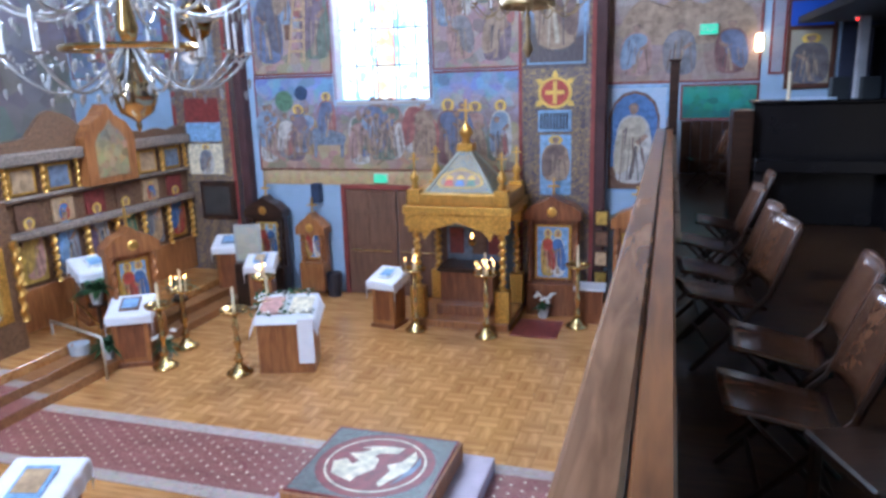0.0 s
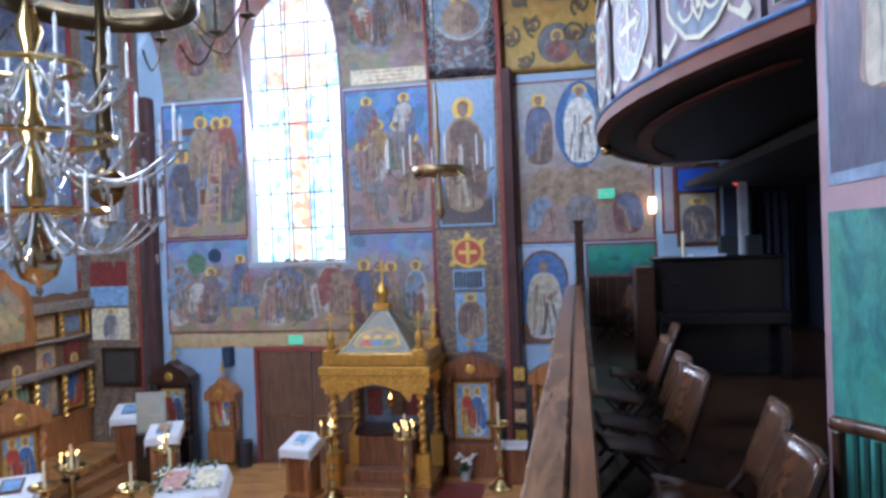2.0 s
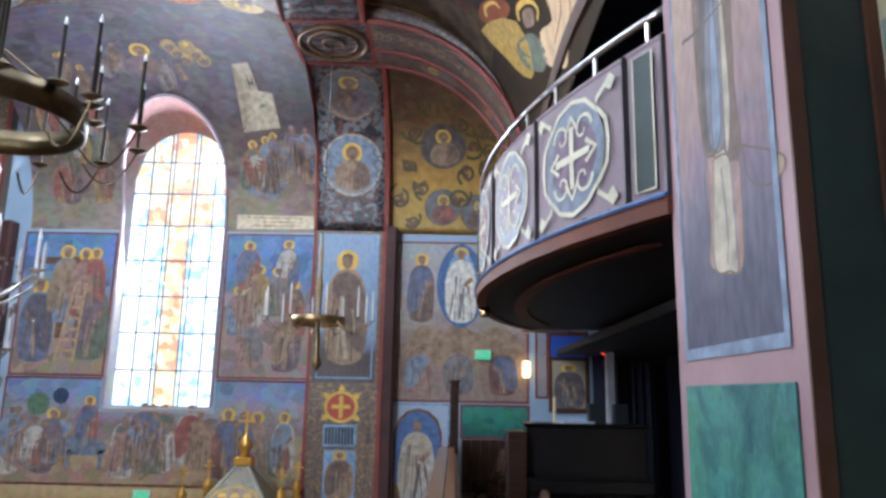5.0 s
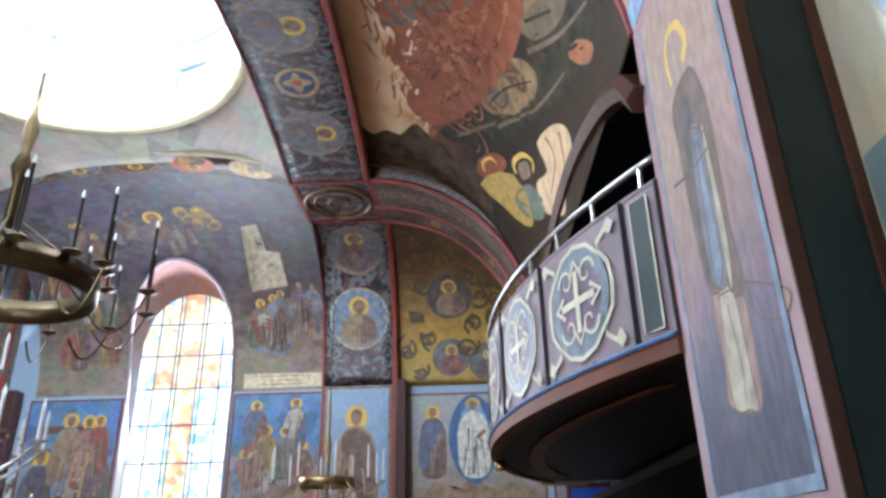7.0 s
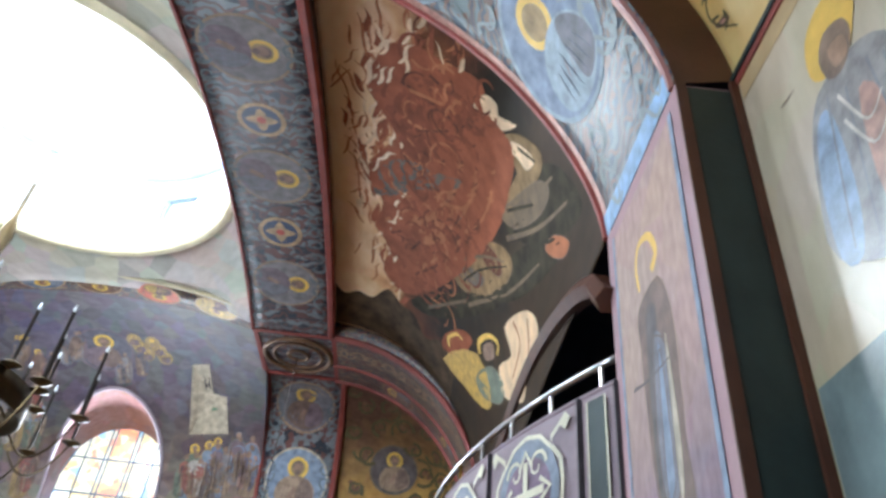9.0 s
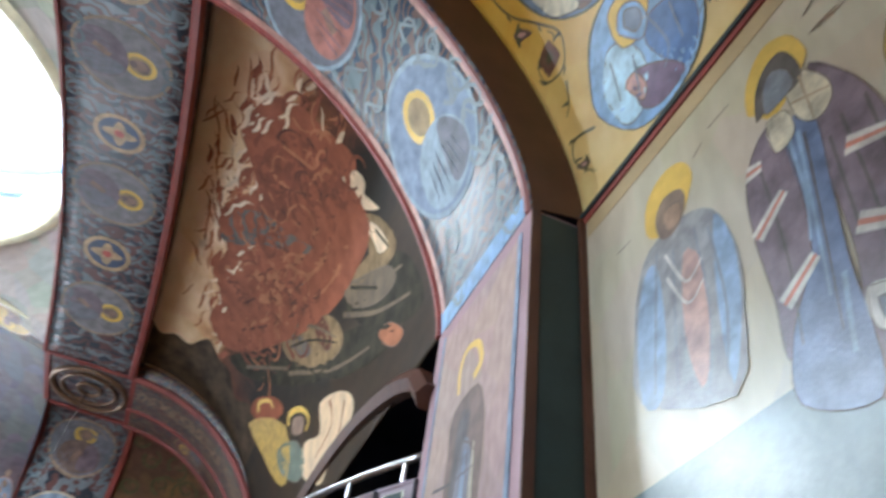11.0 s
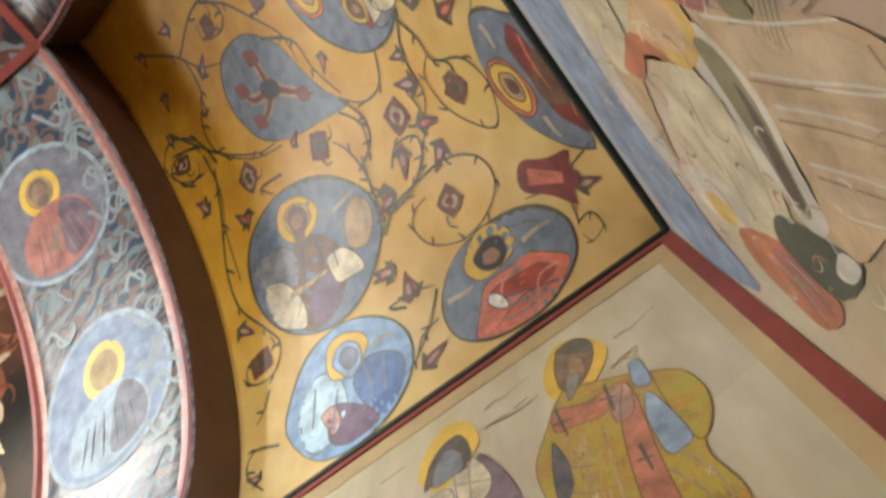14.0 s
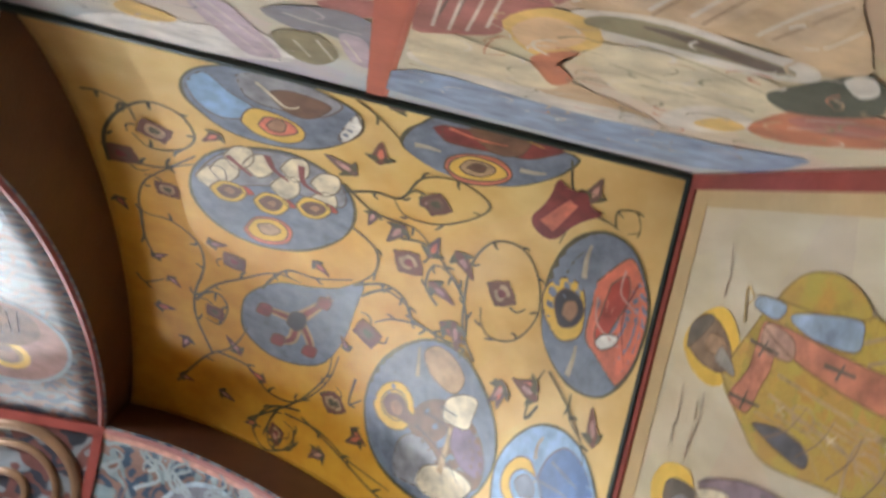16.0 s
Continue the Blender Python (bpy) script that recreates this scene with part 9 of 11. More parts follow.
for key, n, x0, x1, z0, z1 in (("mist", 60, 0.1, 1.1, 5.3, 6.7), ("olive", 34, 0.3, 1.2, 5.6, 6.7), ("tan", 40, 0.05, 1.2, 5.0, 6.8), ("lilac", 40, -1.2, -0.1, 5.6, 7.0), ("slate", 20, -1.2, -0.1, 5.8, 7.0), ("rust", 14, 0.1, 1.1, 5.5, 6.6)):
    bm = bmesh.new()
    for k in range(n):
        x, z = rn.uniform(x0, x1), rn.uniform(z0, z1)
        ribbon(bm, bk.place(x, z), curl(rn.uniform(0.03, 0.12), rn.uniform(0.12, 0.35), rn.uniform(0, 6.28), rn.choice((-1, 1)), 8), rn.uniform(0.004, 0.012), 0.0024 + 0.000003 * k)
    tagged(part("brushwork", bm, N_[key], nb), "", "", "", "stuff")

# ---------- upper balcony ----------
balc = thing("balcony", label="bowed upper balcony with painted cross panels and a steel handrail", category="balcony", kind="structure")
HC, SG = 3.28, 0.84
RB = (HC * HC + SG * SG) / (2 * SG)


def bow(s, z, off=0.0):
    a = (s - 0.5) * 2 * math.asin(HC / RB)
    return Vector((1.08 - SG + RB - (RB - off) * math.cos(a), 6.73 + (RB - off) * math.sin(a), z))


ZB0, ZB1 = E_ + 0.99, E_ + 1.87
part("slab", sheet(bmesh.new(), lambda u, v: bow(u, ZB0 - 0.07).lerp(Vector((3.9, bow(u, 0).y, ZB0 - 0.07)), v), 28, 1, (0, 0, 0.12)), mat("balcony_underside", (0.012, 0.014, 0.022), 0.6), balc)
part("edge_band", sheet(bmesh.new(), lambda u, v: bow(u, ZB0 - 0.09 + 0.09 * v, -0.03), 40, 1, (0.1, 0, 0)), mat("band_red", (0.14, 0.04, 0.02)), balc, "red brown edge moulding")
part("edge_line", tube(bmesh.new(), [bow(i / 40, ZB0 + 0.012, -0.035) for i in range(41)], 0.014, 6), P_["blue"], balc)
part("beam", sheet(bmesh.new(), lambda u, v: bow(0.1 + 0.8 * u, ZB0 - 0.09 - 0.02 * v, 0.35), 28, 1, (0.14, 0, 0.02)), mat("band_red", (0.14, 0.04, 0.02)), balc)
VEL = mat("panel_mauve", (0.27, 0.21, 0.24), 0.6, 0, 0.2, 4)
CUT = [0.0, 0.045, 0.195, 0.345, 0.495, 0.645, 0.795, 0.945, 1.0]
for k in range(8):
    s0, s1 = CUT[k] + 0.003, CUT[k + 1] - 0.003
    pn = part("panel", sheet(bmesh.new(), lambda u, v: bow(s0 + (s1 - s0) * u, ZB0 + 0.02 + (ZB1 - ZB0 - 0.02) * v), 6, 1, (0.05, 0, 0)), VEL, balc)
    L = (s1 - s0) * 2 * math.asin(HC / RB) * RB
    zc_, hh = (ZB0 + ZB1) / 2 + 0.01, (ZB1 - ZB0) / 2 - 0.06
    def pat(a, b, off, s0=s0, s1=s1, L=L, zc_=zc_):
        return bow((s0 + s1) / 2 + a / L * (s1 - s0), zc_ + b, -off - 0.012)
    w = max(0.04, L / 2 - 0.06)
    fm = P_["green" if k == 0 else "slate"]
    orn = bmesh.new()
    if k in (0, 7):
        paint("field", pat, [([(-w, -hh), (w, -hh), (w, hh), (-w, hh)], mat("field_green", (0.035, 0.055, 0.055)), 0.5)], pn, rings=2)
        ribbon(orn, pat, [(-w, -hh), (w, -hh), (w, hh), (-w, hh), (-w, -hh)], 0.012, 0.008, False)
    else:
        paint("field", pat, [([(0, -hh * 0.95), (w * 0.55, -hh * 0.72), (w * 0.85, 0), (w * 0.55, hh * 0.72), (0, hh * 0.95), (-w * 0.55, hh * 0.72), (-w * 0.85, 0), (-w * 0.55, -hh * 0.72)], P_["slate"], 0.4), (disc(w * 0.6, n=20, ry=hh * 0.6), P_["dred" if k > 2 else "purple"], 0.9)], pn, rings=2)
        for sx_ in (-1, 1):
            for sy in (-1, 1):
                ribbon(orn, pat, [(0, sy * hh * 0.95), (sx_ * w * 0.35, sy * hh * 0.85), (sx_ * w * 0.6, sy * hh * 0.6), (sx_ * w * 0.62, sy * hh * 0.75), (sx_ * w * 0.9, sy * hh * 0.95)], 0.03, 0.008, False)
                ribbon(orn, pat, [(sx_ * w * 0.62, sy * hh * 0.6), (sx_ * w * 0.82, sy * hh * 0.35), (sx_ * w * 0.86, 0)], 0.03, 0.008, False)
                c = curl(0.1, 1.0, 0 if sx_ > 0 else 3.14, sx_ * sy, 14)
                ribbon(orn, pat, [(x + sx_ * w * 0.28, y + sy * hh * 0.4) for x, y in c], 0.026, 0.01)
                c = leafshape(0.1, 0.1)
                ribbon(orn, pat, [(sx_ * w * 0.86, sy * hh * 0.82), (sx_ * w * 0.98, sy * hh * 0.98)], 0.09, 0.01)
        for q in (0, 1.5708, 3.1416, 4.7124):
            ax = w * 0.6 if abs(math.sin(q)) > 0.5 else hh * 0.7
            ribbon(orn, pat, turnpts([(0, 0), (0, ax * 0.75)], q), 0.05, 0.012, False)
            ribbon(orn, pat, turnpts([(-0.07, ax * 0.6), (0, ax), (0.07, ax * 0.6)], q), 0.03, 0.012, False)
    part("painted_cross", orn, mat("cross_cream", (0.6, 0.58, 0.44), 0.5), pn, "cream painted interlaced cross")
    part("joint", boxes((tuple(bow(CUT[k], ZB0, -0.012) - Vector((0.012, 0.012, 0))), tuple(bow(CUT[k], ZB1, -0.012) + Vector((0.03, 0.012, 0))))), P_["dark"], balc)
part("cap", tube(bmesh.new(), [bow(i / 40, ZB1, 0.02) for i in range(41)], 0.028, 6), VEL, balc)
part("handrail", tube(bmesh.new(), [bow(i / 40, E_ + 2.03, 0.02) for i in range(41)], 0.022, 8), STEEL, balc, "steel handrail", True)
for k in range(15):
    part("rail_post", tube(bmesh.new(), [bow(0.02 + k / 14.6, ZB1, 0.02), bow(0.02 + k / 14.6, E_ + 2.03, 0.02)], 0.014, 6), BRASS if k > 3 else STEEL, balc)
lamp = thing("spotlight", tuple(bow(0.60, ZB0 - 0.14, 0.05)), label="small brass spotlight under the balcony edge", category="spotlight")
part("can", lathe(bmesh.new(), [(0.02, 0.06), (0.05, 0.05), (0.055, -0.03), (0.045, -0.05), (0.02, -0.045)], 14), BRASS, lamp, "", True)
# dark arched opening of the upper loft
fo = lambda s: (f_flame(0.93, s))
structure("wall_loft", boxes(((1.35, 3.45, ZB1 + 0.5), (1.5, 3.6, 9)), ((1.45, 10.0, ZB1), (1.6, 11.5, 9)), ((3.7, 3.45, ZB1), (3.8, 13.2, 10))), SHADEP, "dark back wall of the upper loft")
edge_line("trim", [(1.07, 3.45 + 6.55 * s, E_ + 2.4 + 0.95 * math.sin(math.pi * s) ** 0.6) for s in N], 0.09, BROWNT, "brown moulding of the loft arch")
# Plaster coloured near black to hold the shade under the balcony.
structure("ceiling_undercroft", boxes(((1.9, 3.5, E_ + 0.75), (3.9, 13.2, E_ + 0.85))), mat("shaded_plaster", (0.03, 0.03, 0.034)), "plain dim ceiling under the balcony", "ceiling")

# ---------- choir gallery ----------
rail = thing("gallery_rail", label="broad varnished wooden parapet rail along the gallery", category="railing", kind="structure")
part("cap", boxes(((-0.178, -0.36, E_ - 0.755), (-0.05, 10.2, E_ - 0.7)), bev=0.012), RAILW, rail, "worn varnished top board")
part("inner_board", boxes(((-0.046, -0.36, E_ - 0.77), (0.04, 10.2, E_ - 0.712)), bev=0.008), wood("rail_inner", (0.1, 0.04, 0.014), (0.28, 0.12, 0.045), 2, 0.28, 'Y'), rail)
part("front_panel", boxes(((-0.12, -0.36, 2.3), (-0.06, 10.2, E_ - 0.756))), REDW, rail)
part("inner_panel", boxes(((0.0, -0.36, 2.59), (0.03, 10.2, E_ - 0.772))), DKWOOD, rail)
for k in range(9):
    part("ledge_tile", boxes(((0.043, 3.6 + 0.72 * k, E_ - 0.8), (0.075, 4.26 + 0.72 * k, E_ - 0.775)), bev=0.004), mat("ledge_pale", (0.45, 0.38, 0.26), 0.4), rail)
post = thing("rail_post", (0.03, 10.3, 2.588), label="dark square wooden post at the end of the gallery rail", category="post")
part("shaft", boxes(((-0.06, -0.06, 0), (0.06, 0.06, 1.88)), bev=0.01), DKWOOD, post)
part("cap", boxes(((-0.075, -0.075, 1.88), (0.075, 0.075, 1.92)), bev=0.01), DKWOOD, post)
rail2 = thing("gallery_rail", label="dark wooden parapet at the far end of the gallery", category="railing", kind="structure")
part("cap", boxes(((-0.06, 10.4, E_ - 0.76), (0.06, 13.0, E_ - 0.7)), bev=0.01), DKWOOD, rail2)
part("panel", boxes(((-0.03, 10.4, 2.3), (0.03, 13.0, E_ - 0.762))), DKWOOD, rail2)


def folding_chair(loc, rz, label):
    """Bent-plywood folding chair; its front points along +x before turning."""
    c = thing("folding_chair", loc, rz, label, "chair", "chairs along the gallery rail")
    def curved(fn, th):
        return sheet(bmesh.new(), fn, 8, 6, th)
    part("seat", curved(lambda u, v: (0.24 - 0.44 * u, -0.21 + 0.42 * v, 0.45 - 0.05 * u - 0.02 * math.sin(math.pi * v) + 0.015 * math.cos(3 * u)), (0, 0, -0.018)), CHAIRW, c, "", True)
    part("backrest", curved(lambda u, v: (-0.2 - 0.13 * u - 0.03 * math.sin(math.pi * v), -0.21 + 0.42 * v, 0.5 + 0.36 * u), (-0.018, 0, 0)), CHAIRW, c, "", True)
    part("top_rail", curved(lambda u, v: (-0.328 - 0.03 * math.sin(math.pi * v) - 0.012 * u, -0.215 + 0.43 * v, 0.8 + 0.075 * u), (-0.026, 0, 0)), CHAIRW, c, "", True)
    for y in (-0.225, 0.225):
        part("back_leg", tube(bmesh.new(), [(-0.35, y, 0.86), (-0.2, y, 0.46), (0.22, y, 0.0)], 0.016, 6), DKWOOD, c)
        part("front_leg", tube(bmesh.new(), [(0.16, y * 0.9, 0.44), (-0.28, y * 0.9, 0.0)], 0.015, 6), DKWOOD, c)
    for x, z in ((0.1, 0.14), (-0.16, 0.14)):
        part("stretcher", tube(bmesh.new(), [(x, -0.22, z), (x, 0.22, z)], 0.011, 6), DKWOOD, c)
    return c


for x, y, tw in ((0.48, 2.92, 181), (0.56, 3.58, 176), (0.34, 4.46, 192), (0.33, 4.98, 184), (0.32, 5.84, 182), (0.49, 6.66, 178)):
    folding_chair((x, y, 2.588), tw, "brown bent-wood folding chair on the dark gallery floor")
for x, y, tw in ((0.55, 11.6, 200), (1.0, 12.0, 170)):
    folding_chair((x, y, 2.588), tw, "folding chair beside the end wall of the gallery")
slat = thing("slat_chair", (0.78, 2.5, 2.588), 200, "dark green slat-back wooden chair beside the pillar", "chair")
part("seat", boxes(((-0.2, -0.21, 0.42), (0.22, 0.21, 0.46)), bev=0.01), DKWOOD, slat)
for x, y, h in ((0.18, -0.18, 0.42), (0.18, 0.18, 0.42), (-0.19, -0.19, 0.98), (-0.19, 0.19, 0.98)):
    part("leg", boxes(((x - 0.018, y - 0.018, 0), (x + 0.018, y + 0.018, h)), bev=0.004), DKWOOD, slat)
part("top_rail", tube(bmesh.new(), [(-0.19 - 0.06 * math.sin(math.pi * i / 10), -0.22 + 0.044 * i, 1.0) for i in range(11)], 0.028, 8), CHAIRW, slat, "", True)
for k in range(6):
    part("slat", boxes(((-0.215, -0.14 + 0.05 * k, 0.46), (-0.205, -0.12 + 0.05 * k, 0.98))), mat("slat_green", (0.01, 0.05, 0.04)), slat)

piano = thing("upright_piano", (1.62, 8.95, 2.588), 0, "black upright piano with books on its lid", "piano")
PB = mat("piano_black", (0.01, 0.009, 0.01), 0.25)
part("case", boxes(((-0.72, -0.1, 0), (0.72, 0.3, 1.36)), bev=0.012), PB, piano)
part("keyboard_shelf", boxes(((-0.72, -0.42, 0.62), (0.72, -0.102, 0.78)), bev=0.02), PB, piano)
part("lid", boxes(((-0.75, -0.14, 1.362), (0.75, 0.33, 1.4)), bev=0.012), PB, piano)
for x in (-0.66, 0.66):
    part("leg", boxes(((x - 0.05, -0.38, 0), (x + 0.05, -0.3, 0.62)), bev=0.008), PB, piano)
part("side_desk", boxes(((-0.95, -0.25, 0), (-0.73, 0.25, 1.3)), bev=0.01), DKWOOD, piano)
book = thing("music_book", (1.5, 8.95, 3.988), 14, "open music book with blue white pages on the piano", "book")
part("pages", boxes(((-0.2, -0.13, 0), (0.2, 0.13, 0.025)), bev=0.004), mat("paper_blue", (0.5, 0.6, 0.75)), book)
cndl = thing("candle", (1.25, 8.95, 3.988), 0, "tall cream candle standing on the piano", "candle")
part("shaft", lathe(bmesh.new(), [(0.02, 0), (0.02, 0.3), (0.012, 0.31)], 10), GLASSW, cndl)
for x in (1.75, 2.05):
    bk_ = thing("hymn_book", (x, 8.95, 3.988), 5, "dark upright hymn book on the piano", "book")
    part("cover", boxes(((-0.09, -0.06, 0), (0.09, 0.06, 0.24)), bev=0.006), mat("book_dark", (0.02, 0.025, 0.03)), bk_)

sc = thing("wall_lamp", (1.34, D, 4.78), 0, "lit wall lamp with a warm white glass shade", "lamp")
part("bracket", boxes(((-0.05, -0.05, -0.12), (0.05, -0.016, 0.12)), bev=0.01), BRASS, sc)
part("shade", lathe(bmesh.new(), [(0.05, -0.14), (0.065, -0.1), (0.065, 0.1), (0.05, 0.14)], 14, (0, -0.12, 0)), emit("lamp_glass", (1, 0.72, 0.36), 7), sc, "", True)


def exit_sign(x, z, y=D):
    e = thing("exit_sign", (x, y - 0.05, z), 0, "lit green exit sign fixed to the wall", "exit sign")
    part("box", boxes(((-0.15, -0.03, -0.09), (0.15, 0.034, 0.09)), bev=0.006), P_["white"], e)
    part("face", boxes(((-0.14, -0.036, -0.08), (0.14, -0.031, 0.08))), emit("exit_green", (0.03, 0.42, 0.22), 1.0), e)
    t = bpy.data.curves.new("lettering", 'FONT')
    t.body, t.size, t.align_x, t.align_y = "EXIT", 0.12, 'CENTER', 'CENTER'
    o = new("lettering", t)
    o.data.materials.append(P_["white"])
    o.parent = e
    o.matrix_basis = pose(0, -0.04, 0, 90, 0, 0)
    return e


exit_sign(0.55, 5.03)
exit_sign(-5.52, 2.44)
led = thing("smoke_alarm", (2.5, 12.0, E_ + 0.72), 0, "small alarm with a red indicator light", "alarm")
part("body", lathe(bmesh.new(), [(0.05, 0), (0.05, 0.03), (0.03, 0.04)], 12), P_["white"], led)
part("indicator", lathe(bmesh.new(), [(0.012, -0.02), (0.012, 0.0)], 8), emit("red_led", (1, 0.03, 0.02), 6), led)
cur = thing("curtain", label="grey curtain hanging in folds beyond the piano", category="curtain")
part("cloth", sheet(bmesh.new(), lambda u, v: (2.75 + 0.75 * u, 12.6 + 0.06 * math.sin(34 * u), 2.6 + 2.3 * v), 60, 2, (0, 0.02, 0)), mat("curtain_grey", (0.03, 0.034, 0.055), 0.9), cur)
part("rod", tube(bmesh.new(), [(2.6, 12.6, 4.92), (3.7, 12.6, 4.92)], 0.02, 8), IRON, cur)
# Added dark cover over the pale blue wall, in place of deep shade.
structure("wall_alcove", boxes(((2.56, D - 0.06, 2.588), (3.9, D - 0.004, 5.05))), SHADEP, "dark cover standing in for the shade behind the curtain")
dr = thing("side_post", label="white painted door post beyond the piano", category="post")
part("post", boxes(((2.55, 12.0, 2.588), (2.68, 12.15, E_ + 0.75)), bev=0.01), mat("post_white", (0.45, 0.47, 0.5)), dr)

# ---------- nave: doors, carpet, platforms ----------
door = thing("door_1", label="brown panelled double door with brass push bars", category="door", kind="structure")
for x0, x1 in ((-6.32, -5.22), (-5.2, -4.1)):
    leaf = part("leaf", boxes(((x0, D - 0.05, 0.01), (x1, D - 0.003, 2.2)), bev=0.006), DOORW, door)
    for z0, z1 in ((0.2, 0.85), (1.05, 1.7), (1.8, 2.1)):
        for k in range(2):
            w = (x1 - x0 - 0.3) / 2
            a = x0 + 0.1 + k * (w + 0.1)
            part("door_panel", boxes(((a, D - 0.065, z0), (a + w, D - 0.051, z1)), bev=0.006), DOORW, leaf)
    part("push_bar", tube(bmesh.new(), [(x0 + 0.1, D - 0.12, 0.95), (x1 - 0.1, D - 0.12, 0.95)], 0.018, 8), BRASS, leaf)
part("frame", boxes(((-6.42, D - 0.07, 0), (-6.33, D - 0.002, 2.3)), ((-4.09, D - 0.07, 0), (-4.0, D - 0.002, 2.3)), ((-6.33, D - 0.07, 2.21), (-4.09, D - 0.002, 2.3))), REDT, door)

CAR = scrollwork("carpet_red", (0.17, 0.02, 0.035), (0.2, 0.03, 0.04), (0.36, 0.2, 0.14), 12)
BORD = mural("carpet_border", [(0.4, 0.32, 0.27), (0.46, 0.38, 0.33), (0.34, 0.25, 0.22)], -11, 3, 0.4, 30, 0)
carpet = thing("runner_carpet", label="long crimson runner carpet with beige borders on the parquet", category="carpet")
CY0, CY1 = 5.75, 7.2
part("carpet_field", boxes(((-8.2, CY0 + 0.2, 0.0), (0.0, CY1 - 0.2, 0.012))), CAR, carpet)
for a, b in ((CY0, CY0 + 0.198), (CY1 - 0.198, CY1)):
    part("border", boxes(((-8.2, a, 0.0), (0.0, b, 0.011))), BORD, carpet, "beige patterned border")
dots = bmesh.new()
for i in range(60):
    for j in range(6):
        x, y = -8.1 + 0.135 * i, CY0 + 0.3 + 0.17 * j + (0.085 if i % 2 else 0)
        if y < CY1 - 0.25:
            box(dots, (x - 0.016, y - 0.016, 0.012), (x + 0.016, y + 0.016, 0.014))
tagged(part("woven_dots", dots, P_["cream"], carpet), "", "", "", "stuff")
plat = thing("platform", label="low wooden platform with a woven eagle rug on top", category="platform")
part("lower_step", boxes(((-3.75, 5.35, 0), (-1.72, 7.05, 0.18)), bev=0.01), mat("step_lilac", (0.42, 0.36, 0.4), 0.4), plat)
part("upper_step", boxes(((-3.55, 5.5, 0.182), (-2.05, 6.9, 0.4)), bev=0.01), OAKW, plat)
rug = thing("eagle_rug", label="green and crimson round rug woven with a pale eagle", category="rug")
part("field", boxes(((-3.5, 5.55, 0.402), (-2.1, 6.86, 0.418)), bev=0.004), scrollwork("rug_green", (0.06, 0.11, 0.1), (0.2, 0.25, 0.22), (0.1, 0.05, 0.05), 9), rug)
rp_ = lambda a, b, off: Vector((-2.8 + a, 6.2 + b, 0.416 + off))
paint("eagle", rp_, [(disc(0.63, n=36), P_["dred"], 0), (disc(0.54, n=36), P_["cream"], 0.6), (disc(0.515, n=36), P_["dred"], 1.0),
                     ([(-0.46, -0.05), (-0.38, -0.28), (-0.12, -0.38), (-0.08, -0.24), (-0.24, -0.06), (-0.34, 0.03)], P_["cream"], 1.8),
                     ([(-0.36, 0.14), (-0.2, 0.2), (0.0, 0.1), (0.03, -0.1), (-0.08, -0.26), (-0.24, -0.1), (-0.2, 0.02)], P_["cream"], 1.9),
                     ([(-0.28, 0.27), (-0.16, 0.34), (0.05, 0.38), (0.2, 0.37), (0.16, 0.25), (-0.08, 0.2), (-0.12, 0.28)], P_["cream"], 2.0),
                     ([(-0.22, 0.2), (-0.12, 0.3), (-0.02, 0.26), (-0.06, 0.12)], P_["cream"], 2.1),
                     ([(0.33, 0.34), (0.4, 0.2), (0.38, -0.05), (0.2, -0.4), (0.15, -0.34), (0.2, -0.1), (0.13, 0.0), (0.26, 0.1)], P_["cream"], 1.9),
                     ([(0.42, 0.24), (0.47, 0.1), (0.44, -0.1), (0.3, -0.34), (0.36, -0.08), (0.41, 0.05)], P_["slate"], 1.8)], rug)
part("hem", boxes(((-3.52, 5.53, 0.4), (-3.5, 6.88, 0.42)), ((-2.1, 5.53, 0.4), (-2.08, 6.88, 0.42)), ((-3.5, 5.53, 0.4), (-2.1, 5.55, 0.42)), ((-3.5, 6.86, 0.4), (-2.1, 6.88, 0.42))), P_["dred"], rug)

# raised solea with steps
solea = thing("solea_steps", label="honey oak steps and raised floor before the icon screen", category="steps", kind="structure")
for k in range(3):
    part("step", boxes(((-13, 0.5, 0.0 if k == 0 else 0.15 * k + 0.001), (-8.2 - 0.32 * k, 12.9 - (4.4 if k == 0 else 4.2) * 0, 0.15 * (k + 1))), bev=0.008), PARQ if k == 2 else wood("step_oak", (0.16, 0.06, 0.02), (0.36, 0.17, 0.06)), solea)
carp2 = thing("runner_carpet", label="crimson runner carpet laid up the steps", category="carpet")
for k in range(3):
    z = 0.15 * (k + 1)
    part("tread", boxes(((-8.5 - 0.32 * k if k < 2 else -10, CY0 + 0.2, z + 0.002), (-8.2 - 0.32 * k, CY1 - 0.2, z + 0.014))), CAR, carp2)
    for a, b in ((CY0, CY0 + 0.198), (CY1 - 0.198, CY1)):
        part("border", boxes(((-8.5 - 0.32 * k if k < 2 else -10, a, z + 0.002), (-8.2 - 0.32 * k, b, z + 0.013))), BORD, carp2)


# slim rail beside the steps
sr = thing("step_handrail", label="slim pale metal handrail beside the solea steps", category="handrail")
SRM = mat("pale_metal", (0.6, 0.58, 0.52), 0.3, 0.8)
part("bar", tube(bmesh.new(), [(-8.07, 8.13, 0.68), (-9.52, 8.6, 0.68)], 0.022, 8), SRM, sr, "", True)
part("post", tube(bmesh.new(), [(-8.07, 8.13, 0.0), (-8.07, 8.13, 0.68)], 0.018, 8), SRM, sr, "", True)
part("post", tube(bmesh.new(), [(-9.52, 8.6, 0.3), (-9.52, 8.6, 0.68)], 0.018, 8), SRM, sr, "", True)

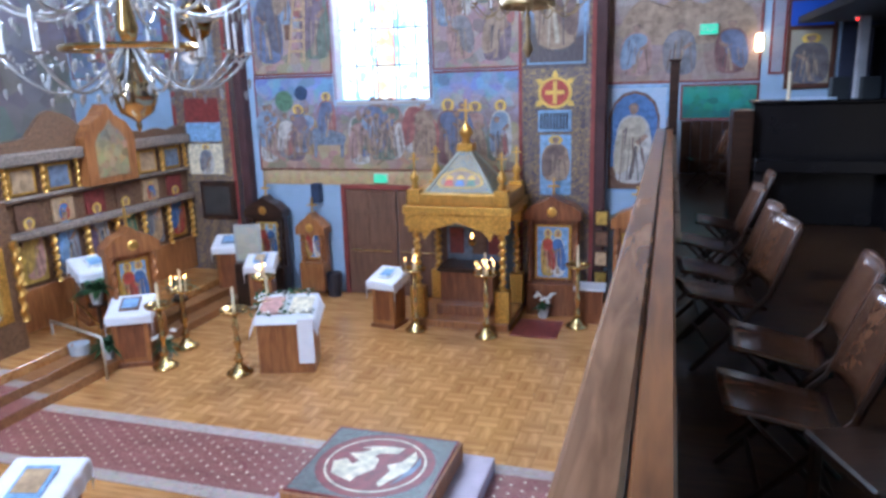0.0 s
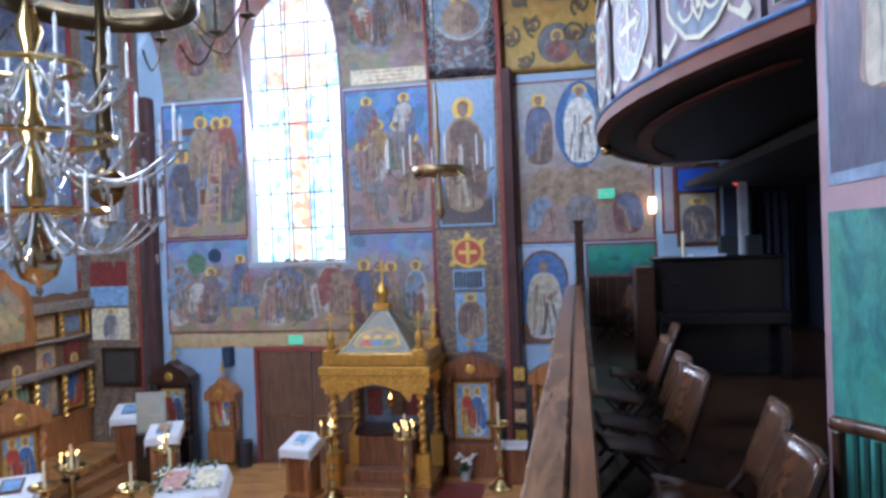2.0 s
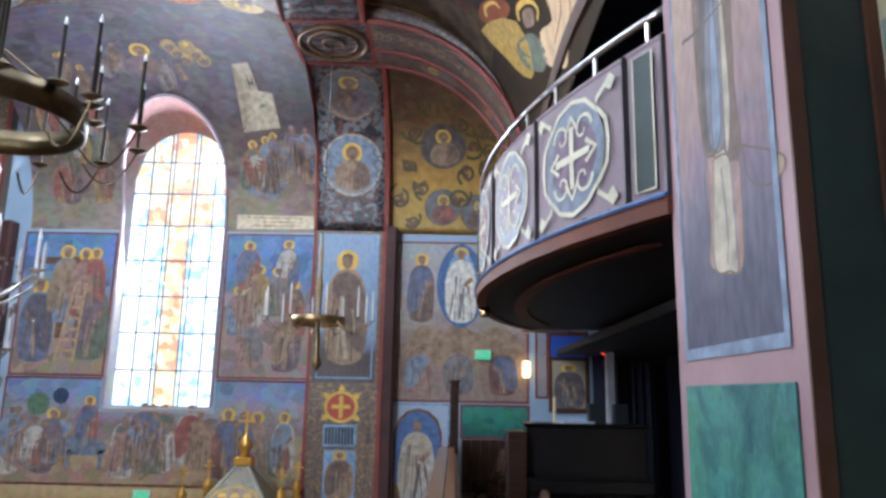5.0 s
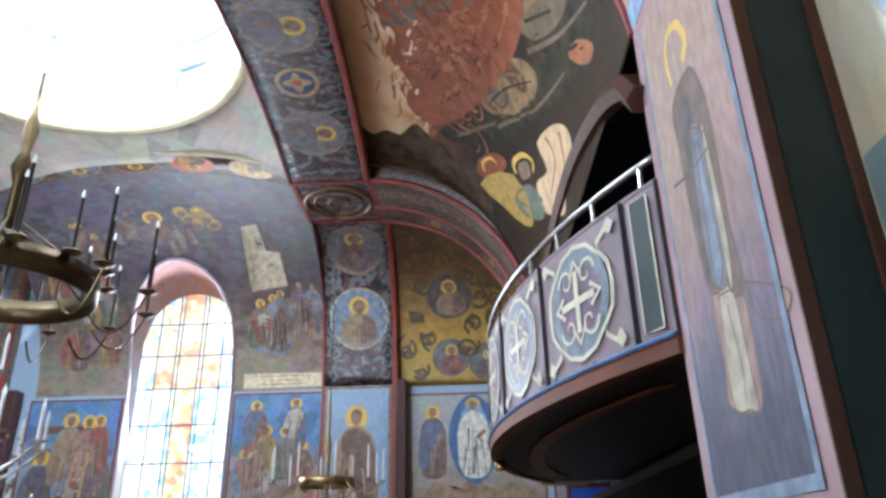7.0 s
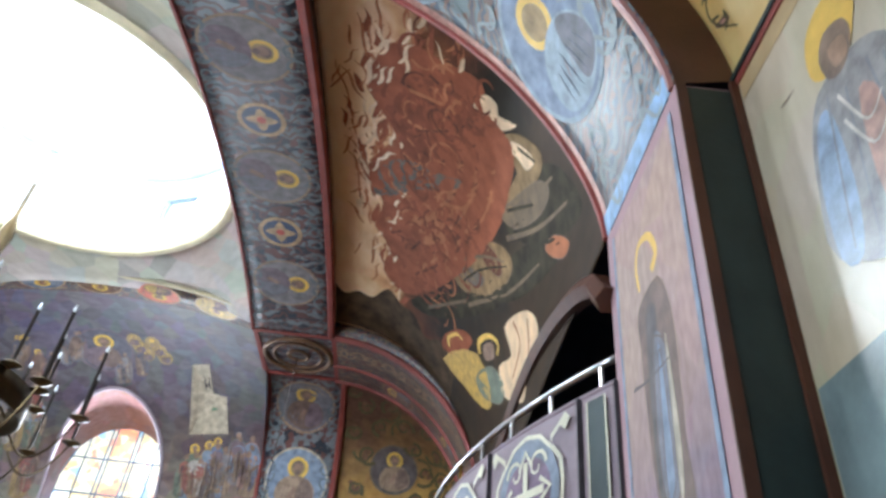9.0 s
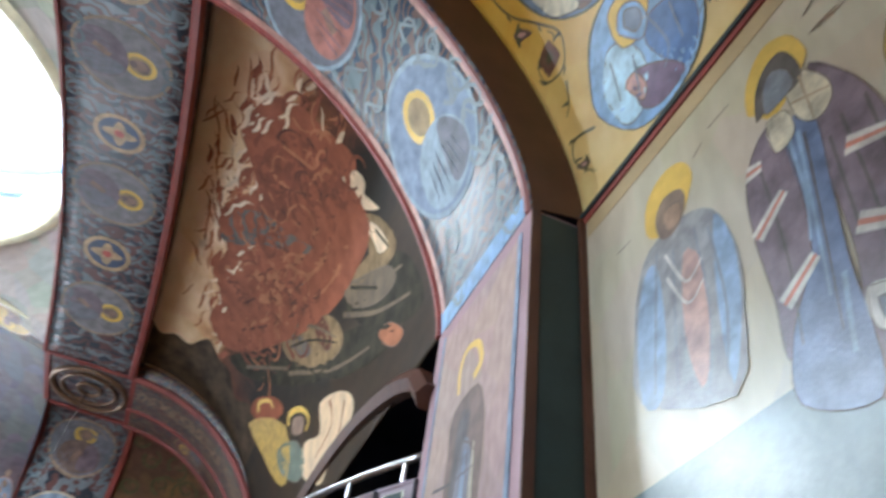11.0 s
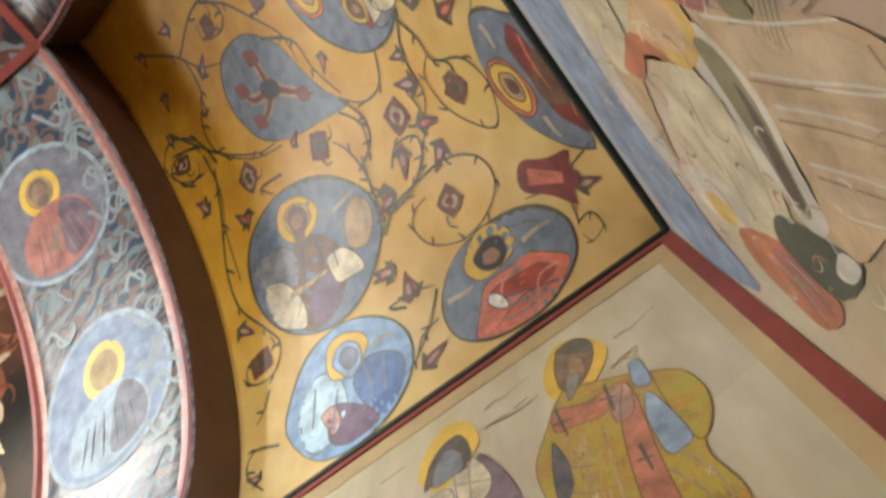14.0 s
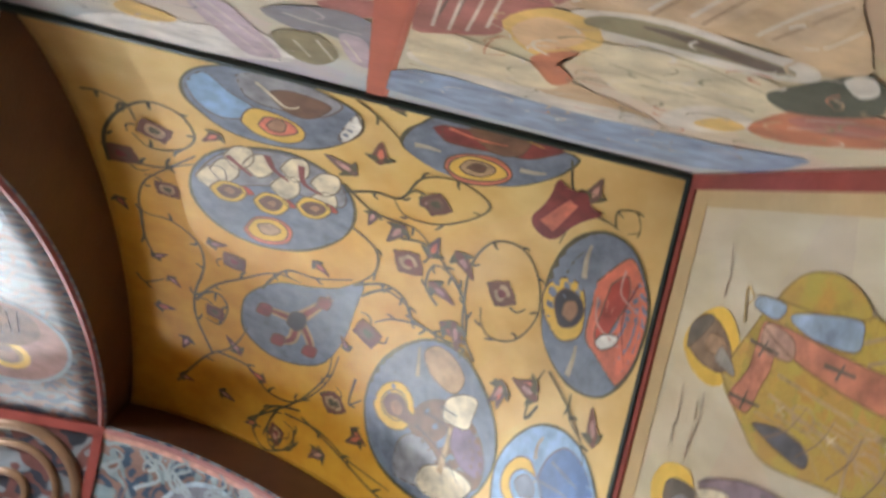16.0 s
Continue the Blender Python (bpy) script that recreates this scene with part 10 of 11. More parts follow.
# ---------- icon screen ----------
def twisted(bm, x, y, z0, z1, r, turns=6, seg=8, n=40):
    rings = []
    for i in range(n + 1):
        t = i / n
        a0 = turns * 2 * math.pi * t
        rings.append([bm.verts.new((x + r * 0.35 * math.cos(a0) + r * math.cos(2 * math.pi * k / seg), y + r * 0.35 * math.sin(a0) + r * math.sin(2 * math.pi * k / seg), z0 + (z1 - z0) * t)) for k in range(seg)])
    for a, b in zip(rings, rings[1:]):
        for k in range(seg):
            bm.faces.new((a[k], a[(k + 1) % seg], b[(k + 1) % seg], b[k]))
    return bm


IX, IZ = -9.95, 0.45
screen = thing("icon_screen", label="carved walnut icon screen with gilt twisted columns and icons", category="icon screen")
CARV = mat("carved_walnut", (0.17, 0.09, 0.045), 0.4, 0, 0.5, 22, 1.0, 60)
part("lower_body", boxes(((IX - 0.25, 4.2, IZ), (IX, 13.05, IZ + 0.7)), bev=0.01), OAKW, screen)
part("middle_body", boxes(((IX - 0.25, 4.2, IZ + 0.7), (IX - 0.04, 13.05, 3.3))), CARV, screen)
for z, h, pr in ((1.98, 0.13, 0.14), (3.18, 0.2, 0.16), (2.6, 0.07, 0.08)):
    part("cornice", boxes(((IX - 0.2, 4.2, z), (IX + pr, 13.05, z + h)), bev=0.03), mat("carved_grey", (0.22, 0.17, 0.13), 0.5, 0, 0.5, 18, 1.0, 50), screen)
part("crest", sheet(bmesh.new(), lambda u, v: (IX, 4.2 + 8.85 * u, 3.38 + (0.1 + 0.07 * abs(math.sin(40 * u)) + 0.5 * math.exp(-((u - 0.62) / 0.06) ** 2)) * v), 140, 1, (-0.08, 0, 0)), CARV, screen)
rnd = random.Random(2)
yk = 12.95
ys = []
while yk > 4.6:
    ys.append(yk)
    yk -= 0.74
for k, y in enumerate(ys):
    col = part("column", twisted(bmesh.new(), IX + 0.06, y, IZ + 0.7, 1.98, 0.05), GILT, screen, "gilt twisted column", True)
    part("small_column", twisted(bmesh.new(), IX + 0.04, y, 2.68, 3.18, 0.035, 4), GILT, screen, "", True)
    ic = part("icon", boxes(((IX - 0.038, y - 0.62, IZ + 0.78), (IX - 0.01, y - 0.12, 1.9)), bev=0.006), [GILTC, P_["slate"], P_["ochre"]][k % 3], screen, "gilt ground icon")
    part("icon", boxes(((IX - 0.038, y - 0.64, 2.7), (IX - 0.005, y - 0.1, 3.14)), bev=0.006), GILTC, screen)
    part("icon_ground", boxes(((IX - 0.004, y - 0.58, 2.74), (IX + 0.002, y - 0.16, 3.1))), P_[["slate", "tan", "dred", "green"][k % 4]], screen)
    class IB(Brush):
        def __init__(self):
            pass
        def place(self, yy, z, up=None):
            return lambda a, b, off: Vector((IX - 0.005 + off, yy + a, z + b))
    figure("figure", IB(), y - 0.37, IZ + 0.84, 1.05, rnd.choice(ROBES), rnd.choice(ROBES), screen, seed=k, sx=1.05)
    figure("figure", IB(), y - 0.37, 2.74, 0.36, rnd.choice(ROBES), rnd.choice(ROBES), screen, seed=k, sx=1.4)
    part("small_icon", boxes(((IX - 0.038, y - 0.6, 2.14), (IX - 0.005, y - 0.14, 2.56)), bev=0.006), [P_["dred"], P_["tan"], P_["brown"]][k % 3], screen)
    if k % 3 == 1:
        figure("figure", IB(), y - 0.37, 2.15, 0.36, "red", "blue", screen, seed=k, sx=1.6)
arch = thing("icon_gable", label="arched walnut gable holding a festal icon above the screen", category="icon")
gp = [(-0.62, 0.0), (0.62, 0.0), (0.62, 0.85), (0.45, 1.08), (0.18, 1.22), (0.0, 1.42), (-0.18, 1.22), (-0.45, 1.08), (-0.62, 0.85)]


def prism(pts, x0, x1, cy, z0):
    bm = bmesh.new()
    a = [bm.verts.new((x0, cy + p, z0 + q)) for p, q in pts]
    b = [bm.verts.new((x1, cy + p, z0 + q)) for p, q in pts]
    bm.faces.new(a[::-1])
    bm.faces.new(b)
    n = len(pts)
    for i in range(n):
        bm.faces.new((a[i], a[(i + 1) % n], b[(i + 1) % n], b[i]))
    return bm


part("frame", prism(gp, IX - 0.1, IX + 0.2, 10.7, 2.66), OAKW, arch)
part("picture", prism([(0.62 * x, 0.12 + 0.72 * z) for x, z in gp], IX + 0.2, IX + 0.215, 10.7, 2.66), mural("gable_pic", [(0.3, 0.22, 0.12), (0.4, 0.28, 0.12), (0.25, 0.2, 0.14)], 2.7, 3.7, 0.5, 8), arch)
side = thing("icon_screen_wing", label="carved wing of the icon screen with a large standing icon", category="icon screen")
part("body", boxes(((-9.9, 6.9, IZ), (-9.35, 8.0, 2.75)), bev=0.01), CARV, side)
part("icon", boxes(((-9.349, 7.1, 0.95), (-9.33, 7.8, 2.1)), bev=0.005), GILTC, side)
class WingBrush(Brush):
    def __init__(self):
        pass

    def place(self, y, z, up=None):
        return lambda a, b, off: Vector((-9.33 + off, y + a, z + b))


figure("figure", WingBrush(), 7.45, 1.0, 1.0, "cream", "ochre", side)
part("upper_icon", boxes(((-9.349, 7.1, 2.3), (-9.33, 7.8, 2.65)), bev=0.005), P_["ochre"], side)
for y in (6.92, 7.98):
    part("column", twisted(bmesh.new(), -9.32, y, 0.9, 2.15, 0.05), GILT, side, "", True)

# ---------- canopy over the shrine ----------
can = thing("shrine_canopy", (-3.45, 12.3, 0), 0, "carved gilt canopy on twisted columns with a blue pyramid roof", "canopy")
part("base", boxes(((-0.9, -0.78, 0), (0.9, 0.7, 0.14)), bev=0.01), OAKW, can)
for x in (-0.78, 0.78):
    for y in (-0.62, 0.6):
        part("plinth", boxes(((x - 0.13, y - 0.1, 0.14), (x + 0.13, y + 0.1, 0.72)), bev=0.012), GILTC, can)
        part("column", twisted(bmesh.new(), x, y, 0.72, 1.72, 0.06, 7), GILT, can, "", True)
        part("capital", boxes(((x - 0.12, y - 0.1, 1.72), (x + 0.12, y + 0.1, 1.95)), bev=0.015), GILTC, can)
        fin = part("finial", lathe(bmesh.new(), [(0.05, 2.5), (0.08, 2.56), (0.04, 2.62), (0.075, 2.7), (0.085, 2.76), (0.05, 2.84), (0.015, 2.92), (0.012, 2.98)], 14, (x, y, 0)), GILT, can, "", True)
        part("cross", boxes(((x - 0.016, y - 0.012, 2.95), (x + 0.016, y + 0.012, 3.3)), ((x - 0.09, y - 0.011, 3.14), (x + 0.09, y + 0.011, 3.175)), ((x - 0.05, y - 0.011, 3.22), (x + 0.05, y + 0.011, 3.245))), GILT, fin)
        part("corner_block", boxes(((x - 0.12, y - 0.11, 2.24), (x + 0.12, y + 0.11, 2.5)), bev=0.015), GILTC, can)
for s in range(2):
    bm = bmesh.new()
    pts = [(-0.95, 2.05), (-0.95, 1.85), (-0.66, 1.78), (-0.6, 1.6), (-0.45, 1.78), (-0.2, 1.86), (0, 1.92), (0.2, 1.86), (0.45, 1.78), (0.6, 1.6), (0.66, 1.78), (0.95, 1.85), (0.95, 2.05)]
    y = -0.745 if s == 0 else 0.69
    a = [bm.verts.new((x, y, z)) for x, z in pts]
    b = [bm.verts.new((x, y + 0.06, z)) for x, z in pts]
    tp = [(bm.verts.new((x, y, 2.05)), bm.verts.new((x, y + 0.06, 2.05))) for x, z in pts]
    for i in range(1, len(pts) - 2):
        bm.faces.new((a[i], a[i + 1], b[i + 1], b[i]))
        bm.faces.new((a[i], tp[i][0], tp[i + 1][0], a[i + 1]))
        bm.faces.new((b[i], b[i + 1], tp[i + 1][1], tp[i][1]))
    part("fretwork", bm, GILTC, can, "carved gilt valance")
part("entablature", boxes(((-0.98, -0.78, 2.05), (0.98, 0.74, 2.2)), bev=0.015), GILTC, can)
part("cornice", boxes(((-0.92, -0.72, 2.2), (0.92, 0.68, 2.42)), bev=0.02), GILT, can)
ROOFB = scrollwork("roof_blue", (0.06, 0.12, 0.16), (0.2, 0.22, 0.15), (0.34, 0.24, 0.09), 7)
bm = bmesh.new()
lo, hi = [(-0.6, -0.56), (0.6, -0.56), (0.6, 0.54), (-0.6, 0.54)], [(-0.1, -0.1), (0.1, -0.1), (0.1, 0.1), (-0.1, 0.1)]
a = [bm.verts.new((x, y, 2.42)) for x, y in lo]
b = [bm.verts.new((x, y, 3.25)) for x, y in hi]
for i in range(4):
    bm.faces.new((a[i], a[(i + 1) % 4], b[(i + 1) % 4], b[i]))
bm.faces.new(b)
roof = part("roof", bm, ROOFB, can, "blue and gilt painted pyramid roof")
bm = bmesh.new()
for i in range(4):
    tube(bm, [(*lo[i], 2.42), (*hi[i], 3.25)], 0.03, 6)
part("roof_ribs", bm, mat("rib_pale", (0.42, 0.42, 0.32), 0.45, 0.2), roof)
rb = lambda x, z, off: Vector((x, -0.56 + (z - 2.42) * 0.554 - 0.01 - off, z))
paint("gable_icon", rb, [([(-0.42, 2.5), (0.42, 2.5), (0.42, 2.7), (0.3, 2.82), (0.1, 2.87), (0, 2.95), (-0.1, 2.87), (-0.3, 2.82), (-0.42, 2.7)], P_["ochre"], 2), ([(-0.36, 2.54), (0.36, 2.54), (0.36, 2.69), (0.26, 2.78), (0, 2.88), (-0.26, 2.78), (-0.36, 2.69)], Q_["tan"], 4)] + [(disc(0.07, x, 2.7, 12), HALO, 5) for x in (-0.2, 0, 0.2)] + [([(x - 0.09, 2.55), (x + 0.09, 2.55), (x + 0.05, 2.68), (x - 0.05, 2.68)], P_[c], 6) for x, c in ((-0.2, "red"), (0, "blue"), (0.2, "green"))], roof)
part("lantern", boxes(((-0.15, -0.13, 3.25), (0.15, 0.13, 3.42)), bev=0.015), GILTC, can)
part("top_finial", lathe(bmesh.new(), [(0.1, 3.42), (0.06, 3.5), (0.1, 3.58), (0.13, 3.66), (0.1, 3.74), (0.03, 3.86), (0.02, 3.9)], 16), GILT, can, "", True)
part("top_cross", boxes(((-0.022, -0.015, 3.88), (0.022, 0.015, 4.38)), ((-0.14, -0.014, 4.12), (0.14, 0.014, 4.165)), ((-0.07, -0.014, 4.24), (0.07, 0.014, 4.27))), GILT, can)
for o in can.children_recursive:
    for v in o.data.vertices:
        if v.co.z > 2.42:
            v.co.z = 2.42 + (v.co.z - 2.42) * 0.8
shrine = thing("shrine_chest", (-3.45, 12.35, 0.14), 0, "dark carved reliquary chest with icons under the canopy", "chest")
part("body", boxes(((-0.5, -0.25, 0), (0.5, 0.35, 0.75)), bev=0.02), REDW, shrine)
part("lid", boxes(((-0.55, -0.3, 0.75), (0.55, 0.4, 0.83)), bev=0.02), DKWOOD, shrine)
part("step", boxes(((-0.5, -0.5, 0), (0.5, -0.252, 0.2)), bev=0.01), REDW, shrine)
part("back_icon", boxes(((-0.55, 0.4, 0.83), (0.55, 0.46, 1.7)), bev=0.01), P_["slate"], shrine)
for x, c in ((-0.35, "dred"), (0.1, "brown"), (0.4, "dred")):
    part("icon", boxes(((x - 0.14, 0.37, 0.95), (x + 0.14, 0.399, 1.45)), bev=0.01), P_[c], shrine)
lampv = thing("hanging_lamp", (-3.35, 12.2, 1.95), 0, "small red vigil lamp hanging in the canopy", "lamp")
part("chain", tube(bmesh.new(), [(0, 0, 0.1), (0, 0, -0.45)], 0.006, 5), BRASS, lampv)
part("bowl", lathe(bmesh.new(), [(0.02, -0.6), (0.07, -0.55), (0.08, -0.48), (0.06, -0.44)], 12), BRASS, lampv)
part("flame", lathe(bmesh.new(), [(0.004, -0.44), (0.025, -0.4), (0.004, -0.33)], 8), FLAME, lampv)


def candle_stand(x, y, h=1.15, z=0.0, lit=5, seed=0):
    c = thing("candle_stand", (x, y, z), 0, "turned brass candle stand with %s on its tray" % ("burning candles" if lit else "an empty sand"), "candle stand", "candle stands")
    part("foot", lathe(bmesh.new(), [(0.2, 0), (0.2, 0.03), (0.14, 0.07), (0.07, 0.14), (0.05, 0.18)], 20), BRASS, c, "", True)
    part("stem", lathe(bmesh.new(), [(0.05, 0.18), (0.075, 0.24), (0.04, 0.3), (0.03, 0.42), (0.065, 0.5), (0.05, 0.58), (0.03, 0.66), (0.055, 0.76), (0.03, 0.84), (0.04, h - 0.1)], 16), BRASS, c, "", True)
    part("tray", lathe(bmesh.new(), [(0.04, h - 0.1), (0.2, h - 0.05), (0.22, h), (0.2, h), (0.19, h - 0.03), (0.02, h - 0.03)], 22), BRASS, c, "", True)
    part("centre_candle", lathe(bmesh.new(), [(0.022, h - 0.03), (0.022, h + 0.32), (0.01, h + 0.34)], 10), GLASSW, c)
    rr = random.Random(seed)
    for k in range(lit):
        a, q = rr.uniform(0, 6.28), rr.uniform(0.06, 0.16)
        px, py, hh = q * math.cos(a), q * math.sin(a), rr.uniform(0.08, 0.2)
        cd = part("candle", lathe(bmesh.new(), [(0.007, h - 0.03), (0.007, h + hh)], 6, (px, py, 0)), GLASSW, c)
        part("flame", lathe(bmesh.new(), [(0.003, h + hh), (0.014, h + hh + 0.02), (0.003, h + hh + 0.06)], 6, (px, py, 0)), FLAME, cd)
    return c


for k, (x, y, lit) in enumerate(((-4.17, 11.3, 5), (-2.87, 11.25, 8), (-1.43, 12.1, 0), (-6.18, 8.83, 0), (-7.5, 8.77, 0), (-7.72, 9.6, 5), (-6.75, 10.6, 4), (-6.0, 9.5, 0))):
    candle_stand(x, y, 1.15 if k < 3 else 1.05, 0, lit, k)


def lectern(name, x, y, rz, w, d, h, label, cloth=True, z=0.0, icon="slate"):
    """A sloped analogion with a cloth on top and an icon lying on it."""
    c = thing(name, (x, y, z), rz, label, "lectern", "lecterns in the nave")
    part("body", boxes(((-w / 2 + 0.03, -d / 2 + 0.04, 0), (w / 2 - 0.03, d / 2 - 0.04, h - 0.12)), bev=0.012), OAKW, c)
    part("plinth", boxes(((-w / 2, -d / 2, 0), (w / 2, d / 2, 0.07)), bev=0.01), REDW, c)
    for s in (-1, 1):
        part("side_panel", boxes(((s * (w / 2 - 0.03), -d / 2 + 0.1, 0.14), (s * (w / 2 - 0.018), d / 2 - 0.1, h - 0.25)), bev=0.004), REDW, c)
    part("front_panel", boxes(((-w / 2 + 0.1, -d / 2 + 0.028, 0.14), (w / 2 - 0.1, -d / 2 + 0.04, h - 0.25)), bev=0.004), REDW, c)
    top = lambda u, v, k=0.0: (-w / 2 - k + (w + 2 * k) * u, -d / 2 - k + (d + 2 * k) * v, h - 0.12 + 0.16 * v)
    part("top", sheet(bmesh.new(), lambda u, v: top(u, v, 0.02), 4, 4, (0, 0, 0.03)), OAKW, c)
    if cloth:
        def drape(u, v):
            x_, y_, z_ = top(min(max((u - 0.16) / 0.68, 0), 1), min(max((v - 0.12) / 0.76, 0), 1), 0.03)
            ov = max(0, 0.16 - u, u - 0.84) / 0.16 * 0.2 + max(0, 0.12 - v, v - 0.88) / 0.12 * 0.14
            fx = (0.012 * math.sin(30 * v) if (u < 0.15 or u > 0.85) else 0)
            return (x_ + (0.012 if u > 0.84 else -0.012 if u < 0.16 else 0) + fx, y_, z_ + 0.038 - ov)
        part("cloth", sheet(bmesh.new(), drape, 26, 26), CLOTH, c, "white cloth with hanging edges", True)
    ic = part("icon", sheet(bmesh.new(), lambda u, v: (lambda p: (p[0], p[1], p[2] + 0.05))(top(0.25 + 0.5 * u, 0.2 + 0.6 * v)), 2, 2, (0, 0, 0.02)), P_[icon], c, "framed icon lying on the cloth")
    part("picture", sheet(bmesh.new(), lambda u, v: (lambda p: (p[0], p[1], p[2] + 0.074))(top(0.3 + 0.4 * u, 0.28 + 0.44 * v)), 2, 2, (0, 0, 0.004)), P_["lblue" if icon != "lblue" else "tan"], ic)
    return c


lectern("icon_lectern", -4.75, 11.5, -10, 0.5, 0.5, 0.95, "small lectern draped with a white cloth", icon="white")
lectern("icon_lectern", -8.15, 8.9, 30, 0.6, 0.6, 0.95, "wooden lectern with a white cloth and a framed icon", icon="brown")
lectern("icon_lectern", -9.3, 9.5, 60, 0.7, 0.6, 1.0, "wooden lectern with a plain white cloth", icon="white", z=0.45)
lectern("icon_lectern", -7.6, 11.9, 20, 0.5, 0.5, 1.0, "lectern with a white cloth and a blue icon", icon="lblue")
lectern("icon_lectern", -8.55, 12.3, 20, 0.55, 0.5, 1.25, "tall dark lectern with a white cover", icon="slate")
lectern("icon_lectern", -5.15, 4.2, 15, 0.6, 0.6, 1.0, "lectern with a white cloth and framed icon", icon="lblue")
tt = thing("festal_table", (-5.55, 9.3, 0), 18, "wooden stand with two icons wreathed in flowers on a white cloth", "table")
part("body", boxes(((-0.42, -0.3, 0), (0.42, 0.3, 0.85)), bev=0.012), OAKW, tt)
part("cloth", sheet(bmesh.new(), lambda u, v: (-0.52 + 1.04 * u, -0.4 + 0.8 * v, 0.9 + 0.16 * v - 0.22 * max(0, (abs(u - 0.5) - 0.42) / 0.08) - 0.08 * max(0, 0.1 - v) * 10), 24, 16), CLOTH, tt, "white cloth", True)
part("towel", boxes(((0.22, -0.42, 0.2), (0.46, -0.405, 0.9))), CLOTH, tt, "hanging embroidered white towel")
for x in (-0.22, 0.24):
    part("icon", sheet(bmesh.new(), lambda u, v: (x - 0.17 + 0.34 * u, -0.26 + 0.5 * v, 0.935 + 0.1 * v + 0.012), 1, 1, (0, 0, 0.02)), P_["pink" if x < 0 else "cream"], tt)
rr = random.Random(3)
bm = bmesh.new()
bm2 = bmesh.new()
for k in range(170):
    t = rr.random()
    side_ = rr.choice((0, 1, 2, 3))
    x, y = ((-0.46 + 0.92 * t, -0.33), (-0.46 + 0.92 * t, 0.33), (-0.45, -0.33 + 0.66 * t), (0.0, -0.33 + 0.66 * t))[side_]
    x, y = x + rr.uniform(-0.05, 0.05), y + rr.uniform(-0.05, 0.05)
    z = 0.95 + 0.16 * (y + 0.4) / 0.8
    q = bm if k % 3 else bm2
    mt = Matrix.Translation((x, y, z + rr.uniform(0, 0.05))) @ Euler((rr.uniform(-1, 1), rr.uniform(-1, 1), rr.uniform(0, 6))).to_matrix().to_4x4()
    pts = [mt @ Vector((a * 1.0, b * 1.0, 0)) for a, b in leafshape(0.07, 0.045)]
    q.faces.new([q.verts.new(p) for p in pts])
tagged(part("garland_leaves", bm, LEAF, tt), "", "", "", "stuff")
tagged(part("garland_flowers", bm2, P_["white"], tt), "", "", "", "stuff")


class CaseBrush(Brush):
    def __init__(self):
        pass

    def place(self, px, pz, up=None):
        return lambda a, b, off: Vector((px + a, -0.083 - off, pz + b))


def kiosk(name, x, y, w, h, label, m, z=0.0, rz=0, base=0.6):
    """An upright icon case with a kokoshnik top and a cross."""
    c = thing(name, (x, y, z), rz, label, "icon case", "icon cases in the nave")
    part("base", boxes(((-w / 2, -0.22, 0), (w / 2, 0.16, base)), bev=0.012), m, c)
    for s in (-1, 1):
        part("column", twisted(bmesh.new(), s * (w / 2 - 0.06), -0.14, base, h - 0.45, 0.04, 6), m, c, "", True)
    part("back", boxes(((-w / 2, -0.05, base), (w / 2, 0.14, h - 0.42)), bev=0.01), m, c)
    part("picture", boxes(((-w / 2 + 0.14, -0.075, base + 0.06), (w / 2 - 0.14, -0.052, h - 0.56)), bev=0.006), GILTC, c)
    part("image", boxes(((-w / 2 + 0.19, -0.083, base + 0.1), (w / 2 - 0.19, -0.076, h - 0.6))), P_["lblue"], c)
    figure("figure", CaseBrush(), -0.09, base + 0.12, (h - base) * 0.55, "ochre", "red", c, sx=0.8, seed=1)
    figure("figure", CaseBrush(), 0.09, base + 0.12, (h - base) * 0.55, "white", "blue", c, sx=0.8, seed=2)
    pts = [(-w / 2 - 0.05, h - 0.45), (w / 2 + 0.05, h - 0.45), (w / 2 + 0.05, h - 0.3), (w * 0.35, h - 0.16), (w * 0.15, h - 0.1), (0, h), (-w * 0.15, h - 0.1), (-w * 0.35, h - 0.16), (-w / 2 - 0.05, h - 0.3)]
    bm = bmesh.new()
    a = [bm.verts.new((px, -0.2, pz)) for px, pz in pts]
    b = [bm.verts.new((px, 0.14, pz)) for px, pz in pts]
    bm.faces.new(a)
    bm.faces.new(b[::-1])
    for i in range(len(pts)):
        bm.faces.new((a[i], b[i], b[(i + 1) % len(pts)], a[(i + 1) % len(pts)]))
    part("gable", bm, m, c)
    part("boss", lathe(bmesh.new(), [(0.02, -0.01), (0.09, 0), (0.06, 0.02)], 12, m=Matrix.Translation((0, -0.205, h - 0.3)) @ Euler((radians(90), 0, 0)).to_matrix().to_4x4()), GILT, c)
    part("cross", boxes(((-0.018, -0.03, h - 0.02), (0.018, 0.0, h + 0.3)), ((-0.1, -0.029, h + 0.13), (0.1, -0.001, h + 0.165))), GILT, c)
    return c


kiosk("icon_case", -1.97, 12.85, 0.95, 2.25, "tall carved red-brown icon case with a gilt cross", REDW)
kiosk("icon_case", -7.0, 13.05, 0.55, 1.65, "small carved icon case with a gilt cross", OAKW, 0.1)
kiosk("icon_case", -8.0, 12.95, 0.8, 2.1, "dark wooden icon case with small hanging icons", DKWOOD)
kiosk("icon_case", -0.5, 13.0, 0.8, 2.1, "carved oak icon case beside the gallery", OAKW)
kiosk("icon_shrine", -8.45, 9.35, 0.8, 2.15, "oak icon shrine with twisted columns and an arched gable", OAKW, 0.0, 62)
fr = thing("wall_picture", label="dark framed picture on the pilaster", category="picture")
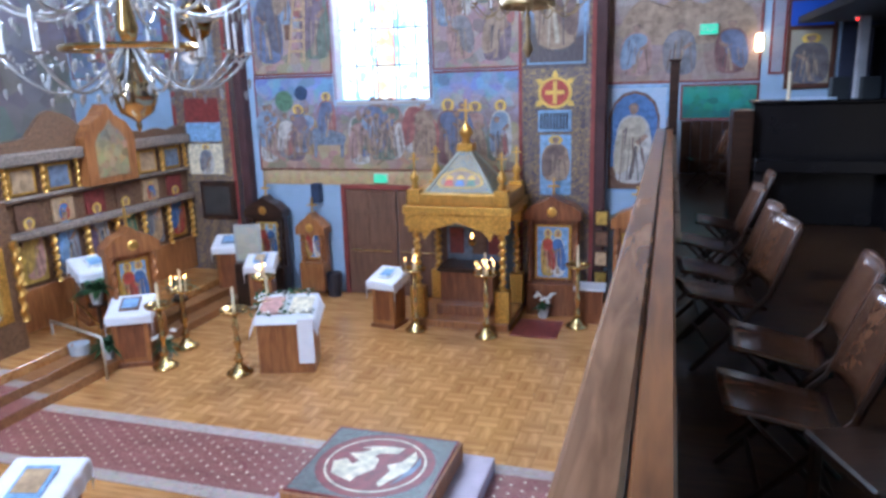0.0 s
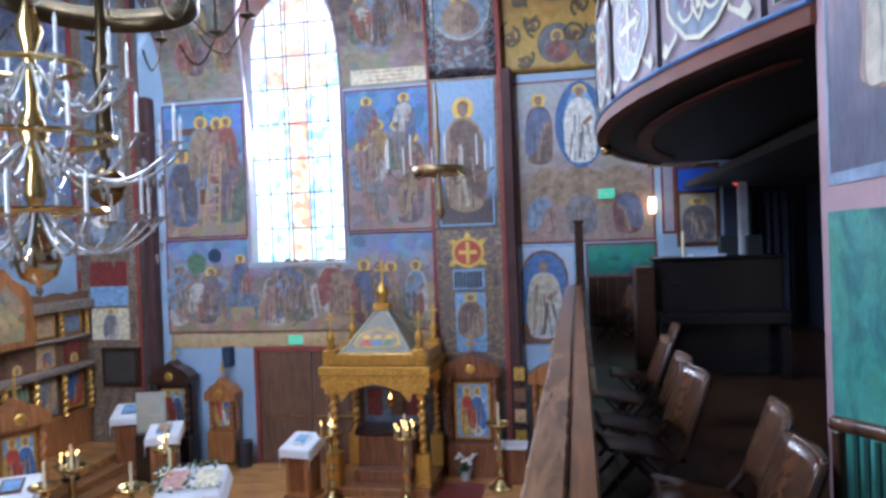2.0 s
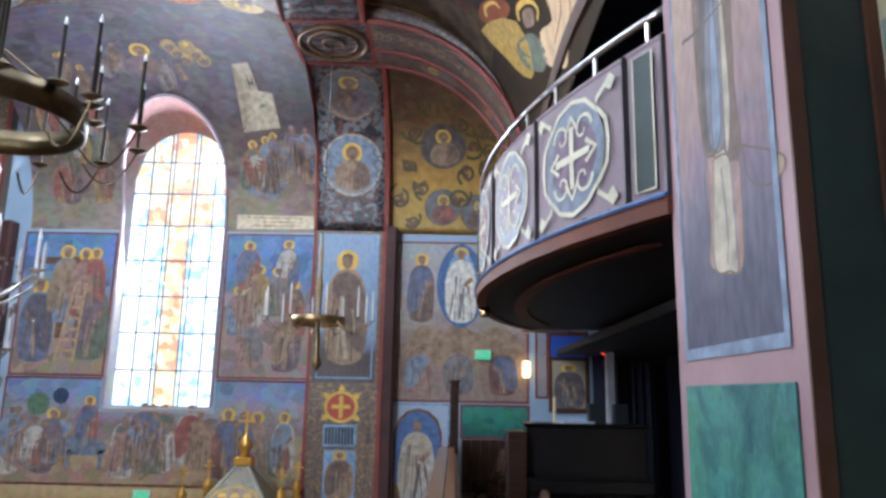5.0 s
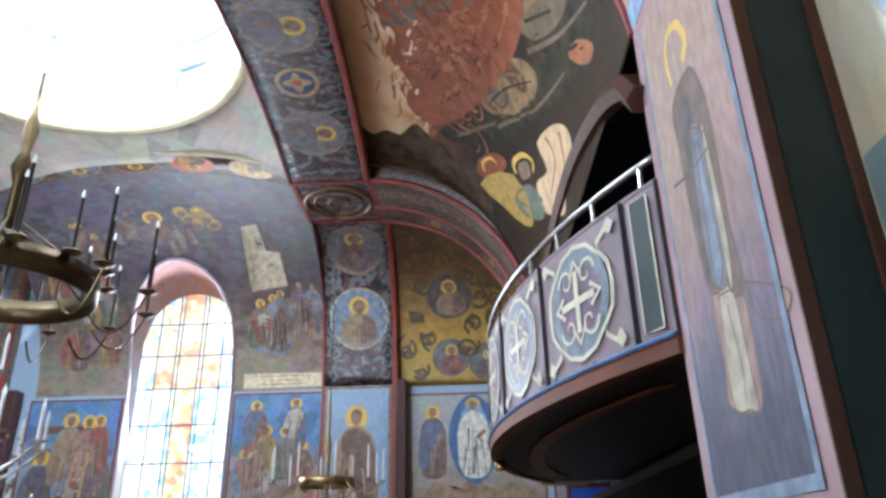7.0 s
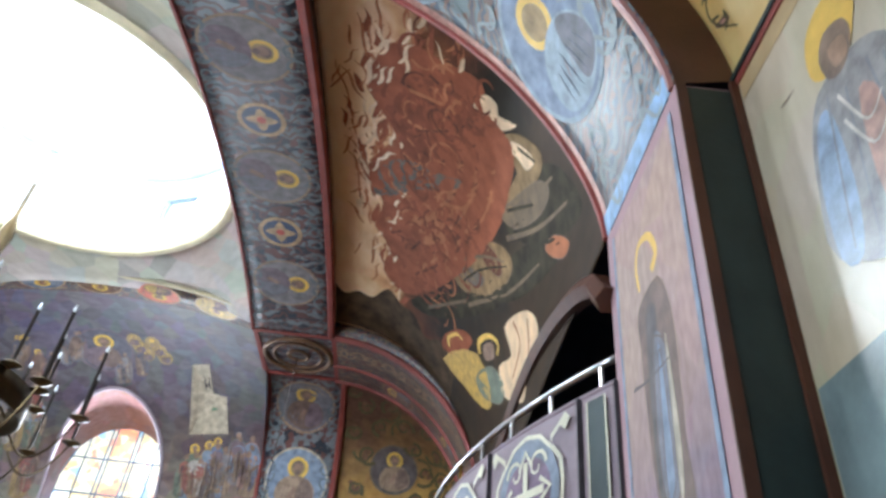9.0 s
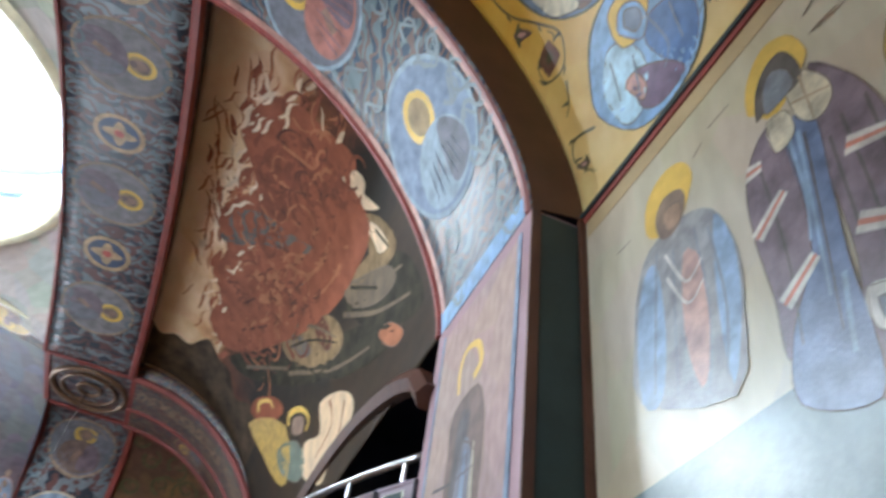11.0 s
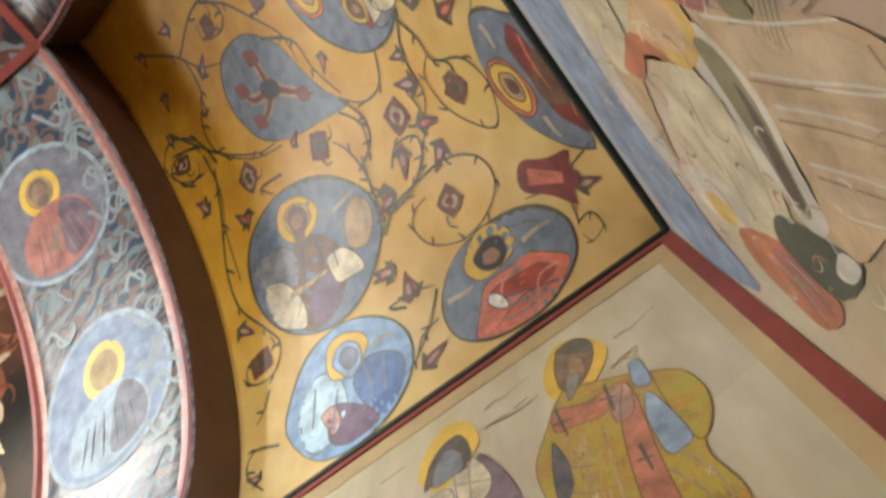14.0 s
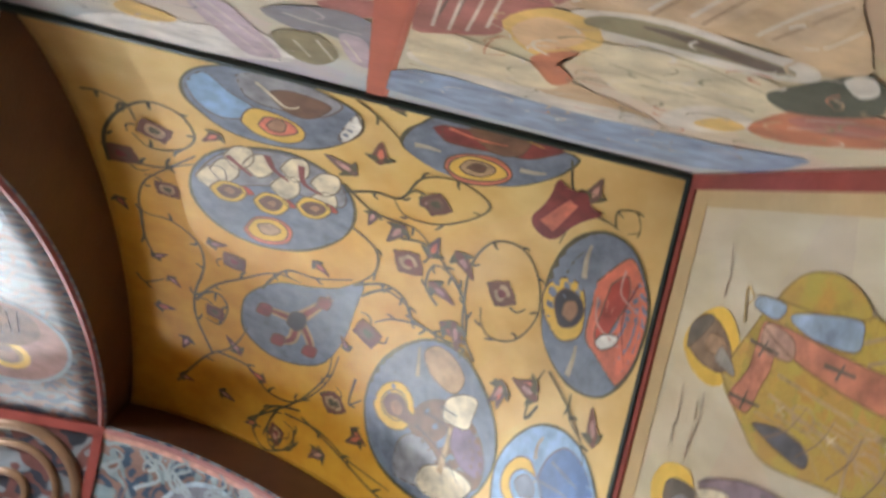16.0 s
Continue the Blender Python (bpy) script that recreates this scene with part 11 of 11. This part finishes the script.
part("frame", boxes(((-9.65, 13.0, 1.55), (-8.8, 13.078, 2.35)), bev=0.015), DKWOOD, fr)
part("picture", boxes(((-9.55, 12.985, 1.65), (-8.9, 12.999, 2.25))), mat("picture_dark", (0.05, 0.045, 0.04)), fr)
for k in range(4):
    ti = thing("small_icon", (-1.12, 13.0, 0.5 + 0.38 * k), 0, "small framed icon hanging beside the pipe", "icon", "small icons")
    part("frame", boxes(((-0.13, -0.02, 0), (0.13, 0.0, 0.32)), bev=0.006), DKWOOD, ti)
    part("picture", boxes(((-0.1, -0.026, 0.04), (0.1, -0.021, 0.28))), P_[["ochre", "tan", "brown", "ochre"][k]], ti)
sp = thing("wall_speaker", (-6.95, 13.2, 2.12), 0, "small dark loudspeaker on the wall", "loudspeaker")
part("box", boxes(((-0.09, -0.1, -0.2), (0.09, 0.098, 0.2)), bev=0.01), mat("speaker_blue", (0.03, 0.05, 0.1)), sp)
bn = thing("waste_bin", (-6.55, 12.95, 0), 0, "black waste bin beside the door", "bin")
part("body", lathe(bmesh.new(), [(0.13, 0), (0.16, 0.5), (0.15, 0.5), (0.13, 0.45)], 16), P_["dark"], bn)
mt_ = thing("floor_mat", label="dark patterned mat on the parquet", category="mat")
part("carpet_field", boxes(((-2.5, 11.4, 0.0), (-1.7, 12.3, 0.012))), P_["dred"], mt_)
mt_ = thing("floor_mat", label="dark patterned mat on the parquet", category="mat")
part("carpet_field", boxes(((-7.6, 12.2, 0.0), (-6.8, 12.8, 0.012))), P_["slate"], mt_)
bk2 = thing("bucket", (-8.7, 8.3, 0.15), 0, "white plastic bucket on the step", "bucket")
part("body", lathe(bmesh.new(), [(0.12, 0), (0.16, 0.32), (0.15, 0.32), (0.11, 0.03)], 16), mat("bucket_white", (0.5, 0.55, 0.58)), bk2)
bar = thing("brass_barrier", label="thin brass barrier rail beside the steps", category="railing")
part("top_bar", tube(bmesh.new(), [(-9.0, 8.6, 1.1), (-8.15, 8.2, 0.85)], 0.018, 8), BRASS, bar)
for x, y, z0, z1 in ((-8.98, 8.59, 0.45, 1.1), (-8.16, 8.2, 0.0, 0.85)):
    part("upright", tube(bmesh.new(), [(x, y, z0), (x, y, z1)], 0.018, 8), BRASS, bar)


def plant(x, y, z, r, n, label, seed, pot=True, flowers_=False):
    c = thing("potted_plant", (x, y, z), 0, label, "plant", "potted plants")
    if pot:
        part("pot", lathe(bmesh.new(), [(0.08, 0), (0.12, 0.2), (0.13, 0.2), (0.11, 0.18)], 14), mat("pot_white", (0.5, 0.5, 0.5)), c)
    bm = bmesh.new()
    rr = random.Random(seed)
    for k in range(n):
        a, e, l = rr.uniform(0, 6.28), rr.uniform(0.2, 1.3), r * rr.uniform(0.6, 1.1)
        mt = Matrix.Translation((0, 0, 0.2)) @ Euler((0, 0, a)).to_matrix().to_4x4()
        prev = None
        for i in range(6):
            t = i / 5
            px, pz, w = l * t * math.cos(e), l * (math.sin(e) * t - 0.55 * t * t), 0.035 * math.sin(math.pi * min(0.97, t + 0.05))
            cur_ = (bm.verts.new(mt @ Vector((px, -w, pz))), bm.verts.new(mt @ Vector((px, w, pz))))
            if prev:
                bm.faces.new((prev[0], cur_[0], cur_[1], prev[1]))
            prev = cur_
    tagged(part("leaves", bm, LEAF, c), "", "", "", "stuff")
    if flowers_:
        bm = bmesh.new()
        for k in range(12):
            lathe(bm, [(0.01, 0), (0.05, 0.02), (0.03, 0.05)], 7, (rr.uniform(-0.2, 0.2), rr.uniform(-0.2, 0.2), 0.3 + rr.uniform(0, 0.15)))
        part("blossoms", bm, P_["white"], c)


plant(-8.4, 8.55, 0.15, 0.4, 60, "leafy plant in a white pot on the step", 1)
plant(-7.75, 9.1, 0.0, 0.35, 40, "white flowers in a pot on the floor", 2, True, True)
plant(-8.9, 9.0, 0.9, 0.5, 70, "feathery green plant beside the icon shrine", 3, True)
plant(-8.4, 10.4, 0.6, 0.45, 60, "feathery green plant beside the icon shrine", 4, True)
plant(-7.4, 11.6, 0.0, 0.35, 50, "leafy plant on the floor beside a lectern", 5)
plant(-2.1, 12.5, 0.0, 0.22, 26, "vase of white flowers before the icon case", 6, True, True)
for x, y in ((-8.9, 9.0), (-8.4, 10.4)):
    ps = thing("plant_stand", (x, y, 0), 0, "dark wooden plant stand", "stand")
    part("top", lathe(bmesh.new(), [(0.15, 0.55 if y > 10 else 0.86), (0.15, 0.6 if y > 10 else 0.9)], 14), DKWOOD, ps)
    part("stem", lathe(bmesh.new(), [(0.14, 0.0), (0.03, 0.1), (0.03, 0.55 if y > 10 else 0.86)], 10), DKWOOD, ps)
tb = thing("side_table", (-1.25, 12.5, 0), 0, "small dark table with a white cloth", "table")
part("body", boxes(((-0.25, -0.2, 0), (0.25, 0.2, 0.62)), bev=0.01), REDW, tb)
part("cloth", boxes(((-0.28, -0.23, 0.62), (0.28, 0.23, 0.66)), bev=0.008), CLOTH, tb)
bi = thing("standing_icon", (-7.95, 12.05, 0.9), 14, "pale framed picture standing on a dark lectern", "picture")
part("frame", boxes(((-0.27, -0.03, 0), (0.27, 0.03, 0.75)), bev=0.01), mat("frame_grey", (0.4, 0.4, 0.36)), bi)
part("picture", boxes(((-0.22, -0.036, 0.05), (0.22, -0.031, 0.7))), mural("pale_pic", [(0.45, 0.42, 0.32), (0.5, 0.47, 0.38)], 0, 1, 0.2, 8), bi)
sb = thing("dark_lectern", (-7.95, 12.05, 0), 14, "dark wooden lectern under a framed picture", "lectern")
part("body", boxes(((-0.25, -0.2, 0), (0.25, 0.2, 0.9)), bev=0.01), DKWOOD, sb)

# ---------- chandeliers ----------
def candle_lamp(bm_c, bm_f, x, y, z, h):
    lathe(bm_c, [(0.018, z), (0.018, z + h)], 8, (x, y, 0))
    lathe(bm_f, [(0.014, z + h), (0.022, z + h + 0.03), (0.004, z + h + 0.09)], 8, (x, y, 0))


CX, CYC = -4.86, 6.75
ringz = E_ + 2.6
ch = thing("ring_chandelier", (CX, CYC, 0), 0, "large aged brass ring chandelier with candle lamps on curled arms", "chandelier")
BULB = mat("lamp_bulb", (0.75, 0.8, 0.85), 0.2)
part("rod", lathe(bmesh.new(), [(0.02, E_ + 0.85), (0.04, E_ + 0.9), (0.09, E_ + 1.2), (0.07, E_ + 1.7), (0.1, E_ + 1.9), (0.05, E_ + 2.2), (0.05, E_ + 3.9), (0.11, E_ + 4.1), (0.05, E_ + 4.3), (0.09, E_ + 4.6), (0.03, E_ + 4.9), (0.03, E_ + 5.4)], 16), ABRASS, ch, "", True)
part("ball", lathe(bmesh.new(), [(0.02, E_ + 0.42), (0.04, E_ + 0.48), (0.14, E_ + 0.55), (0.2, E_ + 0.68), (0.18, E_ + 0.8), (0.08, E_ + 0.9)], 20), mat("ball_brass", (0.3, 0.19, 0.06), 0.2, 1.0), ch, "polished brass ball", True)
def band(r, z, h, name):
    bm = bmesh.new()
    pr = [(r, z), (r, z + h), (r - 0.03, z + h), (r - 0.03, z)]
    seg_ = 40
    rg = [[bm.verts.new((q * math.cos(2 * math.pi * i / seg_), q * math.sin(2 * math.pi * i / seg_), zz)) for i in range(seg_)] for q, zz in pr]
    for k in range(4):
        a, b = rg[k], rg[(k + 1) % 4]
        for i in range(seg_):
            bm.faces.new((a[i], a[(i + 1) % seg_], b[(i + 1) % seg_], b[i]))
    part(name, bm, ABRASS, ch, "", True)


band(1.0, ringz, 0.28, "ring")
for k in range(6):
    a = 2 * math.pi * k / 6
    part("spoke", tube(bmesh.new(), [(0.06 * math.cos(a), 0.06 * math.sin(a), ringz + 0.9), (0.98 * math.cos(a), 0.98 * math.sin(a), ringz + 0.2)], 0.012, 6), ABRASS, ch)
for k in range(12):
    a = 2 * math.pi * (k + 0.3) / 12
    dirv = Vector((math.cos(a), math.sin(a), 0))
    pts = [dirv * (1.0 + 0.55 * t) + Vector((0, 0, ringz + 0.05 - 0.55 * math.sin(math.pi * (0.15 + 0.7 * t)) + 0.25 * t)) for t in (i / 10 for i in range(11))]
    arm = part("arm", tube(bmesh.new(), pts, 0.012, 6), ABRASS, ch)
    e = pts[-1]
    for r2, zo in ((1.55, 0.0), (1.08, 0.3)):
        px, py, pz = r2 * math.cos(a), r2 * math.sin(a), (e.z + 0.02 if r2 > 1.2 else ringz + 0.28)
        part("drip_pan", lathe(bmesh.new(), [(0.02, pz - 0.04), (0.1, pz), (0.09, pz + 0.015), (0.02, pz)], 14, (px, py, 0)), ABRASS, arm)
        bc_, bf_ = bmesh.new(), bmesh.new()
        candle_lamp(bc_, bf_, px, py, pz + 0.01, 0.74 if r2 > 1.2 else 0.6)
        part("candle", bc_, IRON, arm)
        part("bulb", bf_, BULB, arm, "", True)
bm = bmesh.new()
nl = 52
for k in range(nl):
    z = E_ + 5.4 + (DZ + 3.82 - E_ - 5.4) * (k + 0.5) / nl
    ln = (DZ + 3.82 - E_ - 5.4) / nl * 0.62
    tube(bm, [((0.028 * math.cos(t) if k % 2 else 0), (0 if k % 2 else 0.028 * math.cos(t)), z + ln * math.sin(t)) for t in (2 * math.pi * i / 8 for i in range(8))], 0.008, 4, True)
part("chain", bm, IRON, ch, "dark link chain")

XX, XY = -4.75, 5.6
cr_ = thing("crystal_chandelier", (XX, XY, 0), 0, "tiered crystal and brass chandelier with electric candles", "chandelier")
part("ball", lathe(bmesh.new(), [(0.01, E_ - 0.38), (0.03, E_ - 0.33), (0.02, E_ - 0.28), (0.15, E_ - 0.2), (0.2, E_ - 0.05), (0.17, E_ + 0.1), (0.07, E_ + 0.2), (0.05, E_ + 0.4)], 22), mat("ball_polished", (0.55, 0.45, 0.28), 0.12, 1.0), cr_, "polished brass ball", True)
part("stem", lathe(bmesh.new(), [(0.05, E_ + 0.4), (0.1, E_ + 0.55), (0.05, E_ + 0.8), (0.14, E_ + 1.1), (0.06, E_ + 1.3), (0.05, E_ + 1.8), (0.12, E_ + 2.0), (0.03, E_ + 2.3), (0.01, DZ + 3.6)], 14), BRASS, cr_, "", True)
rr = random.Random(4)
for tier, (rad, zb, n) in enumerate(((1.05, E_ + 0.1, 12), (1.25, E_ + 0.75, 14), (0.8, E_ + 1.4, 10))):
    bm = bmesh.new()
    tube(bm, [(rad * 0.55 * math.cos(2 * math.pi * i / 30), rad * 0.55 * math.sin(2 * math.pi * i / 30), zb + 0.28) for i in range(30)], 0.03, 6, True)
    part("hoop", bm, BRASS, cr_)
    for k in range(n):
        a = 2 * math.pi * (k + 0.5 * (tier % 2)) / n
        dv = Vector((math.cos(a), math.sin(a), 0))
        pts = [dv * (0.06 + (rad - 0.06) * t) + Vector((0, 0, zb + 0.3 - 0.42 * math.sin(math.pi * 0.9 * t) + 0.02 * t)) for t in (i / 10 for i in range(11))]
        arm = part("arm", tube(bmesh.new(), pts, 0.016, 6), CRYS, cr_, "", True)
        e = pts[-1]
        part("drip_pan", lathe(bmesh.new(), [(0.02, e.z), (0.075, e.z + 0.03), (0.02, e.z + 0.02)], 12, (e.x, e.y, 0)), CRYS, arm)
        bc_ = bmesh.new()
        lathe(bc_, [(0.016, e.z + 0.03), (0.016, e.z + 0.28)], 8, (e.x, e.y, 0))
        part("candle", bc_, mat("candle_white", (0.72, 0.72, 0.7)), arm)
        part("bulb", lathe(bmesh.new(), [(0.012, e.z + 0.28), (0.018, e.z + 0.31), (0.003, e.z + 0.38)], 8, (e.x, e.y, 0)), BULB, arm)
        bm = bmesh.new()
        for q in range(6):
            f = rr.uniform(0.3, 1.0)
            p = dv * rad * f
            zz = zb - rr.uniform(-0.2, 0.18)
            lathe(bm, [(0.003, zz - 0.1), (0.018, zz - 0.06), (0.022, zz - 0.02), (0.003, zz)], 6, (p.x + rr.uniform(-0.05, 0.05), p.y + rr.uniform(-0.05, 0.05), 0))
        tagged(part("crystal_drop", bm, CRYS, arm), "", "", "", "stuff")
    bm = bmesh.new()
    for k in range(n):
        a0, a1 = 2 * math.pi * k / n, 2 * math.pi * (k + 1) / n
        for i in range(9):
            t = i / 8
            a = a0 + (a1 - a0) * t
            lathe(bm, [(0.003, -0.014), (0.014, 0), (0.003, 0.014)], 5, (rad * 0.95 * math.cos(a), rad * 0.95 * math.sin(a), zb + 0.26 - 0.14 * math.sin(math.pi * t)))
    tagged(part("bead_string", bm, CRYS, cr_), "", "", "", "stuff")

SX, SY = -2.05, 10.75
sm = thing("small_chandelier", (SX, SY, 0), 0, "small brass chandelier with white candles hanging from the coffer", "chandelier")
DULLB = mat("dull_brass", (0.3, 0.21, 0.1), 0.38, 0.9, 0.3, 8, 0.1)
zk = E_ + 1.0
part("drop", lathe(bmesh.new(), [(0.01, E_ + 0.3), (0.03, E_ + 0.33), (0.08, E_ + 0.42), (0.05, E_ + 0.52), (0.025, E_ + 0.6), (0.05, E_ + 0.8), (0.025, E_ + 0.95), (0.03, E_ + 1.25), (0.05, E_ + 1.6), (0.02, E_ + 1.8), (0.03, E_ + 2.0), (0.012, E_ + 2.4)], 14), DULLB, sm, "", True)
part("chain", tube(bmesh.new(), [(0, 0, E_ + 2.4), (0, 0, E_ + 5.6)], 0.008, 5), IRON, sm)
bm = bmesh.new()
pr = [(0.4, zk), (0.4, zk + 0.12), (0.375, zk + 0.12), (0.375, zk)]
rg = [[bm.verts.new((q * math.cos(2 * math.pi * i / 28), q * math.sin(2 * math.pi * i / 28), zz)) for i in range(28)] for q, zz in pr]
for k in range(4):
    for i in range(28):
        bm.faces.new((rg[k][i], rg[k][(i + 1) % 28], rg[(k + 1) % 4][(i + 1) % 28], rg[(k + 1) % 4][i]))
part("ring", bm, DULLB, sm, "", True)
for k in range(10):
    a = 2 * math.pi * k / 10
    dv = Vector((math.cos(a), math.sin(a), 0))
    pts = [dv * (0.4 + 0.42 * t) + Vector((0, 0, zk + 0.05 - 0.16 * math.sin(math.pi * t))) for t in (i / 8 for i in range(9))]
    arm = part("arm", tube(bmesh.new(), pts, 0.01, 6), DULLB, sm)
    e = pts[-1]
    part("drip_pan", lathe(bmesh.new(), [(0.015, e.z), (0.06, e.z + 0.02), (0.015, e.z + 0.015)], 10, (e.x, e.y, 0)), DULLB, arm)
    part("candle", lathe(bmesh.new(), [(0.014, e.z + 0.01), (0.014, e.z + 0.42), (0.004, e.z + 0.48)], 8, (e.x, e.y, 0)), mat("candle_white", (0.72, 0.72, 0.7)), arm)

# ---------- parquet blocks nearest the camera's view ----------
def parquet_mesh():
    bm = box(bmesh.new(), (-0.148, -0.148, -0.012), (0.148, 0.148, 0.0))
    me = bpy.data.meshes.new("parquet_block")
    bm.to_mesh(me)
    bm.free()
    me.materials.append(PARQ)
    return me


pq = parquet_mesh()
PX, PY = -7.2, 7.3
cnt = 0
for i in range(24):
    for j in range(12):
        o = new("parquet_block", pq)
        o.matrix_basis = pose(PX + 0.3 * i, PY + 0.3 * j, 0.0 - 0.0008 * ((i * 7 + j * 5) % 3), 0, 0, 90 if (i + j) % 2 else 0)
        o.parent = floor
rest = bmesh.new()
def flat_block(x, y):
    vs = [rest.verts.new((x + a, y + b, 0.0 - 0.0008 * (int(x * 10 + y * 7) % 3))) for a, b in ((-0.148, -0.148), (0.148, -0.148), (0.148, 0.148), (-0.148, 0.148))]
    rest.faces.new(vs)


for i in range(-4, 31):
    for j in range(-24, 20):
        if not (0 <= i < 24 and 0 <= j < 12):
            x, y = PX + 0.3 * i, PY + 0.3 * j
            if y < 13.1 and x < 0:
                flat_block(x, y)
tagged(part("parquet_rest", rest, PARQ, floor), "", "", "", "stuff")

# ---------- daylight through the openings ----------
area("south_window_light", look((cxw, D + 0.2, 6.6), (cxw, 0, 3.5)), 1.9, 5.0, 700, (0.82, 0.91, 1))
area("north_window_light", look((cxw, -0.6, 6.6), (cxw + 5, 12, 4.6)), 1.9, 5.0, 1080, (0.78, 0.89, 1))
for k in range(4):
    a = 2 * math.pi * (12 * k + 3) / 48
    p = DC + Vector((math.cos(a), math.sin(a), 0)) * (DR + 0.03) + Vector((0, 0, DZ + 0.85))
    area("dome_window_light", look(p, DC + Vector((0, 0, DZ + 1.5))), 0.55, 0.5, 430, (0.9, 0.97, 1))
